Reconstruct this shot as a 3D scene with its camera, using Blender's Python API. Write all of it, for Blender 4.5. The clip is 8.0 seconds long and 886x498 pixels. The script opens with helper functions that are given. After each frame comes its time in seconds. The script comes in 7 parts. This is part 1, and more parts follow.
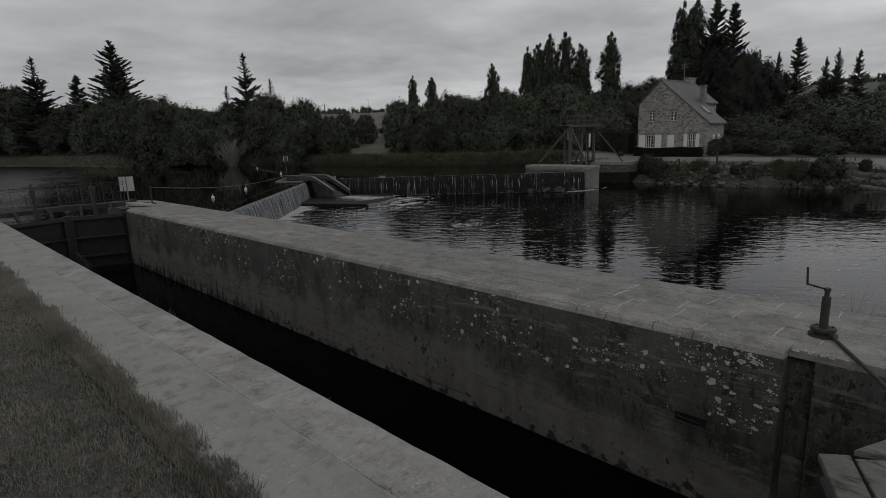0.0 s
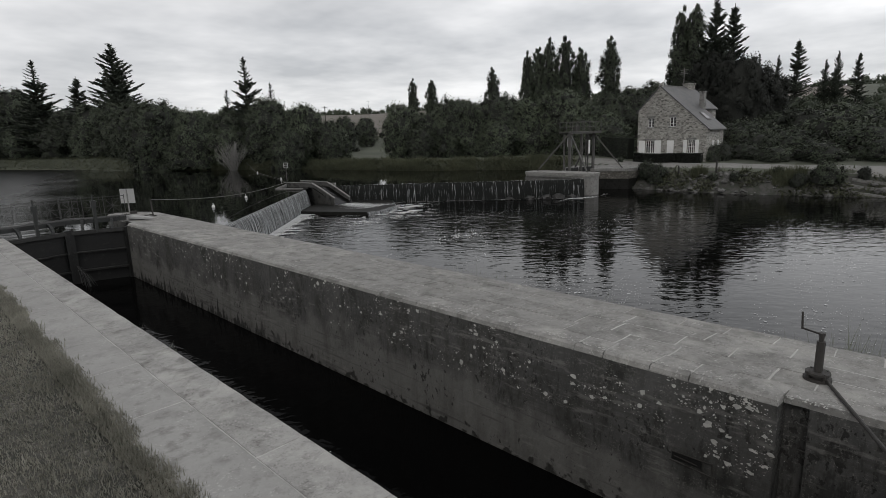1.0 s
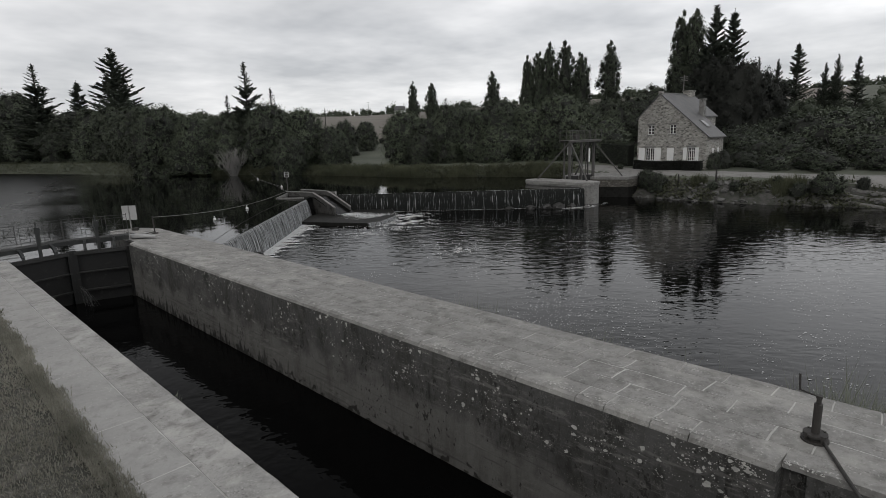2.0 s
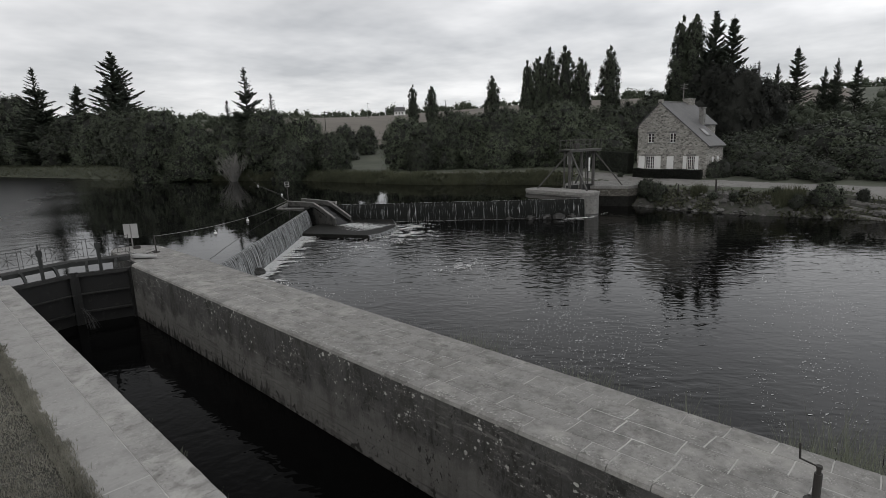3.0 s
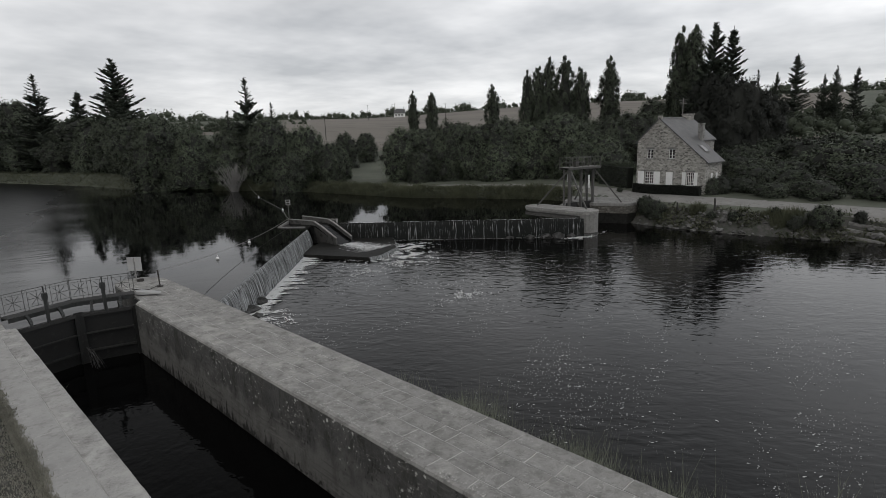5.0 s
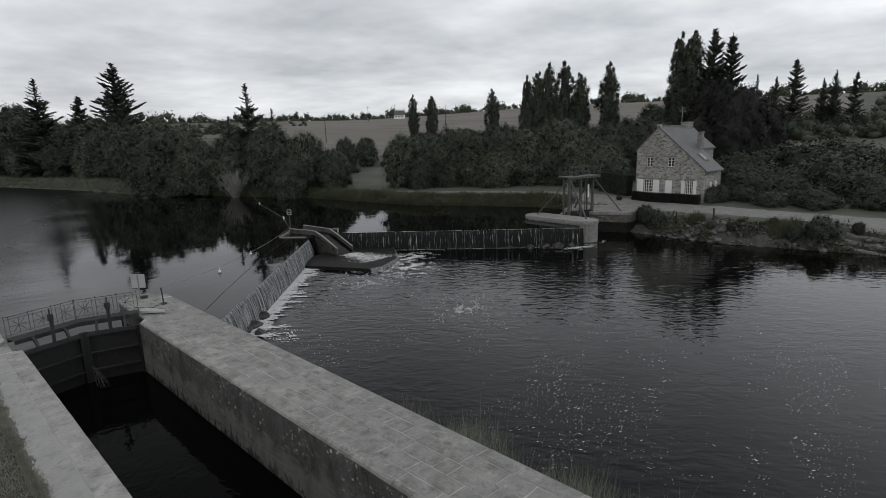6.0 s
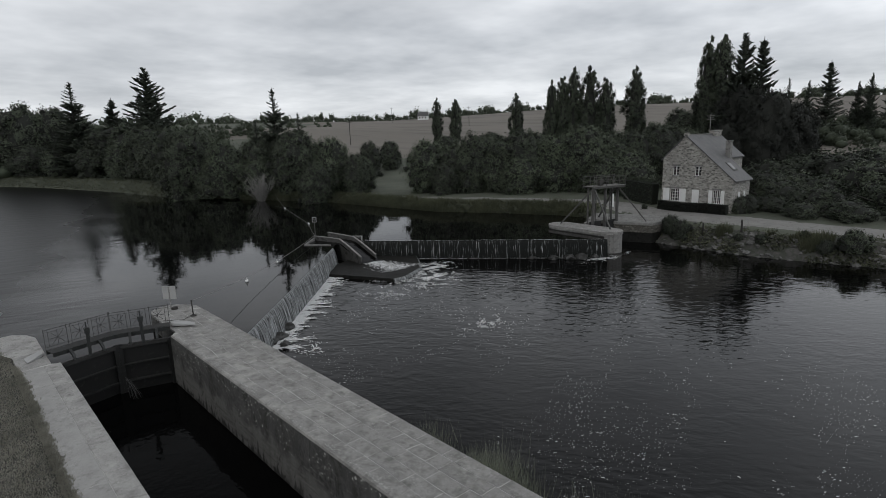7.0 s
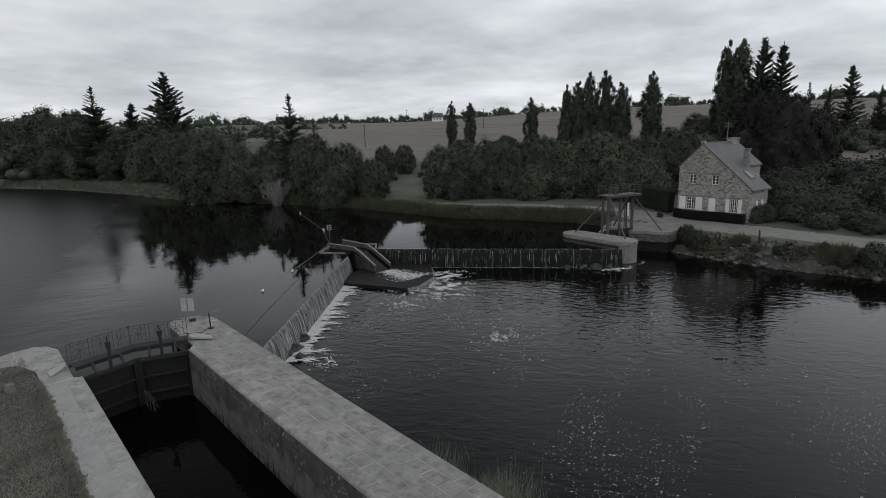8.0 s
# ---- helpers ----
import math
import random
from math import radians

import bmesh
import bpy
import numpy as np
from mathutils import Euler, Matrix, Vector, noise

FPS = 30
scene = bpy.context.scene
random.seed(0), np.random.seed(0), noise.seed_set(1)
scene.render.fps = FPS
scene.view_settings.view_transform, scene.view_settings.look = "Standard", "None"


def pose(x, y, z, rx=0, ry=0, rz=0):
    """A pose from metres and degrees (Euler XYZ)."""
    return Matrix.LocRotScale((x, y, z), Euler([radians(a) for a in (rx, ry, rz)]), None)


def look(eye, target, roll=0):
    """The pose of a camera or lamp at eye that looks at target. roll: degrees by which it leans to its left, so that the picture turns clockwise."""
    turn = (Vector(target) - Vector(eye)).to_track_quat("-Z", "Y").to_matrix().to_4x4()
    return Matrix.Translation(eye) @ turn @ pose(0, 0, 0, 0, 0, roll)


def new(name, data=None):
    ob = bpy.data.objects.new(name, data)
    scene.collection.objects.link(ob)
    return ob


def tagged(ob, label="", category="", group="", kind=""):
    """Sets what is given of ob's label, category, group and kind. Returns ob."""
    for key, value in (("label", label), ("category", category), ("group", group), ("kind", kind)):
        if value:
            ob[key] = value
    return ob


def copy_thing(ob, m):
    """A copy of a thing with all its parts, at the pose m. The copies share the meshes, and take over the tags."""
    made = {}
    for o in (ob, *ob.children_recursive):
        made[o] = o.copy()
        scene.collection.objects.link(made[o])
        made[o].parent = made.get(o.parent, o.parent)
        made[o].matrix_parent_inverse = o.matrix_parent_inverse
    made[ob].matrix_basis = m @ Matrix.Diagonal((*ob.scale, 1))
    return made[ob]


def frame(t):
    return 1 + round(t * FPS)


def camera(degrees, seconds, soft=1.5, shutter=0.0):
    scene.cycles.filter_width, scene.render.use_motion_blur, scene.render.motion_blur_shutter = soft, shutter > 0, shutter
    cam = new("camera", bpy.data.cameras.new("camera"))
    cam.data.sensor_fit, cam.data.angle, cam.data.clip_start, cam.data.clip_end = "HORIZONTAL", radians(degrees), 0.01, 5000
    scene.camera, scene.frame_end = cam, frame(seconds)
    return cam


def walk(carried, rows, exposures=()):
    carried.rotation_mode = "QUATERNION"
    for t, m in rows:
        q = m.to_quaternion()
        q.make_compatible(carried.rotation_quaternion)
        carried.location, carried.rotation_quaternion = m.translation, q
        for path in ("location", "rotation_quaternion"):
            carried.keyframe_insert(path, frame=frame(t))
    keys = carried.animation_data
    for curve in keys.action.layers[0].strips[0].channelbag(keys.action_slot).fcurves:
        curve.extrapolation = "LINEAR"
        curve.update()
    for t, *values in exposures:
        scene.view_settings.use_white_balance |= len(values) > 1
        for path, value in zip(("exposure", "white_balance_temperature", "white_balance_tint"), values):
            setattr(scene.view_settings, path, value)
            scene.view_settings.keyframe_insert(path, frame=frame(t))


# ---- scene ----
cam = camera(78.7, 8.0, soft=0.8)
PATH = [
    (0, (0.644, -0.329, 2.732), (2.04, 1.045, 2.327), -1.9),
    (0.5, (0.672, -0.33, 2.989), (2.068, 1.044, 2.585), -1.9),
    (1, (0.692, -0.326, 3.338), (2.088, 1.048, 2.935), -1.9),
    (1.5, (0.714, -0.309, 3.747), (2.11, 1.066, 3.344), -1.95),
    (3, (0.802, -0.164, 5.2), (2.199, 1.209, 4.796), -1.9),
    (3.5, (0.853, -0.115, 5.661), (2.25, 1.258, 5.255), -1.9),
    (4, (0.878, -0.088, 6.121), (2.276, 1.284, 5.715), -1.85),
    (4.5, (0.878, -0.076, 6.577), (2.276, 1.296, 6.171), -1.8),
    (6, (0.785, -0.144, 8.011), (2.183, 1.227, 7.606), -1.8),
    (6.5, (0.752, -0.125, 8.472), (2.123, 1.274, 8.067), -1.7),
    (7, (0.732, -0.103, 8.923), (2.073, 1.325, 8.52), -1.6),
    (7.5, (0.732, -0.056, 9.365), (2.045, 1.398, 8.962), -1.5),
    (8, (0.752, -0.082, 9.741), (2.056, 1.38, 9.341), -1.5),
]
EXPOSURES = [(0.0, -0.69, 6530, 10), (0.4, 0.12, 6530, 10), (1.0, 0.12, 6530, 10), (4.5, 0.10, 6530, 10), (6.0, 0.04, 6370, 9), (8.0, -0.05, 6280, 9)]
walk(cam, [(t, look(eye, target, roll)) for t, eye, target, roll in PATH], EXPOSURES)

# ---- sky and sun: a closed grey cloud cover ----
SUN_EL, SUN_AZ = radians(42), radians(250)
world = bpy.data.worlds.new("overcast_sky")
scene.world = world
world.use_nodes = True
wn, wl = world.node_tree.nodes, world.node_tree.links
wn.clear()
w_out, w_bg = wn.new("ShaderNodeOutputWorld"), wn.new("ShaderNodeBackground")
w_sky = wn.new("ShaderNodeTexSky")
w_sky.sky_type, w_sky.sun_disc, w_sky.sun_elevation, w_sky.sun_rotation = "NISHITA", False, SUN_EL, SUN_AZ
w_tc, w_sep = wn.new("ShaderNodeTexCoord"), wn.new("ShaderNodeSeparateXYZ")
wl.new(w_tc.outputs["Generated"], w_sep.inputs[0])


def wmath(op, a, b=None):
    n = wn.new("ShaderNodeMath")
    n.operation = op
    for i, v in enumerate((a, b)):
        if v is None:
            continue
        if isinstance(v, (int, float)):
            n.inputs[i].default_value = v
        else:
            wl.new(v, n.inputs[i])
    return n.outputs[0]


w_den = wmath("ADD", wmath("MAXIMUM", w_sep.outputs[2], 0.0), 0.12)
w_comb = wn.new("ShaderNodeCombineXYZ")
wl.new(wmath("DIVIDE", w_sep.outputs[0], w_den), w_comb.inputs[0])
wl.new(wmath("DIVIDE", w_sep.outputs[1], w_den), w_comb.inputs[1])
w_n1, w_n2 = wn.new("ShaderNodeTexNoise"), wn.new("ShaderNodeTexNoise")
for n, sc, det in ((w_n1, 0.5, 5.0), (w_n2, 1.5, 4.0)):
    wl.new(w_comb.outputs[0], n.inputs["Vector"])
    n.inputs["Scale"].default_value, n.inputs["Detail"].default_value, n.inputs["Roughness"].default_value = sc, det, 0.55
w_cl = wmath("ADD", wmath("MULTIPLY", w_n1.outputs["Fac"], 0.7), wmath("MULTIPLY", w_n2.outputs["Fac"], 0.3))
w_ramp = wn.new("ShaderNodeValToRGB")
wl.new(w_cl, w_ramp.inputs[0])
w_ramp.color_ramp.elements[0].position, w_ramp.color_ramp.elements[0].color = 0.38, (0.62, 0.635, 0.66, 1)
w_ramp.color_ramp.elements[1].position, w_ramp.color_ramp.elements[1].color = 0.62, (1.13, 1.13, 1.14, 1)
w_scale, w_add = wn.new("ShaderNodeMix"), wn.new("ShaderNodeMix")
for n in (w_scale, w_add):
    n.data_type = "RGBA"
w_scale.blend_type, w_scale.inputs[0].default_value = "MULTIPLY", 1.0
wl.new(w_sky.outputs[0], w_scale.inputs[6])
w_scale.inputs[7].default_value = (0.08, 0.08, 0.08, 1)
w_add.inputs[0].default_value = 0.92
wl.new(w_scale.outputs[2], w_add.inputs[6])
wl.new(w_ramp.outputs[0], w_add.inputs[7])
w_fall = wn.new("ShaderNodeMapRange")
wl.new(w_sep.outputs[2], w_fall.inputs[0])
for i, k in enumerate((0.18, 0.75, 1.0, 0.55)):
    w_fall.inputs[i + 1].default_value = k
w_high = wn.new("ShaderNodeMapRange")
wl.new(w_sep.outputs[2], w_high.inputs[0])
for i, k in enumerate((0.2, 0.55, 0.03, 0.75)):
    w_high.inputs[i + 1].default_value = k
w_dir = wmath("ADD", wmath("MULTIPLY", w_sep.outputs[0], 0.9), wmath("MULTIPLY", w_sep.outputs[1], -0.8))
# the cloud is thinner and brighter over the river's right bank
w_thin = wn.new("ShaderNodeMapRange")
wl.new(w_sep.outputs[2], w_thin.inputs[0])
for i, k in enumerate((0.13, 0.32, 0.0, 0.5)):
    w_thin.inputs[i + 1].default_value = k
w_side = wmath("ADD", wmath("ADD", wmath("MULTIPLY", w_dir, w_high.outputs[0]), wmath("MULTIPLY", wmath("MAXIMUM", w_dir, 0.0), w_thin.outputs[0])), 1.03)
wl.new(w_add.outputs[2], w_bg.inputs[0])
wl.new(wmath("MULTIPLY", wmath("MULTIPLY", w_fall.outputs[0], w_side), 0.8), w_bg.inputs[1])
wl.new(w_bg.outputs[0], w_out.inputs[0])

sun = new("sun", bpy.data.lights.new("sun", "SUN"))
sun.data.energy, sun.data.angle, sun.data.color = 0.6, radians(25), (1.0, 0.97, 0.93)
sun.matrix_world = look((math.sin(SUN_AZ) * math.cos(SUN_EL) * 50, math.cos(SUN_AZ) * math.cos(SUN_EL) * 50, math.sin(SUN_EL) * 50), (0, 0, 0))


# ---- materials ----
def muted(c, keep=0.5):
    """The film shows all colours faded."""
    g = 0.3 * c[0] + 0.59 * c[1] + 0.11 * c[2]
    return tuple(g + (v - g) * keep for v in c)


def surf(name, c1, c2, scale=1.0, rough=0.85, bump=0.3, metal=0.0, fine=12.0, c3=None, cover=0.5, stretch=(1, 1, 1), depth=0.02, island=0.0, objvar=0.0, soft=0.12, keep=0.5):
    """A surface with a broad and a fine variation, stains of a third colour and fine relief."""
    c1, c2, c3 = muted(c1, keep), muted(c2, keep), c3 and muted(c3, keep)
    m = bpy.data.materials.new(name)
    m.use_nodes = True
    n, l = m.node_tree.nodes, m.node_tree.links
    b = n["Principled BSDF"]
    b.inputs["Roughness"].default_value, b.inputs["Metallic"].default_value = rough, metal
    geo, mp = n.new("ShaderNodeNewGeometry"), n.new("ShaderNodeMapping")
    l.new(geo.outputs["Position"], mp.inputs[0])
    mp.inputs["Scale"].default_value = stretch
    n1, n2, n3 = (n.new("ShaderNodeTexNoise") for _ in range(3))
    for k, sc, det in ((n1, scale, 5), (n2, scale * fine, 4), (n3, scale * 2.7, 8)):
        l.new(mp.outputs[0], k.inputs["Vector"])
        k.inputs["Scale"].default_value, k.inputs["Detail"].default_value, k.inputs["Roughness"].default_value = sc, det, 0.6
    mixf = n.new("ShaderNodeMath")
    mixf.operation = "MULTIPLY_ADD"
    l.new(n2.outputs["Fac"], mixf.inputs[0])
    mixf.inputs[1].default_value = 0.55
    half = n.new("ShaderNodeMath")
    half.operation = "MULTIPLY_ADD"
    l.new(n1.outputs["Fac"], half.inputs[0])
    half.inputs[1].default_value, half.inputs[2].default_value = 1.5, -0.52
    l.new(half.outputs[0], mixf.inputs[2])
    fac = mixf.outputs[0]
    if island or objvar:
        src = geo.outputs["Random Per Island"]
        if objvar:
            src = n.new("ShaderNodeObjectInfo").outputs["Random"]
        am = n.new("ShaderNodeMath")
        am.operation = "MULTIPLY_ADD"
        l.new(src, am.inputs[0])
        am.inputs[1].default_value = island or objvar
        l.new(fac, am.inputs[2])
        sb = n.new("ShaderNodeMath")
        sb.operation = "SUBTRACT"
        l.new(am.outputs[0], sb.inputs[0])
        sb.inputs[1].default_value = (island or objvar) / 2
        fac = sb.outputs[0]
    mix = n.new("ShaderNodeMix")
    mix.data_type = "RGBA"
    l.new(fac, mix.inputs[0])
    mix.inputs[6].default_value, mix.inputs[7].default_value = (*c1, 1), (*c2, 1)
    out = mix.outputs[2]
    if c3:
        ramp = n.new("ShaderNodeMapRange")
        l.new(n3.outputs["Fac"], ramp.inputs[0])
        ramp.inputs[1].default_value, ramp.inputs[2].default_value = cover, cover + soft
        mx = n.new("ShaderNodeMix")
        mx.data_type = "RGBA"
        l.new(ramp.outputs[0], mx.inputs[0])
        l.new(out, mx.inputs[6])
        mx.inputs[7].default_value = (*c3, 1)
        out = mx.outputs[2]
    l.new(out, b.inputs["Base Color"])
    if bump:
        bp = n.new("ShaderNodeBump")
        bp.inputs["Strength"].default_value, bp.inputs["Distance"].default_value = bump, depth
        l.new(mixf.outputs[0], bp.inputs["Height"])
        l.new(bp.outputs[0], b.inputs["Normal"])
    return m


def stone_wall(name, c1, c2, joint, size, flat=0.5, bump=0.8):
    """Rubble masonry: irregular courses of stones with pale joints."""
    m = bpy.data.materials.new(name)
    m.use_nodes = True
    n, l = m.node_tree.nodes, m.node_tree.links
    b = n["Principled BSDF"]
    b.inputs["Roughness"].default_value = 0.9
    geo, mp = n.new("ShaderNodeNewGeometry"), n.new("ShaderNodeMapping")
    l.new(geo.outputs["Position"], mp.inputs[0])
    mp.inputs["Scale"].default_value = (1 / size, 1 / size, 1 / (size * flat))
    v, e, nz = n.new("ShaderNodeTexVoronoi"), n.new("ShaderNodeTexVoronoi"), n.new("ShaderNodeTexNoise")
    e.feature = "DISTANCE_TO_EDGE"
    v.inputs["Scale"].default_value = e.inputs["Scale"].default_value = 1.0
    l.new(mp.outputs[0], v.inputs["Vector"])
    l.new(mp.outputs[0], e.inputs["Vector"])
    l.new(geo.outputs["Position"], nz.inputs["Vector"])
    nz.inputs["Scale"].default_value, nz.inputs["Detail"].default_value = 6, 6
    bw = n.new("ShaderNodeSeparateColor")
    l.new(v.outputs["Color"], bw.inputs[0])
    am = n.new("ShaderNodeMath")
    am.operation = "MULTIPLY_ADD"
    l.new(nz.outputs["Fac"], am.inputs[0])
    am.inputs[1].default_value = 0.8
    l.new(bw.outputs[0], am.inputs[2])
    hf = n.new("ShaderNodeMath")
    hf.operation = "MULTIPLY_ADD"
    l.new(am.outputs[0], hf.inputs[0])
    hf.inputs[1].default_value, hf.inputs[2].default_value = 0.8, -0.2
    mix = n.new("ShaderNodeMix")
    mix.data_type = "RGBA"
    l.new(hf.outputs[0], mix.inputs[0])
    mix.inputs[6].default_value, mix.inputs[7].default_value = (*c1, 1), (*c2, 1)
    rg = n.new("ShaderNodeMapRange")
    l.new(e.outputs["Distance"], rg.inputs[0])
    rg.inputs[1].default_value, rg.inputs[2].default_value = 0.03, 0.12
    mx = n.new("ShaderNodeMix")
    mx.data_type = "RGBA"
    l.new(rg.outputs[0], mx.inputs[0])
    mx.inputs[6].default_value = (*joint, 1)
    l.new(mix.outputs[2], mx.inputs[7])
    l.new(mx.outputs[2], b.inputs["Base Color"])
    bp = n.new("ShaderNodeBump")
    bp.inputs["Strength"].default_value, bp.inputs["Distance"].default_value = bump, 0.05
    l.new(rg.outputs[0], bp.inputs["Height"])
    l.new(bp.outputs[0], b.inputs["Normal"])
    return m


def water(name, scale, strength, tint=(0.006, 0.007, 0.007), rough=0.03, calm=0.45, stretch=(1, 1, 1), turn=0.0, gloss=0.5, wind=0.0, churn=0.0, lull=0.3, fine=0.35):
    """Dark river water with small waves; broad patches lie smoother."""
    m = bpy.data.materials.new(name)
    m.use_nodes = True
    n, l = m.node_tree.nodes, m.node_tree.links
    b = n["Principled BSDF"]
    b.inputs["Base Color"].default_value = (*tint, 1)
    b.inputs["Roughness"].default_value, b.inputs["IOR"].default_value, b.inputs["Specular IOR Level"].default_value = rough, 1.333, gloss
    geo, mp = n.new("ShaderNodeNewGeometry"), n.new("ShaderNodeMapping")
    l.new(geo.outputs["Position"], mp.inputs[0])
    mp.vector_type = "TEXTURE"
    mp.inputs["Scale"].default_value, mp.inputs["Rotation"].default_value = tuple(1 / k for k in stretch), (0, 0, turn)
    n1, n2, n3 = (n.new("ShaderNodeTexNoise") for _ in range(3))
    for k, sc, det in ((n1, scale, 1.5), (n2, scale * 3.3, 1), (n3, 0.09, 3)):
        l.new(mp.outputs[0], k.inputs["Vector"])
        k.inputs["Scale"].default_value, k.inputs["Detail"].default_value = sc, det
    n1.inputs["Distortion"].default_value = 0.6
    am = n.new("ShaderNodeMath")
    am.operation = "MULTIPLY_ADD"
    l.new(n2.outputs["Fac"], am.inputs[0])
    am.inputs[1].default_value = fine
    l.new(n1.outputs["Fac"], am.inputs[2])
    rg = n.new("ShaderNodeMapRange")
    l.new(n3.outputs["Fac"], rg.inputs[0])
    rg.inputs[1].default_value, rg.inputs[2].default_value, rg.inputs[3].default_value, rg.inputs[4].default_value = calm - 0.08, calm + 0.12, strength * lull, strength
    bp = n.new("ShaderNodeBump")
    bp.inputs["Distance"].default_value = 0.1
    out = rg.outputs[0]
    if wind:
        # the open reach lies ruffled by the wind, the water near the trees smooth
        sp, lean, wr, ad = n.new("ShaderNodeSeparateXYZ"), n.new("ShaderNodeMath"), n.new("ShaderNodeMapRange"), n.new("ShaderNodeMath")
        l.new(geo.outputs["Position"], sp.inputs[0])
        lean.operation = "MULTIPLY_ADD"
        l.new(sp.outputs[1], lean.inputs[0])
        lean.inputs[1].default_value = 0.28
        neg = n.new("ShaderNodeMath")
        neg.operation = "MULTIPLY_ADD"
        l.new(sp.outputs[0], neg.inputs[0])
        neg.inputs[1].default_value = -1.0
        warp = n.new("ShaderNodeMath")
        warp.operation = "MULTIPLY"
        l.new(n3.outputs["Fac"], warp.inputs[0])
        warp.inputs[1].default_value = 10.0
        l.new(warp.outputs[0], neg.inputs[2])
        l.new(neg.outputs[0], lean.inputs[2])
        l.new(lean.outputs[0], wr.inputs[0])
        for i, k in enumerate((7, 16, rough, wind)):
            wr.inputs[i + 1].default_value = k
        l.new(wr.outputs[0], b.inputs["Roughness"])
        gust = n.new("ShaderNodeMath")
        gust.operation = "MULTIPLY_ADD"
        l.new(wr.outputs[0], gust.inputs[0])
        gust.inputs[1].default_value = 1.5
        l.new(out, gust.inputs[2])
        out = gust.outputs[0]
    if churn:
        # rougher towards the foot of the weirs
        sp, wr, mu = n.new("ShaderNodeSeparateXYZ"), n.new("ShaderNodeMapRange"), n.new("ShaderNodeMath")
        l.new(geo.outputs["Position"], sp.inputs[0])
        off = n.new("ShaderNodeMath")
        off.operation = "MULTIPLY_ADD"
        l.new(sp.outputs[0], off.inputs[0])
        off.inputs[1].default_value = -0.35
        l.new(sp.outputs[1], off.inputs[2])
        l.new(off.outputs[0], wr.inputs[0])
        for i, k in enumerate((-4, 17, 0.9, churn)):
            wr.inputs[i + 1].default_value = k
        mu.operation = "MULTIPLY"
        l.new(out, mu.inputs[0])
        l.new(wr.outputs[0], mu.inputs[1])
        out = mu.outputs[0]
    l.new(out, bp.inputs["Strength"])
    l.new(am.outputs[0], bp.inputs["Height"])
    l.new(bp.outputs[0], b.inputs["Normal"])
    return m


def leafy(name, c1, c2, rough=0.7, thin=0.12, vary=0.0, keep=0.85):
    m = surf(name, c1, c2, scale=0.42, rough=rough, bump=0.0, fine=5.0, island=0.28, keep=keep)
    n, l = m.node_tree.nodes, m.node_tree.links
    b = n["Principled BSDF"]
    if vary:
        old = b.inputs["Base Color"].links[0].from_socket
        oi, rg, mu = n.new("ShaderNodeObjectInfo"), n.new("ShaderNodeMapRange"), n.new("ShaderNodeVectorMath")
        l.new(oi.outputs["Random"], rg.inputs[0])
        rg.inputs[3].default_value, rg.inputs[4].default_value = 1 - vary, 1 + vary
        mu.operation = "SCALE"
        l.new(old, mu.inputs[0])
        l.new(rg.outputs[0], mu.inputs["Scale"])
        l.new(mu.outputs[0], b.inputs["Base Color"])
    tr, mx = n.new("ShaderNodeBsdfTranslucent"), n.new("ShaderNodeMixShader")
    l.new(b.inputs["Base Color"].links[0].from_socket, tr.inputs[0])
    mx.inputs[0].default_value = thin
    l.new(b.outputs[0], mx.inputs[1])
    l.new(tr.outputs[0], mx.inputs[2])
    l.new(mx.outputs[0], n["Material Output"].inputs[0])
    return m


def falling(name, low, high, gloss=0.3):
    """A thin fall of water: dark where it clings, white in threads where it breaks."""
    m = bpy.data.materials.new(name)
    m.use_nodes = True
    n, l = m.node_tree.nodes, m.node_tree.links
    b = n["Principled BSDF"]
    uv, mp = n.new("ShaderNodeUVMap"), n.new("ShaderNodeMapping")
    l.new(uv.outputs[0], mp.inputs[0])
    mp.inputs["Scale"].default_value = (8.0, 0.35, 1)
    n1, n2 = n.new("ShaderNodeTexNoise"), n.new("ShaderNodeTexNoise")
    for k, sc in ((n1, 1.0), (n2, 4.0)):
        l.new(mp.outputs[0], k.inputs["Vector"])
        k.inputs["Scale"].default_value, k.inputs["Detail"].default_value = sc, 4
    am = n.new("ShaderNodeMath")
    am.operation = "MULTIPLY"
    l.new(n1.outputs["Fac"], am.inputs[0])
    l.new(n2.outputs["Fac"], am.inputs[1])
    rg = n.new("ShaderNodeMapRange")
    l.new(am.outputs[0], rg.inputs[0])
    rg.inputs[1].default_value, rg.inputs[2].default_value = low, high
    mx = n.new("ShaderNodeMix")
    mx.data_type = "RGBA"
    l.new(rg.outputs[0], mx.inputs[0])
    mx.inputs[6].default_value, mx.inputs[7].default_value = (0.014, 0.015, 0.014, 1), (0.66, 0.68, 0.69, 1)
    l.new(mx.outputs[2], b.inputs["Base Color"])
    b.inputs["Roughness"].default_value, b.inputs["Specular IOR Level"].default_value = 0.4, gloss
    bp = n.new("ShaderNodeBump")
    bp.inputs["Strength"].default_value, bp.inputs["Distance"].default_value = 0.7, 0.05
    l.new(am.outputs[0], bp.inputs["Height"])
    l.new(bp.outputs[0], b.inputs["Normal"])
    return m


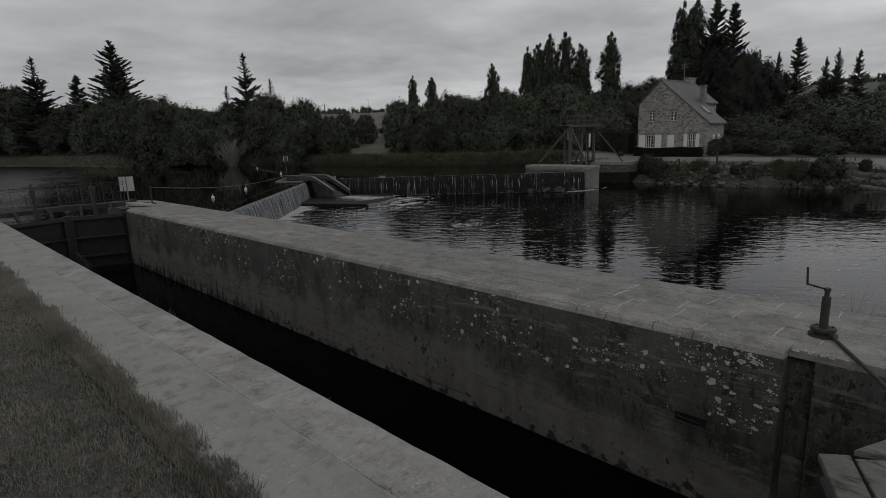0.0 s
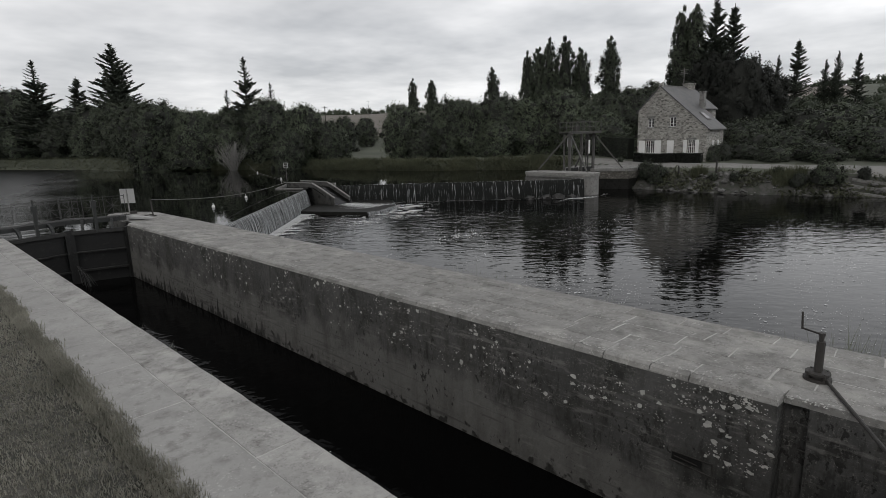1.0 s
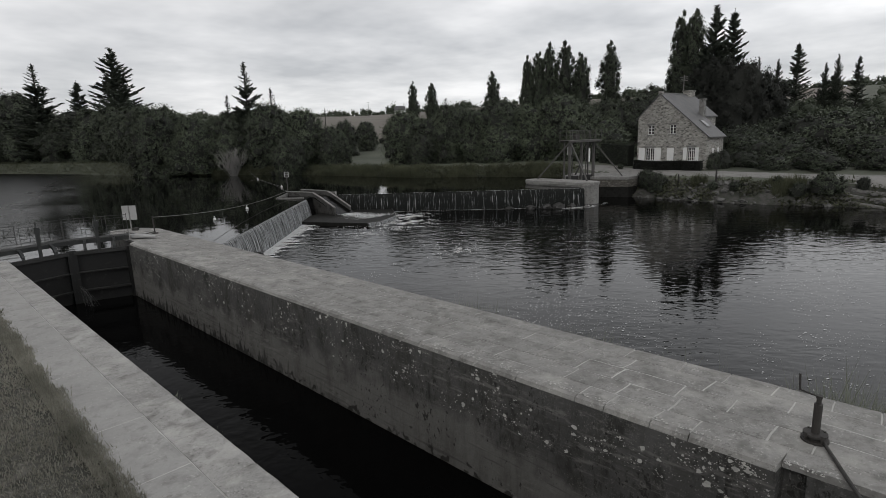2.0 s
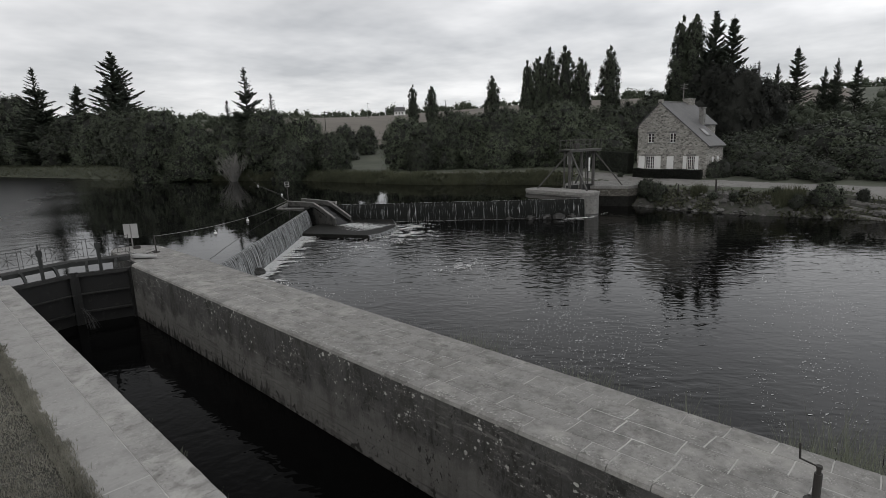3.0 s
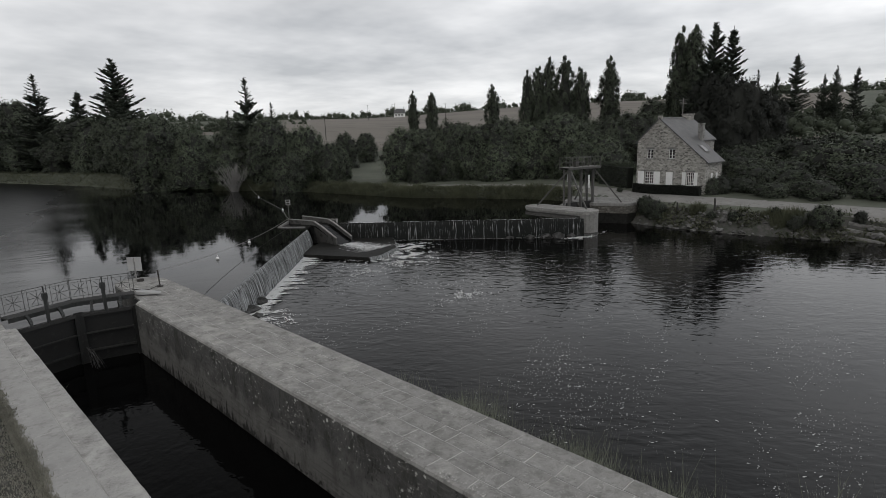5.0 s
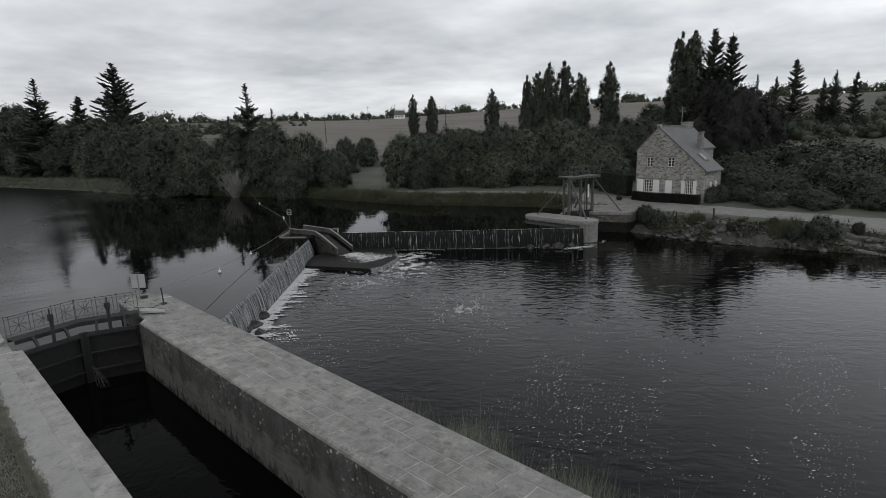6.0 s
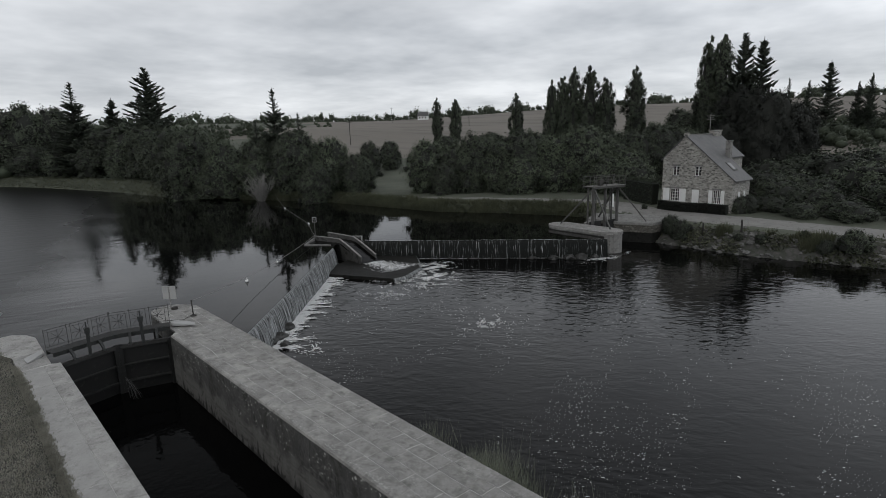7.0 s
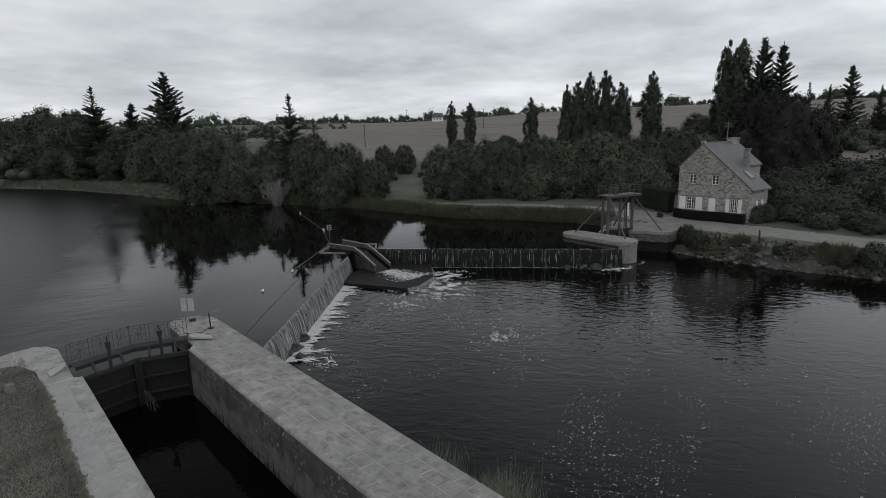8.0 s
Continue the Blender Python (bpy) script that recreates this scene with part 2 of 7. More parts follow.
M_GRASS = surf("mown_grass", (0.033, 0.035, 0.022), (0.10, 0.093, 0.062), scale=0.9, rough=0.95, bump=0.8, fine=14, c3=(0.12, 0.106, 0.075), cover=0.50, depth=0.06, keep=0.4)
M_FIELD = surf("stubble_field", (0.138, 0.122, 0.1), (0.19, 0.167, 0.138), scale=0.03, rough=0.95, bump=0.2, fine=14, stretch=(1, 0.25, 1), c3=(0.118, 0.104, 0.086), cover=0.52, keep=0.8)
M_BANK = surf("bank_earth", (0.036, 0.034, 0.028), (0.11, 0.103, 0.09), scale=0.7, rough=0.95, bump=0.7, fine=7, c3=(0.0416, 0.0494, 0.0286), cover=0.45, depth=0.08)
M_MEADOW = surf("rough_meadow", (0.045, 0.06, 0.03), (0.108, 0.126, 0.066), scale=0.15, rough=0.95, bump=0.5, fine=12, depth=0.06)
M_TOP = surf("worn_concrete_slab", (0.165, 0.1584, 0.1452), (0.3564, 0.3432, 0.3168), scale=0.8, rough=0.9, bump=0.5, fine=14, c3=(0.1122, 0.1082, 0.0924), cover=0.52, objvar=0.12, soft=0.25)
M_QUAY = surf("granite_coping", (0.215, 0.208, 0.193), (0.45, 0.435, 0.405), scale=0.9, rough=0.9, bump=0.55, fine=16, c3=(0.1747, 0.1664, 0.1464), cover=0.54, objvar=0.24, soft=0.22)
M_PAVE = surf("smooth_worn_paving", (0.26, 0.252, 0.236), (0.40, 0.39, 0.367), scale=0.7, rough=0.9, bump=0.3, fine=18, c3=(0.21, 0.204, 0.19), cover=0.52, objvar=0.10, soft=0.3)
M_JOINT = surf("mortar_bed", (0.27, 0.262, 0.245), (0.62, 0.605, 0.572), scale=0.9, rough=0.95, bump=0.3, fine=9)
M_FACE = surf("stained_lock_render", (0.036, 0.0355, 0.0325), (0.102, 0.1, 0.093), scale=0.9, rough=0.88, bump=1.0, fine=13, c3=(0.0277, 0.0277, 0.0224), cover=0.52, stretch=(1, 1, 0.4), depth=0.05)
M_WALK = surf("worn_grey_steel_deck", (0.017, 0.0175, 0.017), (0.044, 0.044, 0.043), scale=2, rough=0.9, bump=0.3, fine=9, c3=(0.03, 0.03, 0.028), cover=0.56)
M_LICHEN = surf("pale_lichen", (0.36, 0.35, 0.31), (0.56, 0.55, 0.50), scale=6, rough=0.95, bump=0.3, fine=6, island=0.5)
M_CONC = surf("weathered_concrete", (0.1375, 0.1338, 0.1225), (0.3, 0.2913, 0.2687), scale=0.9, rough=0.9, bump=0.5, fine=10, c3=(0.0688, 0.0675, 0.0562), cover=0.53, soft=0.2)
# wet weir and apron concrete; also the shadow painted on the abutment's foot
M_DKCONC = surf("wet_and_shadow_concrete", (0.011, 0.011, 0.0095), (0.03, 0.029, 0.025), scale=0.9, rough=0.55, bump=0.5, fine=8, c3=(0.012, 0.013, 0.010), cover=0.52)
M_DKCONC.node_tree.nodes["Principled BSDF"].inputs["Specular IOR Level"].default_value = 0.07
M_STONE = stone_wall("house_rubble_stone", (0.075, 0.073, 0.067), (0.50, 0.485, 0.452), (0.34, 0.33, 0.305), 0.30, 0.5)
M_RUBBLE = stone_wall("quay_rubble_stone", (0.05, 0.047, 0.04), (0.18, 0.17, 0.152), (0.075, 0.07, 0.06), 0.3, 0.55)
M_SLATE = surf("grey_slate", (0.055, 0.055, 0.058), (0.115, 0.114, 0.116), scale=1.2, rough=0.6, bump=0.5, fine=8, c3=(0.125, 0.12, 0.108), cover=0.58, objvar=0.3)
M_WHITE = surf("white_paint", (0.66, 0.66, 0.64), (0.80, 0.80, 0.78), scale=1.5, rough=0.5, bump=0.08, fine=10)
M_GLASS = surf("dark_window_glass", (0.012, 0.013, 0.015), (0.03, 0.032, 0.035), scale=1.0, rough=0.06, bump=0.0)
M_STEEL = surf("dark_green_painted_steel", (0.011, 0.0135, 0.0125), (0.03, 0.035, 0.033), scale=2.5, rough=0.5, bump=0.2, fine=10, c3=(0.045, 0.036, 0.028), cover=0.6)
M_GATE = surf("wet_gate_plate", (0.0035, 0.0037, 0.0036), (0.0115, 0.0115, 0.0105), scale=1.4, rough=0.6, bump=0.4, fine=8, c3=(0.028, 0.026, 0.022), cover=0.58)
M_RIB = surf("scuffed_gate_rib", (0.008, 0.008, 0.0075), (0.034, 0.033, 0.03), scale=2.0, rough=0.6, bump=0.4, fine=8, c3=(0.012, 0.012, 0.01), cover=0.55)
M_IRON = surf("rusted_iron", (0.018, 0.016, 0.014), (0.050, 0.041, 0.033), scale=4, rough=0.7, bump=0.4, fine=9)
M_WOOD = surf("weathered_grey_timber", (0.10, 0.096, 0.085), (0.22, 0.208, 0.188), scale=1.3, rough=0.9, bump=0.6, fine=8, stretch=(3, 1, 3), c3=(0.055, 0.05, 0.043), cover=0.55)
M_FRAME = surf("aged_steel_frame", (0.04, 0.039, 0.035), (0.105, 0.1, 0.09), scale=2, rough=0.7, bump=0.3, fine=8)
M_ROAD = surf("pale_gravel_road", (0.1552, 0.1472, 0.1323), (0.2702, 0.2576, 0.2334), scale=0.6, rough=0.95, bump=0.4, fine=14, c3=(0.0978, 0.0966, 0.0736), cover=0.57)
M_BARK = surf("dark_bark", (0.022, 0.02, 0.016), (0.055, 0.05, 0.043), scale=2, rough=0.95, bump=0.6, fine=6)
M_DEADWOOD = surf("bleached_bare_twigs", (0.14, 0.133, 0.12), (0.26, 0.248, 0.225), scale=2, rough=0.9, bump=0.2)
M_WILLOW = leafy("willow_leaves", (0.026, 0.036, 0.021), (0.115, 0.145, 0.083), vary=0.38)
M_POPLAR = leafy("poplar_leaves", (0.022, 0.031, 0.018), (0.078, 0.1, 0.057), vary=0.15)
M_BROAD = leafy("broad_leaves", (0.025, 0.034, 0.021), (0.10, 0.125, 0.074), vary=0.35)
M_CONIF = leafy("conifer_needles", (0.022, 0.030, 0.021), (0.075, 0.095, 0.064), thin=0.15)
# shade between the leaves, painted as the dark colour of solid crown cores
M_HEART = surf("painted_inner_shade", (0.009, 0.0105, 0.007), (0.022, 0.026, 0.017), scale=1.5, rough=0.95, bump=0.5, fine=8)
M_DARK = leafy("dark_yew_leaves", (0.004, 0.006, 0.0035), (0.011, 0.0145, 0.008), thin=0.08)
M_HEDGE = leafy("hedge_leaves", (0.018, 0.026, 0.015), (0.07, 0.09, 0.052), vary=0.45)
M_REED = leafy("reed_blades", (0.11, 0.135, 0.07), (0.29, 0.325, 0.18), thin=0.35, keep=0.5)
M_BLADE = leafy("lawn_blades", (0.078, 0.08, 0.046), (0.42, 0.39, 0.275), thin=0.35, keep=0.5)
M_WEED = leafy("bank_weeds", (0.0405, 0.0506, 0.0254), (0.135, 0.1417, 0.0776), thin=0.3)
M_UPWATER = water("calm_upstream_water", 0.8, 0.018, rough=0.035, tint=(0.0025, 0.0025, 0.0025), stretch=(1, 0.45, 1), turn=1.2, gloss=0.21, wind=0.31, fine=0.1)
M_DOWNWATER = water("rippled_downstream_water", 1.75, 0.27, rough=0.012, tint=(0.0018, 0.0018, 0.0017), stretch=(1.0, 0.5, 1), turn=0.65, calm=0.5, gloss=0.34, churn=1.9, lull=0.45, fine=0.3)
M_LOCKWATER = water("still_lock_water", 1.6, 0.22, rough=0.05, tint=(0.003, 0.003, 0.003), gloss=0.07)
M_FALL = falling("sliding_weir_water", 0.18, 0.46, 0.05)
M_FALLDARK = falling("thin_threaded_fall", 0.325, 0.50, 0.06)
M_FOAM = surf("white_foam", (0.6, 0.61, 0.61), (0.85, 0.86, 0.86), scale=5, rough=0.8, bump=0.4, fine=6)
M_SPRAY = surf("thin_grey_spray", (0.07, 0.07, 0.07), (0.17, 0.17, 0.17), scale=5, rough=0.6, bump=0.2)
M_RAIL = surf("worn_railing_steel", (0.026, 0.026, 0.025), (0.068, 0.067, 0.063), scale=3, rough=0.6, bump=0.2, fine=9)
M_ROCK = surf("wet_dark_rock", (0.012, 0.012, 0.01), (0.045, 0.043, 0.038), scale=2, rough=0.5, bump=0.7, fine=6)
M_PALEROCK = surf("pale_bank_rock", (0.06, 0.058, 0.053), (0.17, 0.165, 0.153), scale=2, rough=0.9, bump=0.6, fine=6, objvar=0.4)
M_ROPE = surf("grey_cable", (0.16, 0.155, 0.145), (0.26, 0.25, 0.235), scale=6, rough=0.8, bump=0.2)
M_GREYPLATE = surf("pale_sign_back", (0.30, 0.30, 0.295), (0.42, 0.42, 0.41), scale=2, rough=0.55, bump=0.05)


def tide_marks(m, z0, z1, colour):
    """A paler, ragged band where the chamber's water level rises and falls."""
    n, l = m.node_tree.nodes, m.node_tree.links
    b = n["Principled BSDF"]
    old = b.inputs["Base Color"].links[0].from_socket
    geo, sep, nz = n.new("ShaderNodeNewGeometry"), n.new("ShaderNodeSeparateXYZ"), n.new("ShaderNodeTexNoise")
    l.new(geo.outputs["Position"], sep.inputs[0])
    l.new(geo.outputs["Position"], nz.inputs["Vector"])
    nz.inputs["Scale"].default_value, nz.inputs["Detail"].default_value = 1.3, 7
    ad = n.new("ShaderNodeMath")
    ad.operation = "MULTIPLY_ADD"
    l.new(nz.outputs["Fac"], ad.inputs[0])
    ad.inputs[1].default_value = 2.2
    l.new(sep.outputs[2], ad.inputs[2])
    yr, sh = n.new("ShaderNodeMapRange"), n.new("ShaderNodeMath")
    l.new(sep.outputs[1], yr.inputs[0])
    for i, k in enumerate((0.5, 7.0, 0.8, 0.0)):
        yr.inputs[i + 1].default_value = k
    l.new(yr.outputs[0], sh.inputs[0])
    l.new(ad.outputs[0], sh.inputs[1])
    rg = n.new("ShaderNodeMapRange")
    l.new(sh.outputs[0], rg.inputs[0])
    rg.inputs[1].default_value, rg.inputs[2].default_value, rg.inputs[3].default_value, rg.inputs[4].default_value = z0 + 1.1, z1 + 1.1, 0.78, 0.0
    mx = n.new("ShaderNodeMix")
    mx.data_type = "RGBA"
    l.new(rg.outputs[0], mx.inputs[0])
    l.new(old, mx.inputs[6])
    mx.inputs[7].default_value = (*colour, 1)
    l.new(mx.outputs[2], b.inputs["Base Color"])




def specks(m, scale, low, high, colour, amount=1.0, stretch=(1, 1, 1)):
    """Small spots of another colour, scattered unevenly."""
    n, l = m.node_tree.nodes, m.node_tree.links
    b = n["Principled BSDF"]
    old = b.inputs["Base Color"].links[0].from_socket
    geo, mp, n1, n2 = n.new("ShaderNodeNewGeometry"), n.new("ShaderNodeMapping"), n.new("ShaderNodeTexNoise"), n.new("ShaderNodeTexNoise")
    l.new(geo.outputs["Position"], mp.inputs[0])
    mp.inputs["Scale"].default_value = stretch
    for k, sc, det in ((n1, scale, 3), (n2, scale * 0.11, 4)):
        l.new(mp.outputs[0], k.inputs["Vector"])
        k.inputs["Scale"].default_value, k.inputs["Detail"].default_value, k.inputs["Roughness"].default_value = sc, det, 0.65
    ad, rg, mu, mx = n.new("ShaderNodeMath"), n.new("ShaderNodeMapRange"), n.new("ShaderNodeMath"), n.new("ShaderNodeMix")
    ad.operation = "MULTIPLY_ADD"
    l.new(n2.outputs["Fac"], ad.inputs[0])
    ad.inputs[1].default_value = 0.6
    l.new(n1.outputs["Fac"], ad.inputs[2])
    l.new(ad.outputs[0], rg.inputs[0])
    rg.inputs[1].default_value, rg.inputs[2].default_value, rg.inputs[4].default_value = low + 0.3, high + 0.3, amount
    mx.data_type = "RGBA"
    l.new(rg.outputs[0], mx.inputs[0])
    l.new(old, mx.inputs[6])
    mx.inputs[7].default_value = (*colour, 1)
    l.new(mx.outputs[2], b.inputs["Base Color"])


for m_ in (M_TOP, M_QUAY):
    specks(m_, 22, 0.60, 0.74, (0.085, 0.083, 0.076), 0.7)
    specks(m_, 26, 0.60, 0.70, (0.46, 0.452, 0.43), 0.75)
    specks(m_, 3.5, 0.56, 0.74, (0.12, 0.117, 0.107), 0.55)
    specks(m_, 60, 0.55, 0.75, (0.07, 0.068, 0.062), 0.6)
specks(M_TOP, 1.4, 0.52, 0.72, (0.43, 0.42, 0.395), 0.55)
specks(M_TOP, 0.8, 0.54, 0.74, (0.13, 0.127, 0.117), 0.5)
specks(M_QUAY, 1.6, 0.54, 0.74, (0.5, 0.49, 0.465), 0.5)
specks(M_PAVE, 5, 0.55, 0.72, (0.17, 0.166, 0.155), 0.6)
specks(M_PAVE, 45, 0.60, 0.75, (0.12, 0.117, 0.11), 0.5)
specks(M_PAVE, 24, 0.63, 0.72, (0.5, 0.49, 0.47), 0.6)
for m_ in (M_GRASS,):
    specks(m_, 9, 0.52, 0.66, (0.022, 0.024, 0.016), 0.8)
    specks(m_, 14, 0.56, 0.7, (0.22, 0.212, 0.185), 0.6)
specks(M_CONC, 16, 0.56, 0.7, (0.06, 0.058, 0.052), 0.8)
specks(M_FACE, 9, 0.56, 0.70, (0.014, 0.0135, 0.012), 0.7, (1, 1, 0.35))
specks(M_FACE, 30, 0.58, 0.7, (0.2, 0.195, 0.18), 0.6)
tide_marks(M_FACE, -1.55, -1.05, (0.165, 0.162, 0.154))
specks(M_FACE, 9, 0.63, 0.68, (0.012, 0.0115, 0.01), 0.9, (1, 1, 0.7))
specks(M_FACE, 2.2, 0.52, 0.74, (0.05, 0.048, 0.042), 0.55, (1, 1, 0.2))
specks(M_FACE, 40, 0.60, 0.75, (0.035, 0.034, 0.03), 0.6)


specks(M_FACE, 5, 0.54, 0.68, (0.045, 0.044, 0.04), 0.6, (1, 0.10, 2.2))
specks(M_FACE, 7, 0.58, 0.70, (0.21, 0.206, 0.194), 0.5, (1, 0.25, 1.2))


def wet_foot(m, z0, z1, colour, scale=(4, 4, 4), reach=2.2, y0=-40.0, y1=-30.0):
    """Slimy dark growth just above the water, from y1 on."""
    n, l = m.node_tree.nodes, m.node_tree.links
    b = n["Principled BSDF"]
    old = b.inputs["Base Color"].links[0].from_socket
    geo, mp, sep, nz, ad, rg, yr, mu, mx = (n.new("ShaderNode" + k) for k in ("NewGeometry", "Mapping", "SeparateXYZ", "TexNoise", "Math", "MapRange", "MapRange", "Math", "Mix"))
    l.new(geo.outputs["Position"], sep.inputs[0])
    l.new(geo.outputs["Position"], mp.inputs[0])
    mp.inputs["Scale"].default_value = scale
    l.new(mp.outputs[0], nz.inputs["Vector"])
    nz.inputs["Scale"].default_value, nz.inputs["Detail"].default_value = 1.0, 6
    ad.operation = "MULTIPLY_ADD"
    l.new(nz.outputs["Fac"], ad.inputs[0])
    ad.inputs[1].default_value = reach
    l.new(sep.outputs[2], ad.inputs[2])
    l.new(ad.outputs[0], rg.inputs[0])
    for i, k in enumerate((z0 + 0.445 * reach, z1 + 0.445 * reach, 0.95, 0.0)):
        rg.inputs[i + 1].default_value = k
    l.new(sep.outputs[1], yr.inputs[0])
    yr.inputs[1].default_value, yr.inputs[2].default_value = y0, y1
    mu.operation = "MULTIPLY"
    l.new(rg.outputs[0], mu.inputs[0])
    l.new(yr.outputs[0], mu.inputs[1])
    mx.data_type = "RGBA"
    l.new(mu.outputs[0], mx.inputs[0])
    l.new(old, mx.inputs[6])
    mx.inputs[7].default_value = (*colour, 1)
    l.new(mx.outputs[2], b.inputs["Base Color"])


wet_foot(M_FACE, -2.48, -2.33, (0.018, 0.0175, 0.015))
wet_foot(M_FACE, -2.26, -2.16, (0.009, 0.009, 0.008), (3.5, 3.5, 0.5), 3.0, 10.0, 17.0)

# ---- building helpers ----
BASE = {}


def thing(name, at, label, category, group="", kind="", turn=0.0):
    """An Empty at the base of a thing; its parts are drawn in world metres."""
    ob = new(name, None)
    ob.matrix_basis = pose(*at, 0, 0, turn)
    BASE[ob.name] = ob.matrix_basis.copy()
    return tagged(ob, label, category, group, kind)


def part(name, bm, material, parent=None, label="", smooth=False):
    """Links a bmesh as one mesh object under a thing or under a part."""
    me = bpy.data.meshes.new(name)
    base = BASE.get(parent.name, Matrix()) if parent else Matrix()
    bm.transform(base.inverted())
    bmesh.ops.recalc_face_normals(bm, faces=bm.faces)
    bm.to_mesh(me)
    bm.free()
    if smooth:
        for p in me.polygons:
            p.use_smooth = True
    me.materials.append(material)
    ob = new(name, me)
    if parent:
        ob.parent = parent
        BASE[ob.name] = base
    if label:
        ob["label"] = label
    return ob


def box(bm, x0, x1, y0, y1, z0, z1):
    v = [bm.verts.new(p) for p in ((x0, y0, z0), (x1, y0, z0), (x1, y1, z0), (x0, y1, z0), (x0, y0, z1), (x1, y0, z1), (x1, y1, z1), (x0, y1, z1))]
    for f in ((3, 2, 1, 0), (4, 5, 6, 7), (0, 1, 5, 4), (1, 2, 6, 5), (2, 3, 7, 6), (3, 0, 4, 7)):
        bm.faces.new([v[i] for i in f])
    return bm


def boxes(*rows, bevel=0.0):
    bm = bmesh.new()
    for r in rows:
        box(bm, *r)
    if bevel:
        bmesh.ops.bevel(bm, geom=bm.edges[:], offset=bevel, segments=1, affect="EDGES")
    return bm


def prism(pts, z0, z1, bevel=0.0, bm=None, tops=None):
    """A solid on a plan outline (anticlockwise), with flat or given tops."""
    bm = bm or bmesh.new()
    lo = [bm.verts.new((x, y, z0)) for x, y in pts]
    hi = [bm.verts.new((x, y, tops[i] if tops else z1)) for i, (x, y) in enumerate(pts)]
    bm.faces.new(lo[::-1])
    top = bm.faces.new(hi)
    for i in range(len(pts)):
        j = (i + 1) % len(pts)
        bm.faces.new((lo[i], lo[j], hi[j], hi[i]))
    if bevel:
        bmesh.ops.bevel(bm, geom=top.edges[:], offset=bevel, segments=2, affect="EDGES")
    return bm


def beam(bm, p, q, w, h=None, n=4):
    """A bar from p to q; n = 4: square w by h, more: round with radius w."""
    p, q = Vector(p), Vector(q)
    d = (q - p).normalized()
    side = d.cross(Vector((0, 0, 1))) if abs(d.z) < 0.95 else d.cross(Vector((0, 1, 0)))
    side.normalize()
    up = side.cross(d)
    h = h or w
    ring = []
    for k in range(n):
        a = 2 * math.pi * (k + 0.5) / n
        if n == 4:
            ring.append(side * (w / 2 if math.cos(a) > 0 else -w / 2) + up * (h / 2 if math.sin(a) > 0 else -h / 2))
        else:
            ring.append(side * w * math.cos(a) + up * w * math.sin(a))
    a, b = [bm.verts.new(p + r) for r in ring], [bm.verts.new(q + r) for r in ring]
    bm.faces.new(a[::-1])
    bm.faces.new(b)
    for i in range(n):
        bm.faces.new((a[i], a[(i + 1) % n], b[(i + 1) % n], b[i]))
    return bm


def bar(p, q, w, h=None, n=4):
    return beam(bmesh.new(), p, q, w, h, n)


def blob(bm, c, r, seed, rough=0.25, sub=2):
    """A rounded uneven lump."""
    res = bmesh.ops.create_icosphere(bm, subdivisions=sub, radius=1.0)
    for v in res["verts"]:
        k = 1 + rough * 2 * (noise.noise(v.co * 1.7 + Vector((seed * 3.1, seed, 0))))
        v.co = Vector((c[0] + v.co.x * r[0] * k, c[1] + v.co.y * r[1] * k, c[2] + v.co.z * r[2] * k))
    return bm


def arrays(name, verts, quads, material, normals=None):
    """A mesh from arrays of corners and of faces, all three- or all four-sided; soft shading normals if given."""
    me = bpy.data.meshes.new(name)
    verts, quads = np.asarray(verts, np.float32), np.asarray(quads, np.int32)
    me.vertices.add(len(verts))
    me.vertices.foreach_set("co", verts.ravel())
    me.loops.add(quads.size)
    me.loops.foreach_set("vertex_index", quads.ravel())
    me.polygons.add(len(quads))
    me.polygons.foreach_set("loop_start", np.arange(0, quads.size, quads.shape[1], dtype=np.int32))
    me.materials.append(material)
    me.update(calc_edges=True)
    me.validate()
    if normals is not None:
        me.polygons.foreach_set("use_smooth", np.ones(len(quads), bool))
        me.normals_split_custom_set_from_vertices(np.asarray(normals, np.float32))
    return me


def halves(q):
    """Four-sided faces cut into triangles."""
    q = np.asarray(q)
    return np.concatenate([q[:, (0, 1, 2)], q[:, (0, 2, 3)]])


def unit(a):
    return a / np.maximum(1e-6, np.linalg.norm(a, axis=1))[:, None]


def leaves(centres, size, seed, long=1.6, facing=None, along=None, tumble=0.75):
    """Small pointed leaves round the given centres, tumbling about the way they face or laid along a twig.
    Gives corners, faces and soft normals, so that a spray of leaves shades as one mass."""
    r = np.random.RandomState(seed)
    c = np.asarray(centres)
    n = len(c)
    a = r.normal(size=(n, 3)) if along is None else along + 0.4 * r.normal(size=(n, 3))
    out = facing if facing is not None else np.tile((0.0, 0.0, 1.0), (n, 1)) + 0.6 * r.normal(size=(n, 3))
    out = unit(out)
    a = unit(a)
    b = unit(np.cross(out + tumble * r.normal(size=(n, 3)), a))
    s = (np.asarray(size) * r.uniform(0.6, 1.4, n))[:, None]
    p, q, t = c - a * s * long * 0.5 - b * s * 0.5, c - a * s * long * 0.3 + b * s * 0.5, c + a * s * long * 0.5
    back = np.einsum("ij,ij->i", np.cross(q - p, t - p), out) < 0
    p[back], q[back] = q[back].copy(), p[back].copy()
    nrm = unit(out + 0.22 * r.normal(size=(n, 3)) + np.array((0, 0, 0.12)))
    return np.stack([p, q, t], 1).reshape(-1, 3), np.arange(n * 3).reshape(-1, 3), np.repeat(nrm, 3, axis=0)


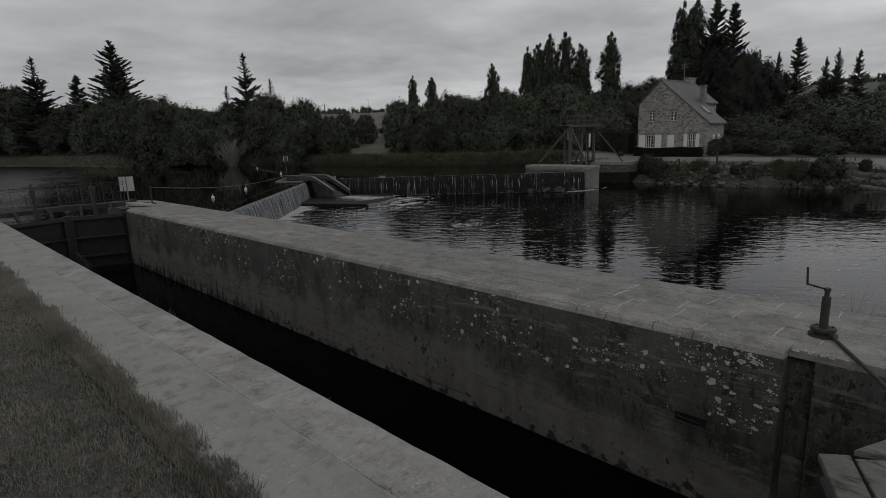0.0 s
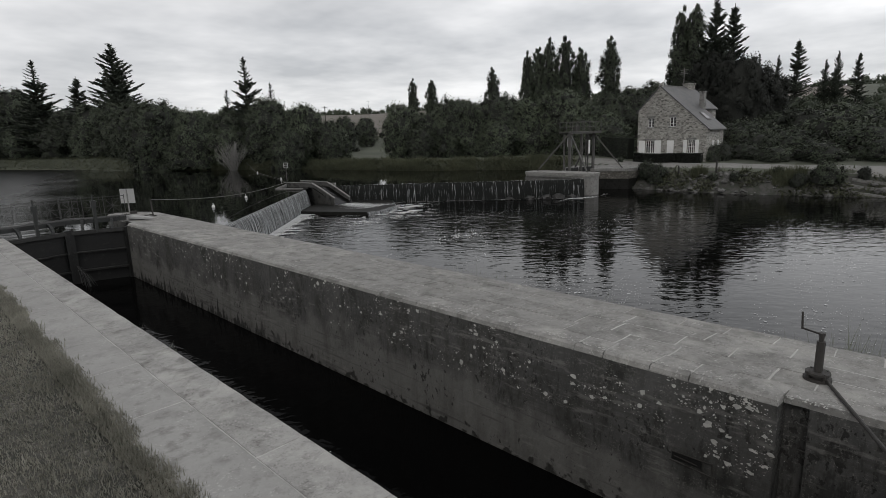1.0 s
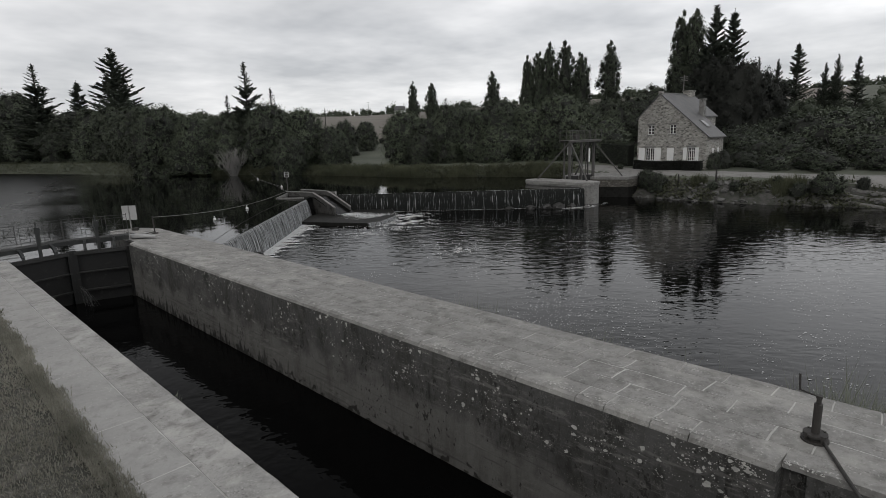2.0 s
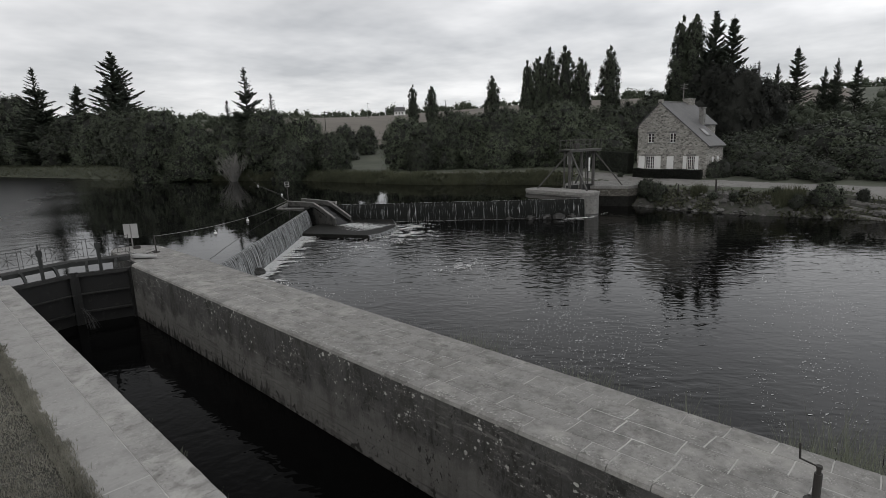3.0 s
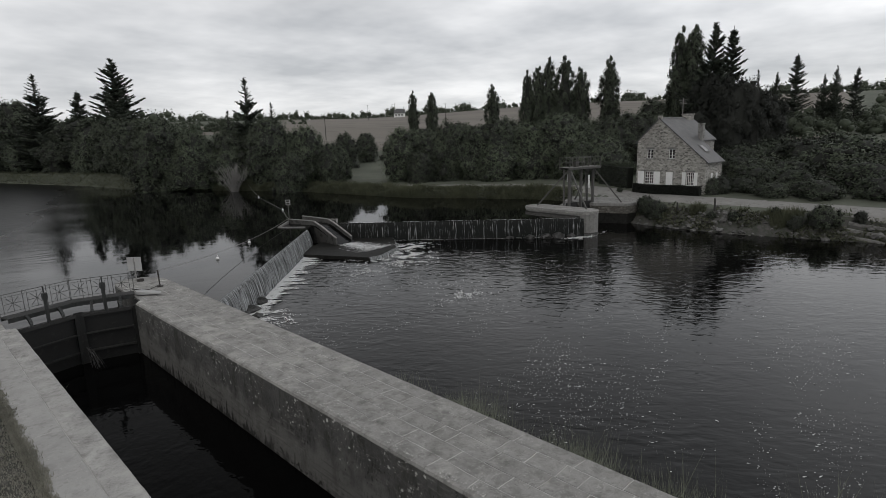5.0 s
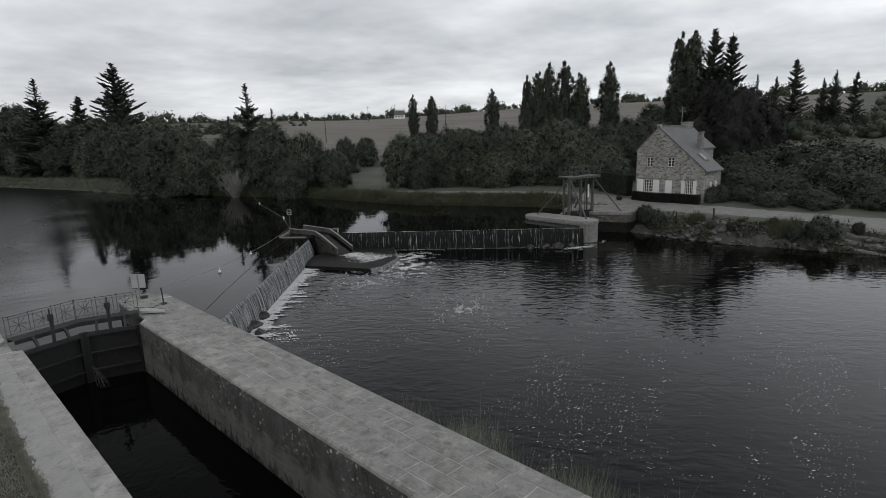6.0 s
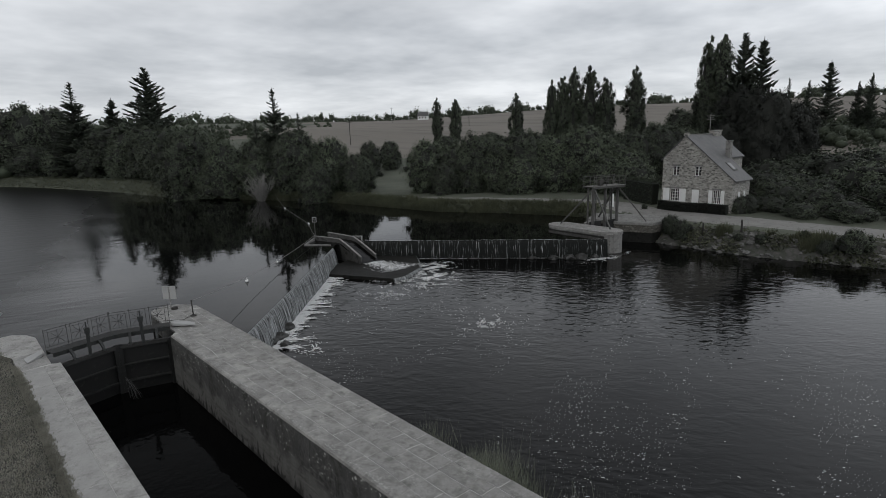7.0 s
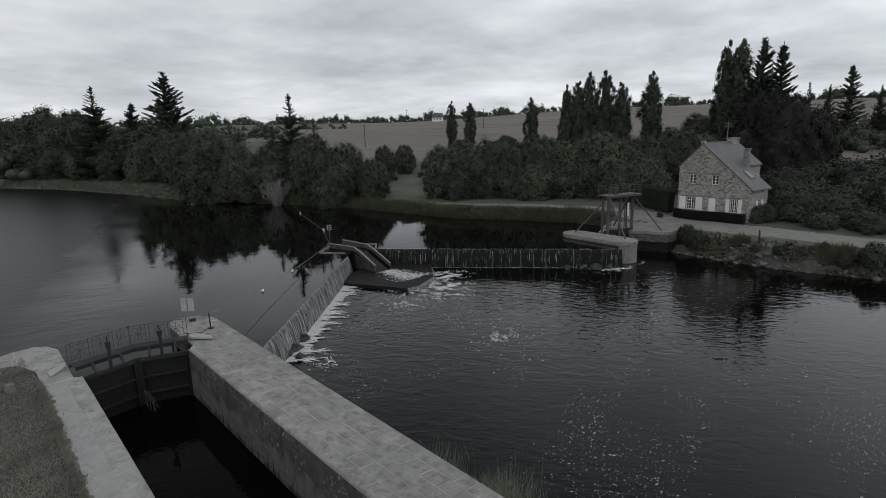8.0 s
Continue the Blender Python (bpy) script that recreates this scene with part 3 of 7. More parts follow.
def lump_grid(k=3):
    """The corners and faces of a ball with six squared sides."""
    v, q = [], []
    for ax in range(3):
        for sg in (-1, 1):
            o = len(v)
            for i in range(k + 1):
                for j in range(k + 1):
                    p = [0, 0, 0]
                    p[ax], p[(ax + 1) % 3], p[(ax + 2) % 3] = sg, math.tan((2 * i / k - 1) * math.pi / 4), math.tan((2 * j / k - 1) * math.pi / 4) * sg
                    v.append(Vector(p).normalized())
            q += [(o + i * (k + 1) + j, o + (i + 1) * (k + 1) + j, o + (i + 1) * (k + 1) + j + 1, o + i * (k + 1) + j + 1) for i in range(k) for j in range(k)]
    return np.array(v), np.array(q)


LUMP_V, LUMP_Q = lump_grid(2)


def lumps(centres, radii, seed, rough=0.22):
    """Uneven solid lumps of foliage."""
    r = np.random.RandomState(seed)
    vs, qs, ns = [], [], []
    for i, (c, s) in enumerate(zip(centres, radii)):
        w = LUMP_V * (1 + rough * np.array([noise.noise(Vector(p) * 2.1 + Vector((i * 1.7, seed % 97, 0))) for p in LUMP_V]))[:, None]
        vs.append(w * np.asarray(s) + np.asarray(c))
        qs.append(LUMP_Q + i * len(LUMP_V))
        ns.append(LUMP_V)
    return np.concatenate(vs), halves(np.concatenate(qs)), np.concatenate(ns)


def merged(*sets):
    vs, qs, ns, o = [], [], [], 0
    for v, q, n in sets:
        vs.append(v)
        qs.append(q + o)
        ns.append(n)
        o += len(v)
    return np.concatenate(vs), np.concatenate(qs), np.concatenate(ns)


def smooth01(v, a, b):
    t = min(1.0, max(0.0, (v - a) / (b - a)))
    return t * t * (3 - 2 * t)

# ---- ground: one sheet, with the river bed, both banks and the hill ----
BANK_Y = (-400, -60, 0, 7.6, 12, 16, 20, 24.4, 27, 33, 38, 41, 46.4, 53.5, 64.6, 78, 87, 99.7, 113, 120.6, 134.5, 147.4, 176.8, 200, 260, 400, 900)
BANK_X = (75, 60, 57.5, 56.1, 55.2, 54.7, 55, 55.2, 56.5, 57, 57, 56, 53.9, 50.3, 49.1, 47.6, 44, 39, 33.8, 32.8, 31, 28, 20.9, 10.1, -14, -60, -220)
Z_UP, Z_DOWN, Z_LOCK = -0.90, -2.58, -2.50


def hill(x, y):
    r, az = math.hypot(x, y), math.degrees(math.atan2(x, y))
    w = smooth01(az, -60, -10) * (1 - smooth01(az, 100, 140))
    crest = 22 + 6 * smooth01(az, 36, 60)
    h = float(np.interp(r, (0, 92, 125, 200, 300, 440, 520, 900, 3000), (0, 0, 2.2, 6.2, 13.5, crest, crest + 1.5, crest - 4, 10)))
    return w * (h + min(1.0, max(0.0, (r - 110) / 120)) * 1.2 * noise.noise(Vector((x / 90, y / 90, 3.0))))


def ground_z(x, y):
    d = (x - float(np.interp(y, BANK_Y, BANK_X))) * 0.88
    down = 1 - smooth01(y, 27, 37)
    lo, top, wide = Z_UP * (1 - down) + Z_DOWN * down - 0.08, (0.1 + 1.2 * smooth01(y, 108, 134)) * (1 - down) - 0.55 * down, 1.5 * (1 - down) + 2.7 * down
    far = (0.22 + 1.1 * smooth01(y, 108, 134)) * (1 - down) - 0.12 * down
    z = float(np.interp(d, (-4, 0, wide * 0.55, wide, wide + 5, wide + 8), (-4.4, lo, lo * 0.35 + top * 0.65, top, top * 0.6 + far * 0.4, far)))
    if d > 0:
        z += hill(x, y) * smooth01(d, 6, 55) + 0.10 * noise.noise(Vector((x * 0.6, y * 0.6, 0))) * min(1, d)
    if y < 33.2:
        land = -0.025 + 0.015 * noise.noise(Vector((x * 0.7, y * 0.7, 5)))
        k = (1 - smooth01(x, 2.5, 3.3)) * (1 - smooth01(y, 31.5, 32.4))
        z = max(z, -4.4 + (land + 4.4) * k) if x < 20 else z
    elif x < -18 - 0.25 * (y - 33):
        z = max(z, 0.0)
    return z


def steps(*rows):
    out = []
    for a, b, s in rows:
        out += list(np.arange(a, b, s))
    return out + [rows[-1][1]]


XS = steps((-2500, -500, 500), (-500, -60, 60), (-60, -8, 6), (-8, 2.4, 1.3), (2.5, 3.3, 0.4), (3.3, 8, 1.6), (8, 48, 1.0), (48, 70, 0.8), (70, 130, 4), (130, 420, 12), (420, 900, 60), (900, 3500, 500))
YS = steps((-2500, -400, 500), (-400, -40, 40), (-40, 0, 3), (0, 31, 1.1), (31, 33, 0.4), (33, 60, 1.0), (60, 140, 1.4), (140, 280, 2.5), (280, 520, 14), (520, 1000, 80), (1000, 3500, 500))


def build_ground():
    v = [(x, y, ground_z(x, y)) for y in YS for x in XS]
    nx = len(XS)
    q = [(j * nx + i, j * nx + i + 1, (j + 1) * nx + i + 1, (j + 1) * nx + i) for j in range(len(YS) - 1) for i in range(nx - 1)]
    me = arrays("ground", v, q, M_GRASS)
    for m in (M_MEADOW, M_FIELD, M_BANK):
        me.materials.append(m)
    slot = []
    for a, b, c, d in q:
        x, y, z = (v[a][0] + v[c][0]) / 2, (v[a][1] + v[c][1]) / 2, (v[a][2] + v[c][2]) / 2
        r, az = math.hypot(x, y), math.degrees(math.atan2(x, y))
        near = x - float(np.interp(y, BANK_Y, BANK_X))
        s = 0 if x < 20 and y < 33 else 1
        if s and y < 45 and (near < 2.6 if y < 30 else near < 0.6):
            s = 3
        if s == 1 and 150 < r < 470 and (19 < az < 82) and not (az < 30 and (r < 235 or r > 330)):
            s = 2
        slot.append(s)
    me.polygons.foreach_set("material_index", slot)
    me.polygons.foreach_set("use_smooth", [True] * len(q))
    return tagged(new("ground", me), "grassy banks, meadow and a hill with a stubble field", "ground", kind="structure")


build_ground()


def sheet(name, pts, z, material, label):
    bm = bmesh.new()
    bm.faces.new([bm.verts.new((x, y, z)) for x, y in pts])
    bm.normal_update()
    bmesh.ops.triangulate(bm, faces=bm.faces[:], ngon_method="EAR_CLIP")
    ob = part(name, bm, material)
    for p in ob.data.polygons:
        if p.normal.z < 0:
            p.flip()
    return tagged(ob, label, "water", kind="structure")


WEIR_A, WEIR_B = Vector((10.7, 25.7)), Vector((27.15, 43.05))
BACK_A, BACK_B = Vector((30.9, 43.7)), Vector((46.3, 25.75))
sheet("water_upstream", ((10.75, 25.8), (27.0, 43.0), (28.9, 44.9), (30.5, 44.9), (30.8, 43.9), (46.2, 26.0), (48.6, 27.5), (49.0, 30.8), (55.5, 29.6), (60, 31), (64, 40), (62, 62), (58, 92), (45, 132), (32, 172), (22, 212), (2, 275), (-35, 420), (-160, 420), (-60, 60), (-50, 33), (1.0, 31.9), (3.2, 31.0), (3.2, 28.3), (8.4, 28.3), (8.6, 31.0), (9.6, 32.0), (10.6, 31.0)), Z_UP, M_UPWATER, "calm dark river water held above the weir")
sheet("water_downstream", ((10.5, -300), (120, -300), (64, -40), (61, 0), (59, 26), (55, 31), (48, 31), (31, 46), (27, 44), (10.5, 27)), Z_DOWN, M_DOWNWATER, "dark rippled river water below the weir")
sheet("water_lock", ((3.4, -12), (8.4, -12), (8.4, 27.8), (3.4, 27.8)), Z_LOCK, M_LOCKWATER, "still black water in the lock chamber")

# ---- the road and the towpath ----
ROAD = ((59.5, -60, 4.6), (60.2, -15, 4.6), (60.6, 0, 4.6), (61.0, 8, 4.6), (61.4, 15, 4.8), (61.6, 22, 5.2), (61.8, 28, 6.5), (63.0, 34, 6.0), (63.5, 40, 3.2), (61.3, 47.2, 2.0), (55.8, 58.6, 1.5), (52.4, 68, 1.3), (50.2, 80, 1.3), (46.8, 90, 1.3), (41.5, 102, 1.2))


def build_road():
    pts = []
    for (x0, y0, w0), (x1, y1, w1) in zip(ROAD, ROAD[1:]):
        n = max(1, int(math.hypot(x1 - x0, y1 - y0) / 1.2))
        pts += [(x0 + (x1 - x0) * k / n, y0 + (y1 - y0) * k / n, w0 + (w1 - w0) * k / n) for k in range(n)]
    v, q, m = [], [], 6
    for i, (x, y, w) in enumerate(pts):
        a, b = pts[max(0, i - 1)], pts[min(len(pts) - 1, i + 1)]
        d = Vector((b[0] - a[0], b[1] - a[1])).normalized()
        for k in range(m + 1):
            s = (k / m - 0.5) * w + (0.22 * noise.noise(Vector((x, y, k))) if k in (0, m) else 0)
            px, py = x + d.y * s, y - d.x * s
            v.append((px, py, ground_z(px, py) + 0.05 - (0.045 if k in (0, m) else 0)))
    for i in range(len(pts) - 1):
        for k in range(m):
            q.append((i * (m + 1) + k, (i + 1) * (m + 1) + k, (i + 1) * (m + 1) + k + 1, i * (m + 1) + k + 1))
    ob = new("road", arrays("road", v, q, M_ROAD))
    ob.data.polygons.foreach_set("use_smooth", [True] * len(q))
    return tagged(ob, "pale gravel road narrowing to a towpath on the bank", "road", kind="structure")


build_road()

# ---- the lock: quay, river wall and their paving ----
WX0, WX1, QX0, QX1 = 8.0, 10.85, 2.3, 3.62


def top_z(x):
    """The river wall's top falls gently to the river."""
    return -0.055 * max(0.0, x - WX0)


def arc(cx, cy, rx, ry, a0, a1, n):
    return [(cx + rx * math.cos(radians(a0 + (a1 - a0) * k / n)), cy + ry * math.sin(radians(a0 + (a1 - a0) * k / n))) for k in range(n + 1)]


NOSE = arc(9.6, 31.2, 1.25, 1.35, 0, 180, 12)
WALL_PLAN = [(8.0, -14), (WX1, -14), (WX1, 31.0)] + NOSE + [(8.32, 31.0), (8.32, 27.3), (8.0, 27.05)]


def build_river_wall():
    cap = 0.098
    body = [(8.2, -14)] + [(x, y) for x, y in WALL_PLAN[1:]] + [(8.0, 1.08), (8.34, 1.06), (8.34, 0.80), (8.2, 0.78)]
    bm = prism(body, -4.6, 0, tops=[top_z(x) - cap for x, _ in body])
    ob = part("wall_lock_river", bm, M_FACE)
    return tagged(ob, "stained concrete lock wall between chamber and river, spotted with lichen", "wall", kind="structure")


wall = build_river_wall()
BASE[wall.name] = Matrix()

def build_quay():
    bm = prism([(QX0 - 1.3, -14), (QX1 - 0.02, -14), (QX1 - 0.02, 26.9), (3.3, 27.1), (3.3, 31.6), (3.0, 32.4), (2.46, 32.95), (1.6, 32.85), (0.9, 32.45), (-6, 30.4), (-30, 26), (-30, 24.5), (-6, 28.8), (0.4, 30.6), (1.0, 29.0)], -4.6, -0.10)
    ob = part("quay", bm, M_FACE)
    return tagged(ob, "stone-faced lock quay beside the mown grass", "quay", kind="structure")


quay = build_quay()
BASE[quay.name] = Matrix()

# ---- upper weir gate: two mitred leaves, walkway and railing ----
HL, HR, MITRE = Vector((3.55, 27.15)), Vector((8.05, 27.1)), Vector((5.9, 27.75))


def gate_leaf(hinge, label, lift=0.0):
    g = thing("lock_gate", (hinge.x, hinge.y, -2.6), label, "lock gate", "upper lock gates")
    d = (MITRE - hinge)
    L = d.length
    d = d / L
    nrm = Vector((-d.y, d.x)) if d.x > 0 else Vector((d.y, -d.x))

    def at(s, o, z):
        return (hinge.x + d.x * s + nrm.x * o, hinge.y + d.y * s + nrm.y * o, z)

    bm = bmesh.new()
    beam(bm, at(0.0, 0.12, -1.4), at(L - 0.05, 0.12, -1.4), 0.06, 2.4)
    part("skin_plate", bm, M_GATE, g, "wet black steel plating")
    for z, w in ((-0.24, 0.16), (-1.12, 0.05), (-1.95, 0.07)):
        part("cross_rib", bar(at(0.0, 0.02, z), at(L - 0.1, 0.02, z), 0.20, w), M_RIB, g, "scuffed steel rib")
    part("heel_post", bar(at(0.05, 0, -2.7), at(0.05, 0, -0.15), 0.22), M_GATE, g)
    part("mitre_post", bar(at(L - 0.09, 0, -2.7), at(L - 0.09, 0, -0.12), 0.17), M_GATE, g)
    # paddle gear on its post
    s = L * 0.52
    post = part("paddle_post", bar(at(s, -0.02, -0.3), at(s, -0.02, 0.92), 0.12), M_STEEL, g)
    part("gear_box", bar(at(s, -0.03, 0.86), at(s, -0.03, 1.12), 0.2, 0.17), M_STEEL, post, "squat cast gear box")
    part("rack", bar(at(s, 0.0, 1.1), at(s, 0.0, 1.38), 0.05), M_STEEL, post)
    # curved brackets that carry the walkway
    for s in (0.26, 0.76):
        bm = bmesh.new()
        prev = at(L * s, 0.0, -0.18)
        for k in range(1, 7):
            a = radians(90 * k / 6)
            nxt = at(L * s, 0.45 * (1 - math.cos(a)) + 0.0, -0.18 + 0.40 * math.sin(a))
            beam(bm, prev, nxt, 0.11, 0.11)
            prev = nxt
        beam(bm, prev, at(L * s, 0.95, 0.24), 0.11, 0.10)
        part("bracket", bm, M_STEEL, g, "curved steel bracket")
    # walkway
    a0, a1 = 0.0, L + 0.27
    walkw = part("walkway", bar(at(a0, 0.72, 0.26 + lift), at(a1, 0.72, 0.26 + lift), 0.62, 0.05), M_WALK, g, "narrow worn steel walkway")
    for o in (0.40, 1.04):
        part("edge_beam", bar(at(a0, o, 0.19 - lift), at(a1 - 8 * lift, o, 0.19 - lift), 0.06, 0.18), M_STEEL, walkw)
    # railing with star-shaped crosses
    rail = part("railing", bar(at(a0, 1.04, 1.18), at(a1, 1.04, 1.18), 0.013, n=8), M_RAIL, g, "thin steel handrail with star-shaped panels")
    part("mid_rail", bar(at(a0, 1.04, 1.06), at(a1, 1.04, 1.06), 0.008, n=6), M_RAIL, rail)
    part("foot_rail", bar(at(a0, 1.04, 0.40), at(a1, 1.04, 0.40), 0.009, n=6), M_RAIL, rail)
    npan = 3
    span = (a1 - a0) / npan
    for k in range(npan + 1):
        part("baluster", bar(at(a0 + span * k, 1.04, 0.25), at(a0 + span * k, 1.04, 1.24), 0.022), M_RAIL, rail)
        part("baluster", bar(at(a0 + span * min(k, npan - 0.75) + 0.16, 1.04, 0.25), at(a0 + span * min(k, npan - 0.75) + 0.16, 1.04, 1.2), 0.010, n=6), M_RAIL, rail)
    for k in range(npan):
        c = a0 + span * (k + 0.58)
        bm = bmesh.new()
        for a in range(0, 180, 45):
            ca, sa = math.cos(radians(a)) * 0.33, math.sin(radians(a)) * 0.36
            beam(bm, at(c - ca, 1.04, 0.74 - sa), at(c + ca, 1.04, 0.74 + sa), 0.011, n=5)
        part("star", bm, M_RAIL, rail, "eight-armed star of flat bars")
    return g


gate_leaf(HL, "dark steel upper lock gate leaf hinged on the grass-side quay")
gate_leaf(HR, "dark steel upper lock gate leaf hinged on the river wall", 0.007)
# a jet leaking through the paddle
bm = bmesh.new()
r_ = random.Random(3)
for j in range(22):
    dx, reach_, prev = r_.uniform(-0.12, 0.45), r_.uniform(0.5, 1.2), Vector((6.0 + r_.uniform(-0.05, 0.05), 27.5, -1.72 + r_.uniform(-0.08, 0.06)))
    p0 = prev.copy()
    for k in range(1, 8):
        t = k / 7
        nxt = p0 + Vector((dx * t, -reach_ * t, -0.78 * t ** 1.7))
        if r_.random() < 0.6:
            beam(bm, prev, nxt, 0.0025 + 0.005 * t * r_.random(), n=3)
        prev = nxt
tagged(part("leaking_jet", bm, M_SPRAY), "thin grey jet of water leaking through the gate", "water")
for pts, lab in ((((2.5, 28.5), (2.55, 27.75), (3.15, 28.3), (3.2, 28.85)), "quay"), (((8.45, 28.15), (9.3, 27.45), (9.45, 27.85), (8.6, 29.0)), "river wall")):
    bm = prism(list(pts)[::1], 0.03, 0.07, tops=[0.05, 0.05, 0.16, 0.16] if lab == "quay" else [0.18, 0.06, 0.06, 0.18])
    tagged(part("ramp_plate", bm, M_GREYPLATE), "pale metal ramp plate leading onto the gate from the " + lab, "ramp", "gate ramps")

# ---- lower gate: a corner of its timber walkway ----
lg = thing("lock_gate", (5.75, 0.0, -2.6), "closed lower lock gate with weathered timber footboards", "lock gate")
d1, d2 = Vector((-0.93, -0.36)), Vector((0.90, -0.42))
M0 = Vector((5.68, 0.32))
for k in range(2):
    o = Vector((0.10, -0.235)) * k
    a, b = M0 + o, M0 + o + d1 * 2.2
    n = Vector((0.36, -0.93)) * 0.21
    bm = prism([(b.x, b.y), (b.x + n.x, b.y + n.y), (a.x + n.x + 0.06, a.y + n.y), (a.x, a.y)], 0.0, 0.055, bevel=0.006)
    part("footboard", bm, M_WOOD, lg, "grey weathered plank")
P0 = Vector((5.93, 0.11))
for k in range(2):
    a = P0 + Vector((0.02, -0.24)) * k
    b = a + d2 * 2.2
    n = Vector((-0.42, -0.90)) * 0.22
    bm = prism([(a.x, a.y), (a.x + n.x + 0.16, a.y + n.y), (b.x + n.x, b.y + n.y), (b.x, b.y)], 0.0, 0.055, bevel=0.006)
    part("footboard", bm, M_WOOD, lg, "grey weathered plank")
part("leaf_plate", bar((5.72, -0.15, -1.35), (3.7, -0.95, -1.35), 0.12, 2.5), M_GATE, lg)
part("leaf_plate", bar((5.80, -0.15, -1.35), (8.1, -1.1, -1.35), 0.12, 2.5), M_GATE, lg)
part("top_tube", bar((5.42, 0.22, -0.03), (4.3, -0.25, -0.03), 0.045, n=10), M_IRON, lg)

# ---- crank post and its rod on the river wall ----
cr = thing("paddle_crank", (9.1, 0.87, top_z(9.1)), "rusty paddle crank standing on the river wall", "crank")
bm = bmesh.new()
for z0, z1, r in ((-0.06, -0.02, 0.17), (-0.02, 0.03, 0.10), (0.03, 0.06, 0.15)):
    beam(bm, (9.1, 0.87, z0), (9.1, 0.87, z1), r, n=14)
for k in range(4):
    a = radians(45 + 90 * k)
    beam(bm, (9.1 + 0.13 * math.cos(a), 0.87 + 0.13 * math.sin(a), -0.06), (9.1 + 0.13 * math.cos(a), 0.87 + 0.13 * math.sin(a), 0.07), 0.02, n=6)
part("flange", bm, M_IRON, cr, "bolted round flange")
part("column", beam(bar((9.1, 0.87, 0.05), (9.1, 0.87, 0.49), 0.052, n=12), (9.1, 0.87, 0.49), (9.1, 0.87, 0.58), 0.03, n=10), M_IRON, cr)
bm = bar((9.1, 0.87, 0.57), (9.1, 0.87, 0.61), 0.04, n=10)
beam(bm, (9.1, 0.87, 0.59), (9.1, 1.10, 0.63), 0.013, n=8)
arm = part("arm", bm, M_IRON, cr)
part("grip", bar((9.1, 1.10, 0.62), (9.1, 1.115, 0.86), 0.014, n=8), M_IRON, arm)
tagged(part("paddle_rod", bar((9.08, 0.78, top_z(9.1) + 0.04), (6.6, -0.4, 0.06), 0.024, n=8), M_IRON), "rusty iron rod running from the crank to the gate", "rod")

# ---- a rusted mooring recess in the lock wall ----
mr = thing("mooring_recess", (8.0, 2.05, -1.3), "rusted iron mooring recess low on the lock wall", "mooring fitting")
part("back_plate", boxes((7.99, 8.01, 1.92, 2.34, -1.34, -1.21), bevel=0.004), M_GATE, mr, "black rusted plate")
for y0, y1, z0, z1 in ((2.34, 1.78, -1.21, -1.20), (2.36, 1.76, -1.35, -1.39), (2.30, 1.98, -1.27, -1.30)):
    part("bar", bar((7.98, y0, z0), (7.98, y1, z1), 0.008, n=6), M_IRON, mr)
part("hook", beam(bar((7.98, 1.78, -1.19), (7.97, 1.77, -1.43), 0.009, n=6), (7.97, 1.77, -1.43), (7.96, 1.82, -1.46), 0.009, n=6), M_IRON, mr)

# ---- pale kerbs of the steps on the bank ----
for x in (56.75, 57.35, 57.95):
    st = thing("stone_step", (x, 1.0, ground_z(x, 1.0)), "long pale stone step leading down to the river", "step", "steps on the bank")
    for j in range(12):
        y0, y1 = -5.0 + j, -4.02 + j
        part("kerb_stone", bar((x, y0, ground_z(x, y0) + 0.03), (x - 0.02, y1, ground_z(x, y1) + 0.03), 0.28, 0.26), M_CONC, st)

# ---- weirs ----
def fall_sheet(name, a, b, out, z0, z1, curve, label, parent, wob=0.05, mat=None):
    """A curtain of falling water from a crest a-b, with its own threads and waves."""
    d = (b - a)
    L = d.length
    d = d / L
    nu, nv = int(L / 0.16), 9
    v, q, uv = [], [], []
    for i in range(nu + 1):
        s = L * i / nu
        for k in range(nv + 1):
            t = k / nv
            w = wob * noise.noise(Vector((s * 2.2, t * 0.8, 1.5))) * (0.3 + t)
            o = -0.04 + (0.04 + out.length) * (t ** curve) + w
            z = z0 + (z1 - z0) * (t ** 1.6) + 0.02 * noise.noise(Vector((s * 1.3, 4, t)))
            n = out.normalized()
            v.append((a.x + d.x * s + n.x * o, a.y + d.y * s + n.y * o, z))
            uv.append((s, t * (z0 - z1)))
    for i in range(nu):
        for k in range(nv):
            q.append((i * (nv + 1) + k, (i + 1) * (nv + 1) + k, (i + 1) * (nv + 1) + k + 1, i * (nv + 1) + k + 1))
    me = arrays(name, v, q, mat or M_FALL)
    lay = me.uv_layers.new(name="fall")
    lay.data.foreach_set("uv", np.array([uv[i] for f in q for i in f], np.float32).ravel())
    me.polygons.foreach_set("use_smooth", [True] * len(q))
    ob = new(name, me)
    ob.parent = parent
    ob["label"] = label
    return ob


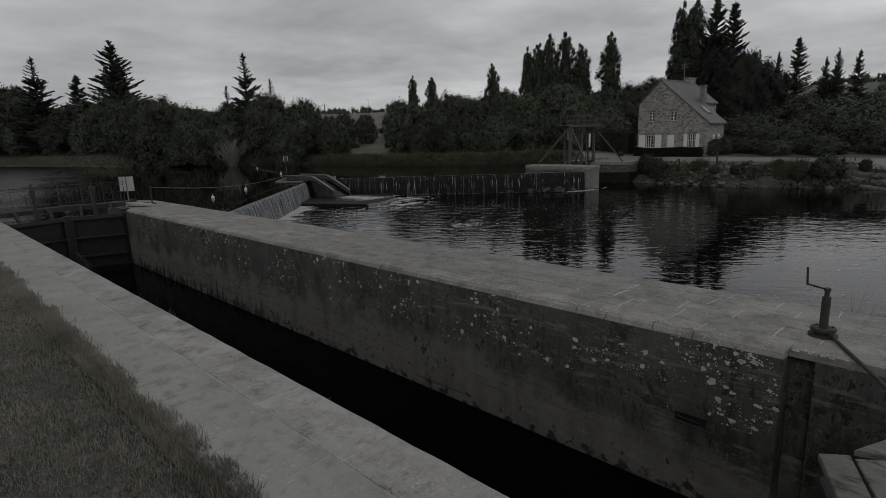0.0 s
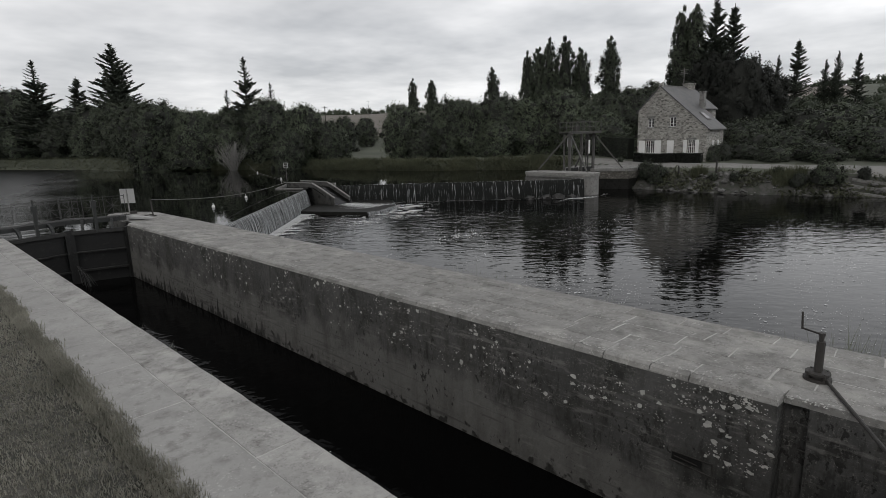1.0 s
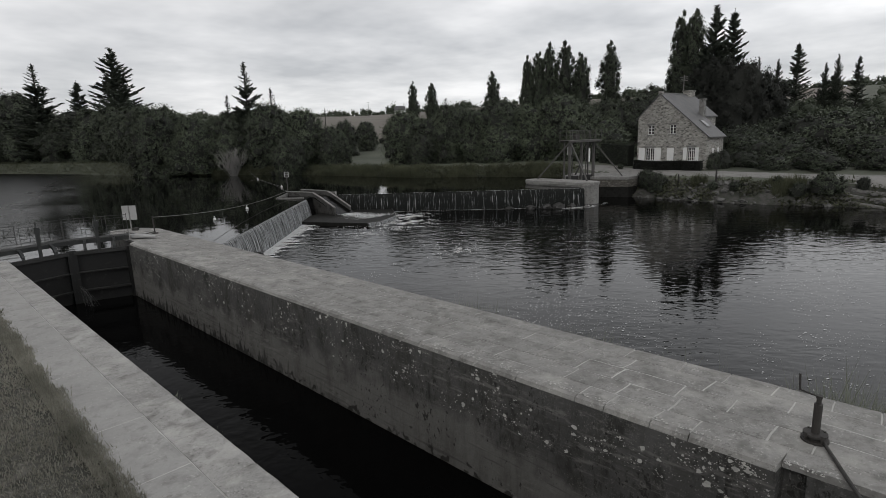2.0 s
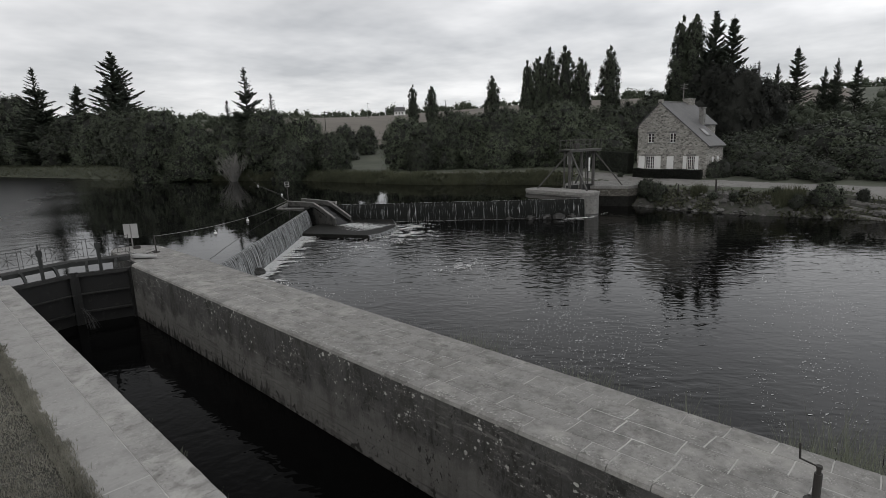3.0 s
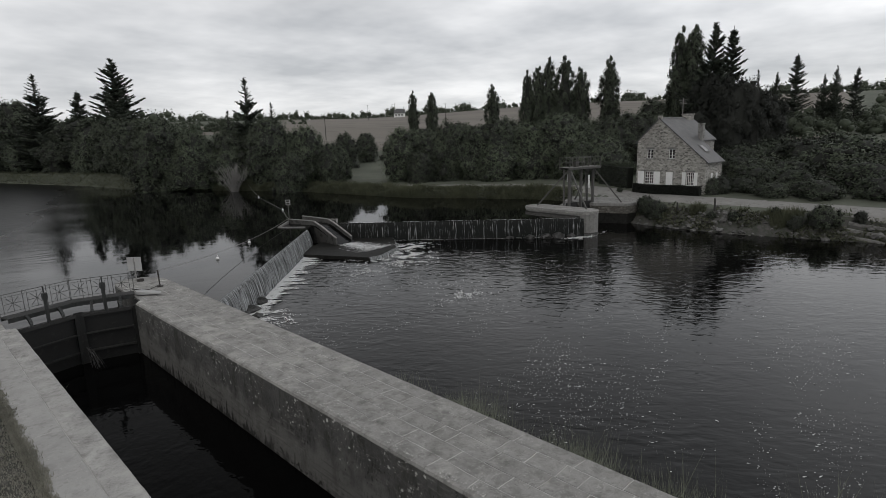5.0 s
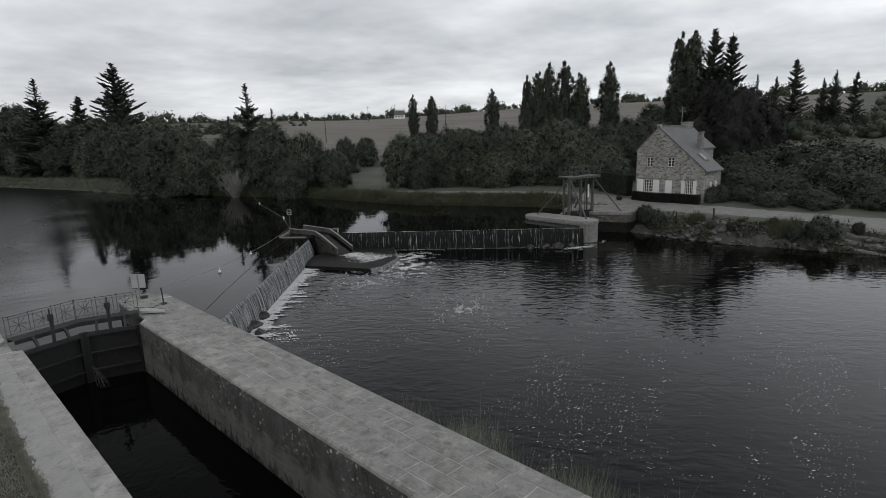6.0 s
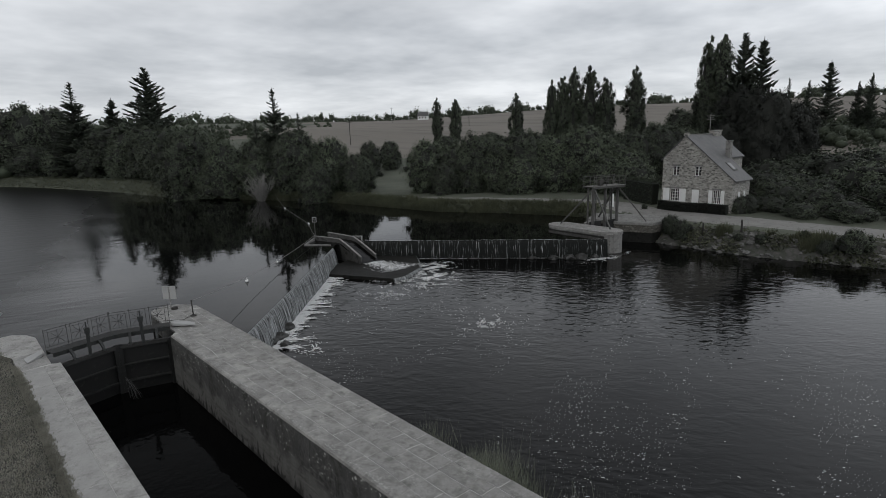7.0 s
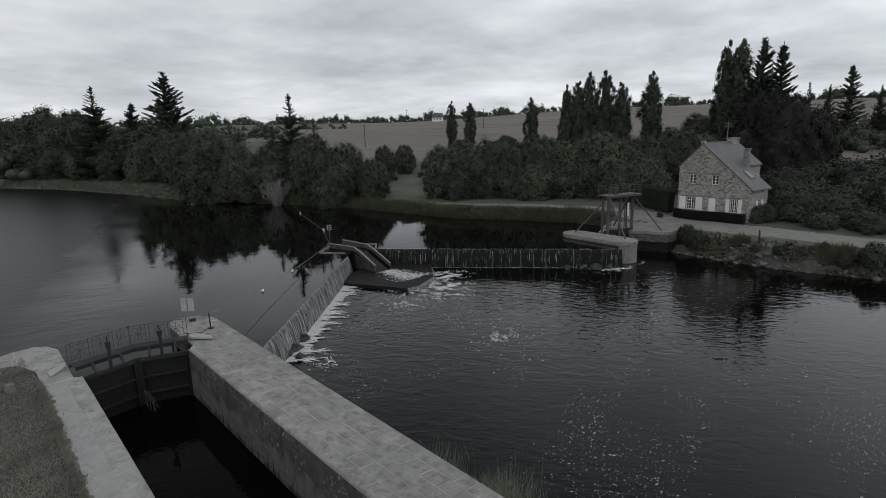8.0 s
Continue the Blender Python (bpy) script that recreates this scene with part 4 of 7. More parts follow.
def weir_body(name, a, b, down, crest, slope, label):
    d = (b - a).normalized()
    u = -down
    pts = []
    for p in (a, b):
        row = [(p + u * 0.7, -4.6), (p + u * 0.7, crest - 0.25), (p + u * 0.15, crest), (p + down * 0.12, crest - 0.03), (p + down * slope, Z_DOWN - 0.1), (p + down * slope, -4.6)]
        pts.append(row)
    bm = bmesh.new()
    rings = [[bm.verts.new((q.x, q.y, z)) for q, z in row] for row in pts]
    for k in range(6):
        bm.faces.new((rings[0][k], rings[0][(k + 1) % 6], rings[1][(k + 1) % 6], rings[1][k]))
    bm.faces.new(rings[0])
    bm.faces.new(rings[1][::-1])
    ob = part(name, bm, M_DKCONC)
    BASE[ob.name] = Matrix()
    return tagged(ob, label, "weir", kind="structure")


DOWN1, DOWN2 = Vector((0.726, -0.688)), Vector((-0.759, -0.651))
w1 = weir_body("weir_long", WEIR_A, WEIR_B, DOWN1, Z_UP - 0.14, 0.28, "dark sloping concrete weir from the lock wall to the chute")
fall_sheet("water_curtain", WEIR_A, WEIR_B, DOWN1 * 0.46, Z_UP + 0.012, Z_DOWN + 0.02, 0.8, "white-threaded water sliding down the weir", w1)
w2 = weir_body("weir_far", BACK_A, BACK_B, DOWN2, Z_UP - 0.06, 0.22, "dark vertical weir between the chute and the sluice pier")
fall_sheet("water_curtain", BACK_A, BACK_B, DOWN2 * 0.42, Z_UP + 0.03, Z_DOWN + 0.02, 0.6, "dark water dropping in thin white threads", w2, mat=M_FALLDARK)


# the chute: two sloping side walls and its floor, on a low apron
ch = thing("fish_pass", (29.5, 43.5, -2.6), "pale concrete chute with two sloping side walls beside the weir", "fish pass")


def slope_wall(pts, w, low):
    """A wall along (x, y, top) points."""
    bm = bmesh.new()
    rings = []
    for i, (x, y, z) in enumerate(pts):
        a, b = pts[max(0, i - 1)], pts[min(len(pts) - 1, i + 1)]
        d = Vector((b[0] - a[0], b[1] - a[1])).normalized()
        s = Vector((d.y, -d.x)) * w / 2
        rings.append([bm.verts.new((x + k * s.x, y + k * s.y, zz)) for k, zz in ((-1, low), (1, low), (1, z), (-1, z))])
    for r0, r1 in zip(rings, rings[1:]):
        for k in range(4):
            bm.faces.new((r0[k], r0[(k + 1) % 4], r1[(k + 1) % 4], r1[k]))
    bm.faces.new(rings[0][::-1])
    bm.faces.new(rings[-1])
    return bm


M_CHUTE = surf("stained_chute_concrete", (0.035, 0.034, 0.03), (0.105, 0.102, 0.093), scale=1.2, rough=0.8, bump=0.5, fine=9, c3=(0.02, 0.02, 0.017), cover=0.52)
for row in (((28.25, 48.2, -0.45), (28.75, 46.0, -0.45), (28.96, 44.7, -0.47), (28.85, 43.2, -0.85), (28.57, 40.6, -1.63)), ((30.35, 49.0, -0.45), (30.5, 46.5, -0.45), (30.58, 44.6, -0.47), (30.52, 43.2, -0.88), (30.38, 40.8, -1.70))):
    sw_ = part("side_wall", slope_wall([(x, y, z - 0.05) for x, y, z in row], 0.15, -3.2), M_CHUTE, ch, "stained side wall falling with the chute")
    bm = bmesh.new()
    for (xa, ya, za), (xb, yb, zb) in zip(row, row[1:]):
        beam(bm, (xa, ya, za - 0.02), (xb, yb, zb - 0.02), 0.19, 0.06)
    part("coping", bm, M_CONC, sw_, "pale worn coping")
part("wing", slope_wall(((30.9, 47.4, -0.74), (32.3, 45.7, -0.74), (31.0, 43.9, -0.74)), 0.14, -1.6), M_CONC, ch, "low pointed wing wall at the water")
part("wing", slope_wall(((28.2, 48.1, -0.62), (26.1, 46.4, -0.80), (27.75, 44.4, -0.82)), 0.14, -1.6), M_CONC, ch, "low pointed wing wall at the water")
bm = bmesh.new()
v = [bm.verts.new(p) for p in ((28.7, 45.2, -0.86), (30.5, 45.2, -0.86), (30.5, 44.2, -0.95), (28.7, 44.2, -0.95), (30.4, 40.3, -2.22), (28.6, 40.3, -2.22))]
bm.faces.new((v[0], v[1], v[2], v[3]))
bm.faces.new((v[3], v[2], v[4], v[5]))
part("running_water", bm, M_DOWNWATER, ch, "thin sheet of water running down the chute")
APRON = [(24.3, 39.9), (26.3, 35.9), (27.1, 34.1), (28.3, 34.0), (31.2, 35.4), (33.2, 38.0), (34.6, 40.2), (32.2, 43.0), (29.5, 43.4), (26.8, 42.2)]
ap = part("apron", prism(APRON, -3.4, -2.30, bevel=0.05), M_DKCONC)
BASE[ap.name] = Matrix()
tagged(ap, "dark wet concrete apron below the chute", "apron", kind="structure")

for (xa, ya), (xb, yb) in zip(APRON[2:6], APRON[3:7]):
    va, vb = Vector((xa, ya)), Vector((xb, yb))
    nrm_ = Vector((vb.y - va.y, va.x - vb.x)).normalized()
    fall_sheet("water_curtain", va + nrm_ * 0.06, vb + nrm_ * 0.06, nrm_ * 0.14, -2.285, Z_DOWN + 0.01, 0.7, "white water spilling over the apron edge", ap, 0.03)

mk = thing("marker_post", (28.3, 48.1, -0.45), "grey marker post with a small square board on the chute wall", "post")
part("pole", bar((28.3, 48.1, -0.45), (28.3, 48.1, 1.35), 0.035, n=8), M_FRAME, mk)
bm = bmesh.new()
for a, b in (((28.16, 48.23, 0.95), (28.16, 48.23, 1.42)), ((28.44, 47.97, 0.95), (28.44, 47.97, 1.42)), ((28.16, 48.23, 0.95), (28.44, 47.97, 0.95)), ((28.16, 48.23, 1.42), (28.44, 47.97, 1.42)), ((28.16, 48.23, 1.18), (28.44, 47.97, 1.18))):
    beam(bm, a, b, 0.05)
part("board", bm, M_GREYPLATE, mk, "open square board")

# ---- sluice pier, abutment and gantry ----
PIER = arc(48.85, 27.1, 1.32, 1.35, 180, 360, 10) + arc(49.35, 32.9, 1.32, 1.35, 0, 180, 10)
pr = part("sluice_pier", prism(PIER, -4.6, -0.75), M_CONC)
BASE[pr.name] = Matrix()
tagged(pr, "weathered concrete sluice pier with rounded ends", "pier", kind="structure")
cx, cy = 49.1, 30.0
part("cap_slab", prism([(cx + (x - cx) * 1.06, cy + (y - cy) * 1.015) for x, y in PIER], -0.75, -0.47, bevel=0.03), M_TOP, pr, "pale worn cap slab")
ABUT = [(54.0, 32.7), (53.9, 28.9), (55.1, 25.6), (56.6, 25.3), (59.5, 26.2), (61, 30), (59, 34.4)]
ab = part("sluice_abutment", prism(ABUT, -1.5, -0.72), M_RUBBLE)
BASE[ab.name] = Matrix()
tagged(ab, "rubble stone abutment with a pale concrete top", "abutment", kind="structure")
# recess shadow painted in: the abutment's lower part is coloured black
part("shadow_foot", prism([(x + 0.02, y) for x, y in ABUT], -4.6, -1.5), M_DKCONC, ab, "lower abutment coloured black for the recess shadow")
part("cap_slab", prism([(x - 0.05 if x < 57 else x, y) for x, y in ABUT], -0.72, -0.42, bevel=0.03), M_CONC, ab, "pale worn cap slab")
part("step", prism([(52.0, 31.9), (52.2, 30.9), (53.9, 31.2), (54.0, 32.6)], -4.6, -0.62, bevel=0.03), M_CONC, ab)

gn = thing("sluice_gantry", (52.4, 29.8, -0.45), "old steel and timber sluice gantry with a railed platform", "gantry")
LEG = {"a": (50.65, 29.95), "b": (52.45, 29.65), "c": (54.25, 29.25)}
GZ = 3.35
for k, (x, y) in LEG.items():
    lowz = -0.47 if k != "b" else -3.2
    part("leg", bar((x, y, lowz), (x, y, GZ), 0.24 if k != "b" else 0.2, 0.24), M_FRAME, gn)
    if k != "b":
        part("leg", bar((x + 0.25, y + 0.8, lowz), (x + 0.25, y + 0.8, GZ), 0.14), M_FRAME, gn)
for a, b in (((50.6, 30.1, GZ - 0.15), (49.4, 33.1, -0.47)), ((50.6, 29.8, GZ - 0.15), (49.25, 27.1, -0.47)), ((54.3, 29.15, GZ - 0.15), (55.65, 26.55, -0.42)), ((54.3, 29.6, GZ - 0.15), (55.6, 32.2, -0.42))):
    part("brace", bar(a, b, 0.13), M_FRAME, gn, "slanting brace")
gx = Vector((3.75, -1.1)).normalized()
gy = Vector((-gx.y, gx.x))
G0 = Vector((50.0, 30.35))


def gp(s, o, z):
    return (G0.x + gx.x * s + gy.x * o, G0.y + gx.y * s + gy.y * o, z)


for o in (-0.35, 1.05):
    part("girder", bar(gp(0.45, o, GZ + 0.03), gp(4.95, o, GZ + 0.03), 0.12, 0.17), M_FRAME, gn)
for k in range(2, 17):
    part("deck_plank", bar(gp(0.0 + k * 0.305, -0.45, GZ + 0.15), gp(0.0 + k * 0.305, 1.15, GZ + 0.15), 0.27, 0.05), M_WOOD, gn)
for o in (-0.42, 1.12):
    rl = part("railing", bar(gp(0.52, o, GZ + 1.15), gp(4.95, o, GZ + 1.15), 0.05), M_FRAME, gn)
    part("mid_rail", bar(gp(0.52, o, GZ + 0.65), gp(4.95, o, GZ + 0.65), 0.04), M_FRAME, rl)
    for k in range(6):
        part("post", bar(gp(0.55 + k * 0.87, o, GZ + 0.15), gp(0.55 + k * 0.87, o, GZ + 1.17), 0.06), M_FRAME, rl)
part("winch", boxes((51.9, 52.5, 29.9, 30.3, GZ + 0.15, GZ + 0.8), bevel=0.04), M_IRON, gn)
part("control_box", boxes((51.0, 51.7, 30.2, 30.5, 2.0, 2.85), bevel=0.03), M_GREYPLATE, gn, "pale box hung between the legs")
part("gauge_board", boxes((53.3, 53.5, 29.2, 29.3, 1.2, 2.6), bevel=0.01), M_WHITE, gn, "narrow white gauge board")
for x0, y0, x1, y1 in ((50.7, 30.35, 52.2, 29.9), (52.5, 29.85, 54.1, 29.35)):
    part("sluice_board", bar((x0, y0, -1.5), (x1, y1, -1.5), 0.12, 2.6), M_GATE, gn, "wet dark sluice board")
    part("lift_bar", bar(((x0 + x1) / 2, (y0 + y1) / 2, -0.3), ((x0 + x1) / 2, (y0 + y1) / 2, GZ), 0.07), M_FRAME, gn)

# ---- the lock-keeper's house ----
HB = (65.6, 25.6, -0.25)
house = thing("house", HB, "stone two-storey house with a slate catslide roof and white shutters", "house", turn=-5.7)
H = BASE[house.name]


def local(bm):
    bm.transform(H)
    return bm


VL, VR, VA, VM, ZE, ZA, ZR = 4.2, -4.25, 1.5, -1.5, 5.95, 8.6, 3.7
DEEP, LEAN = 8.0, 4.1
OPEN = [(1.95, 3.15, 0.95, 2.42), (-0.5, 0.39, 0.05, 2.45), (-2.95, -2.05, 0.92, 2.46), (2.12, 2.92, 4.0, 5.1), (-0.57, 0.2, 4.0, 5.1)]


def roof_line(v):
    return ZE + (VL - v) / (VL - VA) * (ZA - ZE) if v > VA else ZA + (VA - v) / (VA - VR) * (ZR - ZA)


def front_wall():
    bm = bmesh.new()
    cuts = sorted({VL, VR, VA, VM, *[o[0] for o in OPEN], *[o[1] for o in OPEN]})
    for v0, v1 in zip(cuts, cuts[1:]):
        spans, z = [], 0.0
        for o in sorted([o for o in OPEN if o[0] <= v0 + 1e-6 and o[1] >= v1 - 1e-6], key=lambda o: o[2]):
            spans.append((z, o[2]))
            z = o[3]
        for a, b in spans:
            if b - a > 0.01:
                box(bm, 0.0, 0.45, v0, v1, a, b)
        t0, t1 = roof_line(v0), roof_line(v1)
        p = [bm.verts.new(c) for c in ((0, v0, z), (0, v1, z), (0, v1, t1), (0, v0, t0), (0.45, v0, z), (0.45, v1, z), (0.45, v1, t1), (0.45, v0, t0))]
        for f in ((0, 1, 2, 3), (7, 6, 5, 4), (0, 4, 5, 1), (3, 2, 6, 7), (0, 3, 7, 4), (1, 5, 6, 2)):
            bm.faces.new([p[i] for i in f])
    bmesh.ops.remove_doubles(bm, verts=bm.verts[:], dist=1e-4)
    return bm


part("front_wall", local(front_wall()), M_STONE, house, "rubble stone gable wall")
bm = boxes((0.45, DEEP, VL - 0.45, VL, 0, ZE), (0.45, LEAN, VR, VR + 0.4, 0, ZR - 0.05), (0.45, DEEP, VM, VM + 0.4, 0, ZE - 0.1), (DEEP - 0.4, DEEP, VM + 0.4, VL - 0.45, 0, ZE), (LEAN - 0.4, LEAN, VR + 0.4, VM, 0, ZR))
part("side_wall", local(bm), M_STONE, house, "rubble stone side walls")
bm = bmesh.new()
p = [bm.verts.new(c) for c in ((DEEP - 0.3, VM, ZE), (DEEP - 0.3, VL, ZE), (DEEP - 0.3, VA, ZA), (DEEP, VM, ZE), (DEEP, VL, ZE), (DEEP, VA, ZA))]
for f in ((0, 1, 2), (5, 4, 3), (0, 3, 4, 1), (1, 4, 5, 2), (2, 5, 3, 0)):
    bm.faces.new([p[i] for i in f])
part("rear_gable", local(bm), M_STONE, house)


def slab(u0, u1, va, za, vb, zb, th=0.12):
    bm = bmesh.new()
    p = [bm.verts.new(c) for c in ((u0, va, za), (u1, va, za), (u1, vb, zb), (u0, vb, zb), (u0, va, za + th), (u1, va, za + th), (u1, vb, zb + th), (u0, vb, zb + th))]
    for f in ((3, 2, 1, 0), (4, 5, 6, 7), (0, 1, 5, 4), (1, 2, 6, 5), (2, 3, 7, 6), (3, 0, 4, 7)):
        bm.faces.new([p[i] for i in f])
    return local(bm)


kL, kR = (ZA - ZE) / (VL - VA), (ZA - ZR) / (VA - VR)
roof = part("roof", slab(-0.12, DEEP + 0.1, VA, ZA + 0.02, VL + 0.25, ZE - 0.25 * kL + 0.02), M_SLATE, house, "grey slate roof")
part("roof_slope", slab(-0.12, DEEP + 0.1, VM - 0.2, roof_line(VM) - 0.2 * kR + 0.02, VA, ZA + 0.02), M_SLATE, roof)
part("lean_to_slope", slab(-0.12, LEAN + 0.12, VR - 0.3, ZR - 0.3 * kR + 0.02, VM - 0.2, roof_line(VM - 0.2) + 0.02), M_SLATE, roof)
part("ridge_tiles", local(bar((-0.14, VA, ZA + 0.15), (DEEP + 0.1, VA, ZA + 0.15), 0.22, 0.12)), M_CONC, roof)
rw = part("rooflight", slab(1.9, 2.9, -3.35, roof_line(-3.35) + 0.16, -2.3, roof_line(-2.3) + 0.16, 0.06), M_FRAME, roof, "small rooflight")
part("pane", slab(2.0, 2.8, -3.22, roof_line(-3.22) + 0.225, -2.43, roof_line(-2.43) + 0.225, 0.01), M_GLASS, rw)
c1 = part("chimney", local(boxes((DEEP - 1.9, DEEP - 0.2, VA - 0.35, VA + 0.35, ZA - 0.6, ZA + 0.5), (DEEP - 1.98, DEEP - 0.12, VA - 0.43, VA + 0.43, ZA + 0.5, ZA + 0.62))), M_STONE, roof, "broad stone chimney on the ridge")
c2 = part("chimney", local(boxes((LEAN - 0.2, LEAN + 0.35, VM - 0.35, VM + 0.2, ZE - 1.6, ZE + 1.9), (LEAN - 0.26, LEAN + 0.41, VM - 0.41, VM + 0.26, ZE + 1.9, ZE + 2.02))), M_CONC, roof, "slim tall chimney")
part("finial", local(boxes((-0.1, 0.35, VA - 0.2, VA + 0.2, ZA - 0.1, ZA + 0.38))), M_STONE, roof, "small stone finial at the gable top")
bm = local(bar((DEEP - 0.7, VA + 0.9, ZA - 0.9), (DEEP - 0.7, VA + 0.9, ZA + 2.6), 0.05, n=6))
for z, w in ((2.35, 0.5), (2.1, 0.4), (1.9, 0.5)):
    b2 = local(bar((DEEP - 0.7, VA + 0.9 - w, ZA + z), (DEEP - 0.7, VA + 0.9 + w, ZA + z), 0.035, n=5))
    m2 = bpy.data.meshes.new("tmp")
    b2.to_mesh(m2)
    b2.free()
    bm.from_mesh(m2)
    bpy.data.meshes.remove(m2)
part("aerial", bm, M_ROPE, roof, "television aerial on a mast")


def window(v0, v1, z0, z1, panes_v, panes_z, side=False, u=0.0):
    """A white casement window with glazing bars, set back in the wall."""
    def bx(a, b, c, d, e, f):
        return (a, b, c, d, e, f) if not side else (c, d, a, b, e, f)
    back, w = (0.16, 0.06) if not side else (VR + 0.16, 0.06)
    fr = part("window", local(boxes(bx(back, back + 0.08, v0, v0 + w, z0, z1), bx(back, back + 0.08, v1 - w, v1, z0, z1), bx(back, back + 0.08, v0 + w, v1 - w, z0, z0 + w), bx(back, back + 0.08, v0 + w, v1 - w, z1 - w, z1))), M_WHITE, house, "white casement window")
    part("pane", local(boxes(bx(back + 0.05, back + 0.06, v0 + 0.02, v1 - 0.02, z0 + 0.02, z1 - 0.02))), M_GLASS, fr)
    for k in range(1, panes_v):
        v = v0 + (v1 - v0) * k / panes_v
        ww = 0.05 if (panes_v % 2 == 0 and k == panes_v // 2) else 0.025
        part("glazing_bar", local(boxes(bx(back + 0.01, back + 0.045, v - ww, v + ww, z0 + w, z1 - w))), M_WHITE, fr)
    for k in range(1, panes_z):
        z = z0 + (z1 - z0) * k / panes_z
        part("glazing_bar", local(boxes(bx(back + 0.012, back + 0.042, v0 + w, v1 - w, z - 0.02, z + 0.02))), M_WHITE, fr)
    if not side:
        part("sill", local(boxes((-0.08, 0.2, v0 - 0.08, v1 + 0.08, z0 - 0.1, z0 - 0.005), bevel=0.01)), M_CONC, fr)
        part("lintel", local(boxes((-0.02, 0.2, v0 - 0.15, v1 + 0.15, z1 + 0.005, z1 + 0.22), bevel=0.01)), M_CONC, fr)


def shutter(v0, v1, z0, z1, side=False):
    a = boxes((-0.06, -0.02, v0, v1, z0, z1), bevel=0.006) if not side else boxes((v0, v1, VR - 0.06, VR - 0.02, z0, z1), bevel=0.006)
    sh = part("shutter", local(a), M_WHITE, house, "white board shutter")
    for z in (z0 + 0.2, z1 - 0.25):
        part("batten", local(boxes((-0.085, -0.06, v0 + 0.03, v1 - 0.03, z, z + 0.09)) if not side else boxes((v0 + 0.03, v1 - 0.03, VR - 0.085, VR - 0.06, z, z + 0.09))), M_WHITE, sh)


window(1.95, 3.15, 0.95, 2.42, 4, 4)
window(-2.95, -2.05, 0.92, 2.46, 4, 4)
window(2.12, 2.92, 4.0, 5.1, 2, 3)
window(-0.57, 0.2, 4.0, 5.1, 2, 3)
for v0, v1 in ((3.17, 3.98), (1.1, 1.93), (-2.03, -1.6), (-3.4, -2.97)):
    shutter(v0, v1, 0.92, 2.45)
dr = part("door", local(boxes((-0.03, 0.02, -0.46, 0.36, 0.06, 2.42), bevel=0.008)), M_WHITE, house, "closed white boarded door")
for z in (0.35, 1.2, 2.1):
    part("batten", local(boxes((-0.055, -0.03, -0.42, 0.32, z, z + 0.1))), M_WHITE, dr)
for u in (1.75,):
    window(u, u + 0.8, 0.95, 2.3, 2, 3, side=True)
    shutter(u - 0.45, u - 0.02, 0.92, 2.33, side=True)
    shutter(u + 0.82, u + 1.25, 0.92, 2.33, side=True)

# ---- sign, mooring post and buoy lines ----
sg = thing("sign", (9.5, 31.7, top_z(9.5)), "pale square sign seen from behind on a short post", "sign")
part("pole", bar((9.5, 31.7, top_z(9.5)), (9.5, 31.7, 1.2), 0.035, n=8), M_ROPE, sg)
ux, uy = 0.72, -0.69
bm = prism([(9.5 - ux * 0.37, 31.7 - uy * 0.37), (9.5 - ux * 0.37 + 0.02, 31.7 - uy * 0.37 + 0.02), (9.5 + ux * 0.37 + 0.02, 31.7 + uy * 0.37 + 0.02), (9.5 + ux * 0.37, 31.7 + uy * 0.37)][::-1], 0.48, 1.24)
part("board", bm, M_GREYPLATE, sg, "pale metal back of the sign board")
part("stiffener", bar((9.48, 31.68, 0.5), (9.48, 31.68, 1.22), 0.03), M_ROPE, sg)
part("foot_block", prism(arc(9.62, 31.45, 0.18, 0.14, 0, 330, 8), -0.1, 0.06, bevel=0.02), M_IRON, sg)
mp = thing("mooring_post", (9.95, 29.5, top_z(9.95)), "thin dark mooring post on the river wall", "post")
part("pole", bar((9.95, 29.5, -0.12), (9.93, 29.52, 0.78), 0.035, n=8), M_IRON, mp)
part("foot_plate", prism(arc(9.95, 29.5, 0.16, 0.16, 0, 330, 10), -0.11, -0.06), M_IRON, mp)
part("chain", beam(bar((9.93, 29.5, 0.0), (9.2, 28.75, 0.03), 0.02, n=6), (9.2, 28.75, 0.03), (8.4, 28.6, 0.25), 0.02, n=6), M_IRON, mp)


def line(pts, r=0.016):
    bm = bmesh.new()
    for a, b in zip(pts, pts[1:]):
        beam(bm, a, b, r, n=5)
    return bm


def sag(a, b, drop, n=14):
    a, b = Vector(a), Vector(b)
    return [tuple(a.lerp(b, k / n) - Vector((0, 0, drop * 4 * (k / n) * (1 - k / n)))) for k in range(n + 1)]


L1 = sag((9.94, 29.5, 0.74), (28.25, 48.2, -0.42), 0.45, 24)
L2 = sag((28.3, 48.2, -0.42), (33.3, 58.2, -0.82), 0.15) + sag((33.3, 58.2, -0.82), (39.1, 75.3, -0.82), 0.02, 4)[1:] + sag((39.1, 75.3, -0.82), (44.6, 90.0, 0.4), 0.15)[1:]
for pts, lab in ((L1, "grey warning line from the lock wall to the chute"), (L2, "grey warning line from the chute to the far bank")):
    tagged(part("buoy_line", line(pts), M_ROPE), lab, "cable", "buoy lines")
for i, (x, y) in enumerate(((16.3, 37.3), (20.7, 41.4), (33.3, 58.2), (39.1, 75.3))):
    bm = blob(bmesh.new(), (x, y, -0.83), (0.12, 0.12, 0.11), i, 0.03)
    beam(bm, (x, y, -0.7), (x, y, -0.6), 0.03, n=6)
    tagged(part("buoy", bm, M_WHITE, smooth=True), "small white buoy floating on the warning line", "buoy", "buoys")

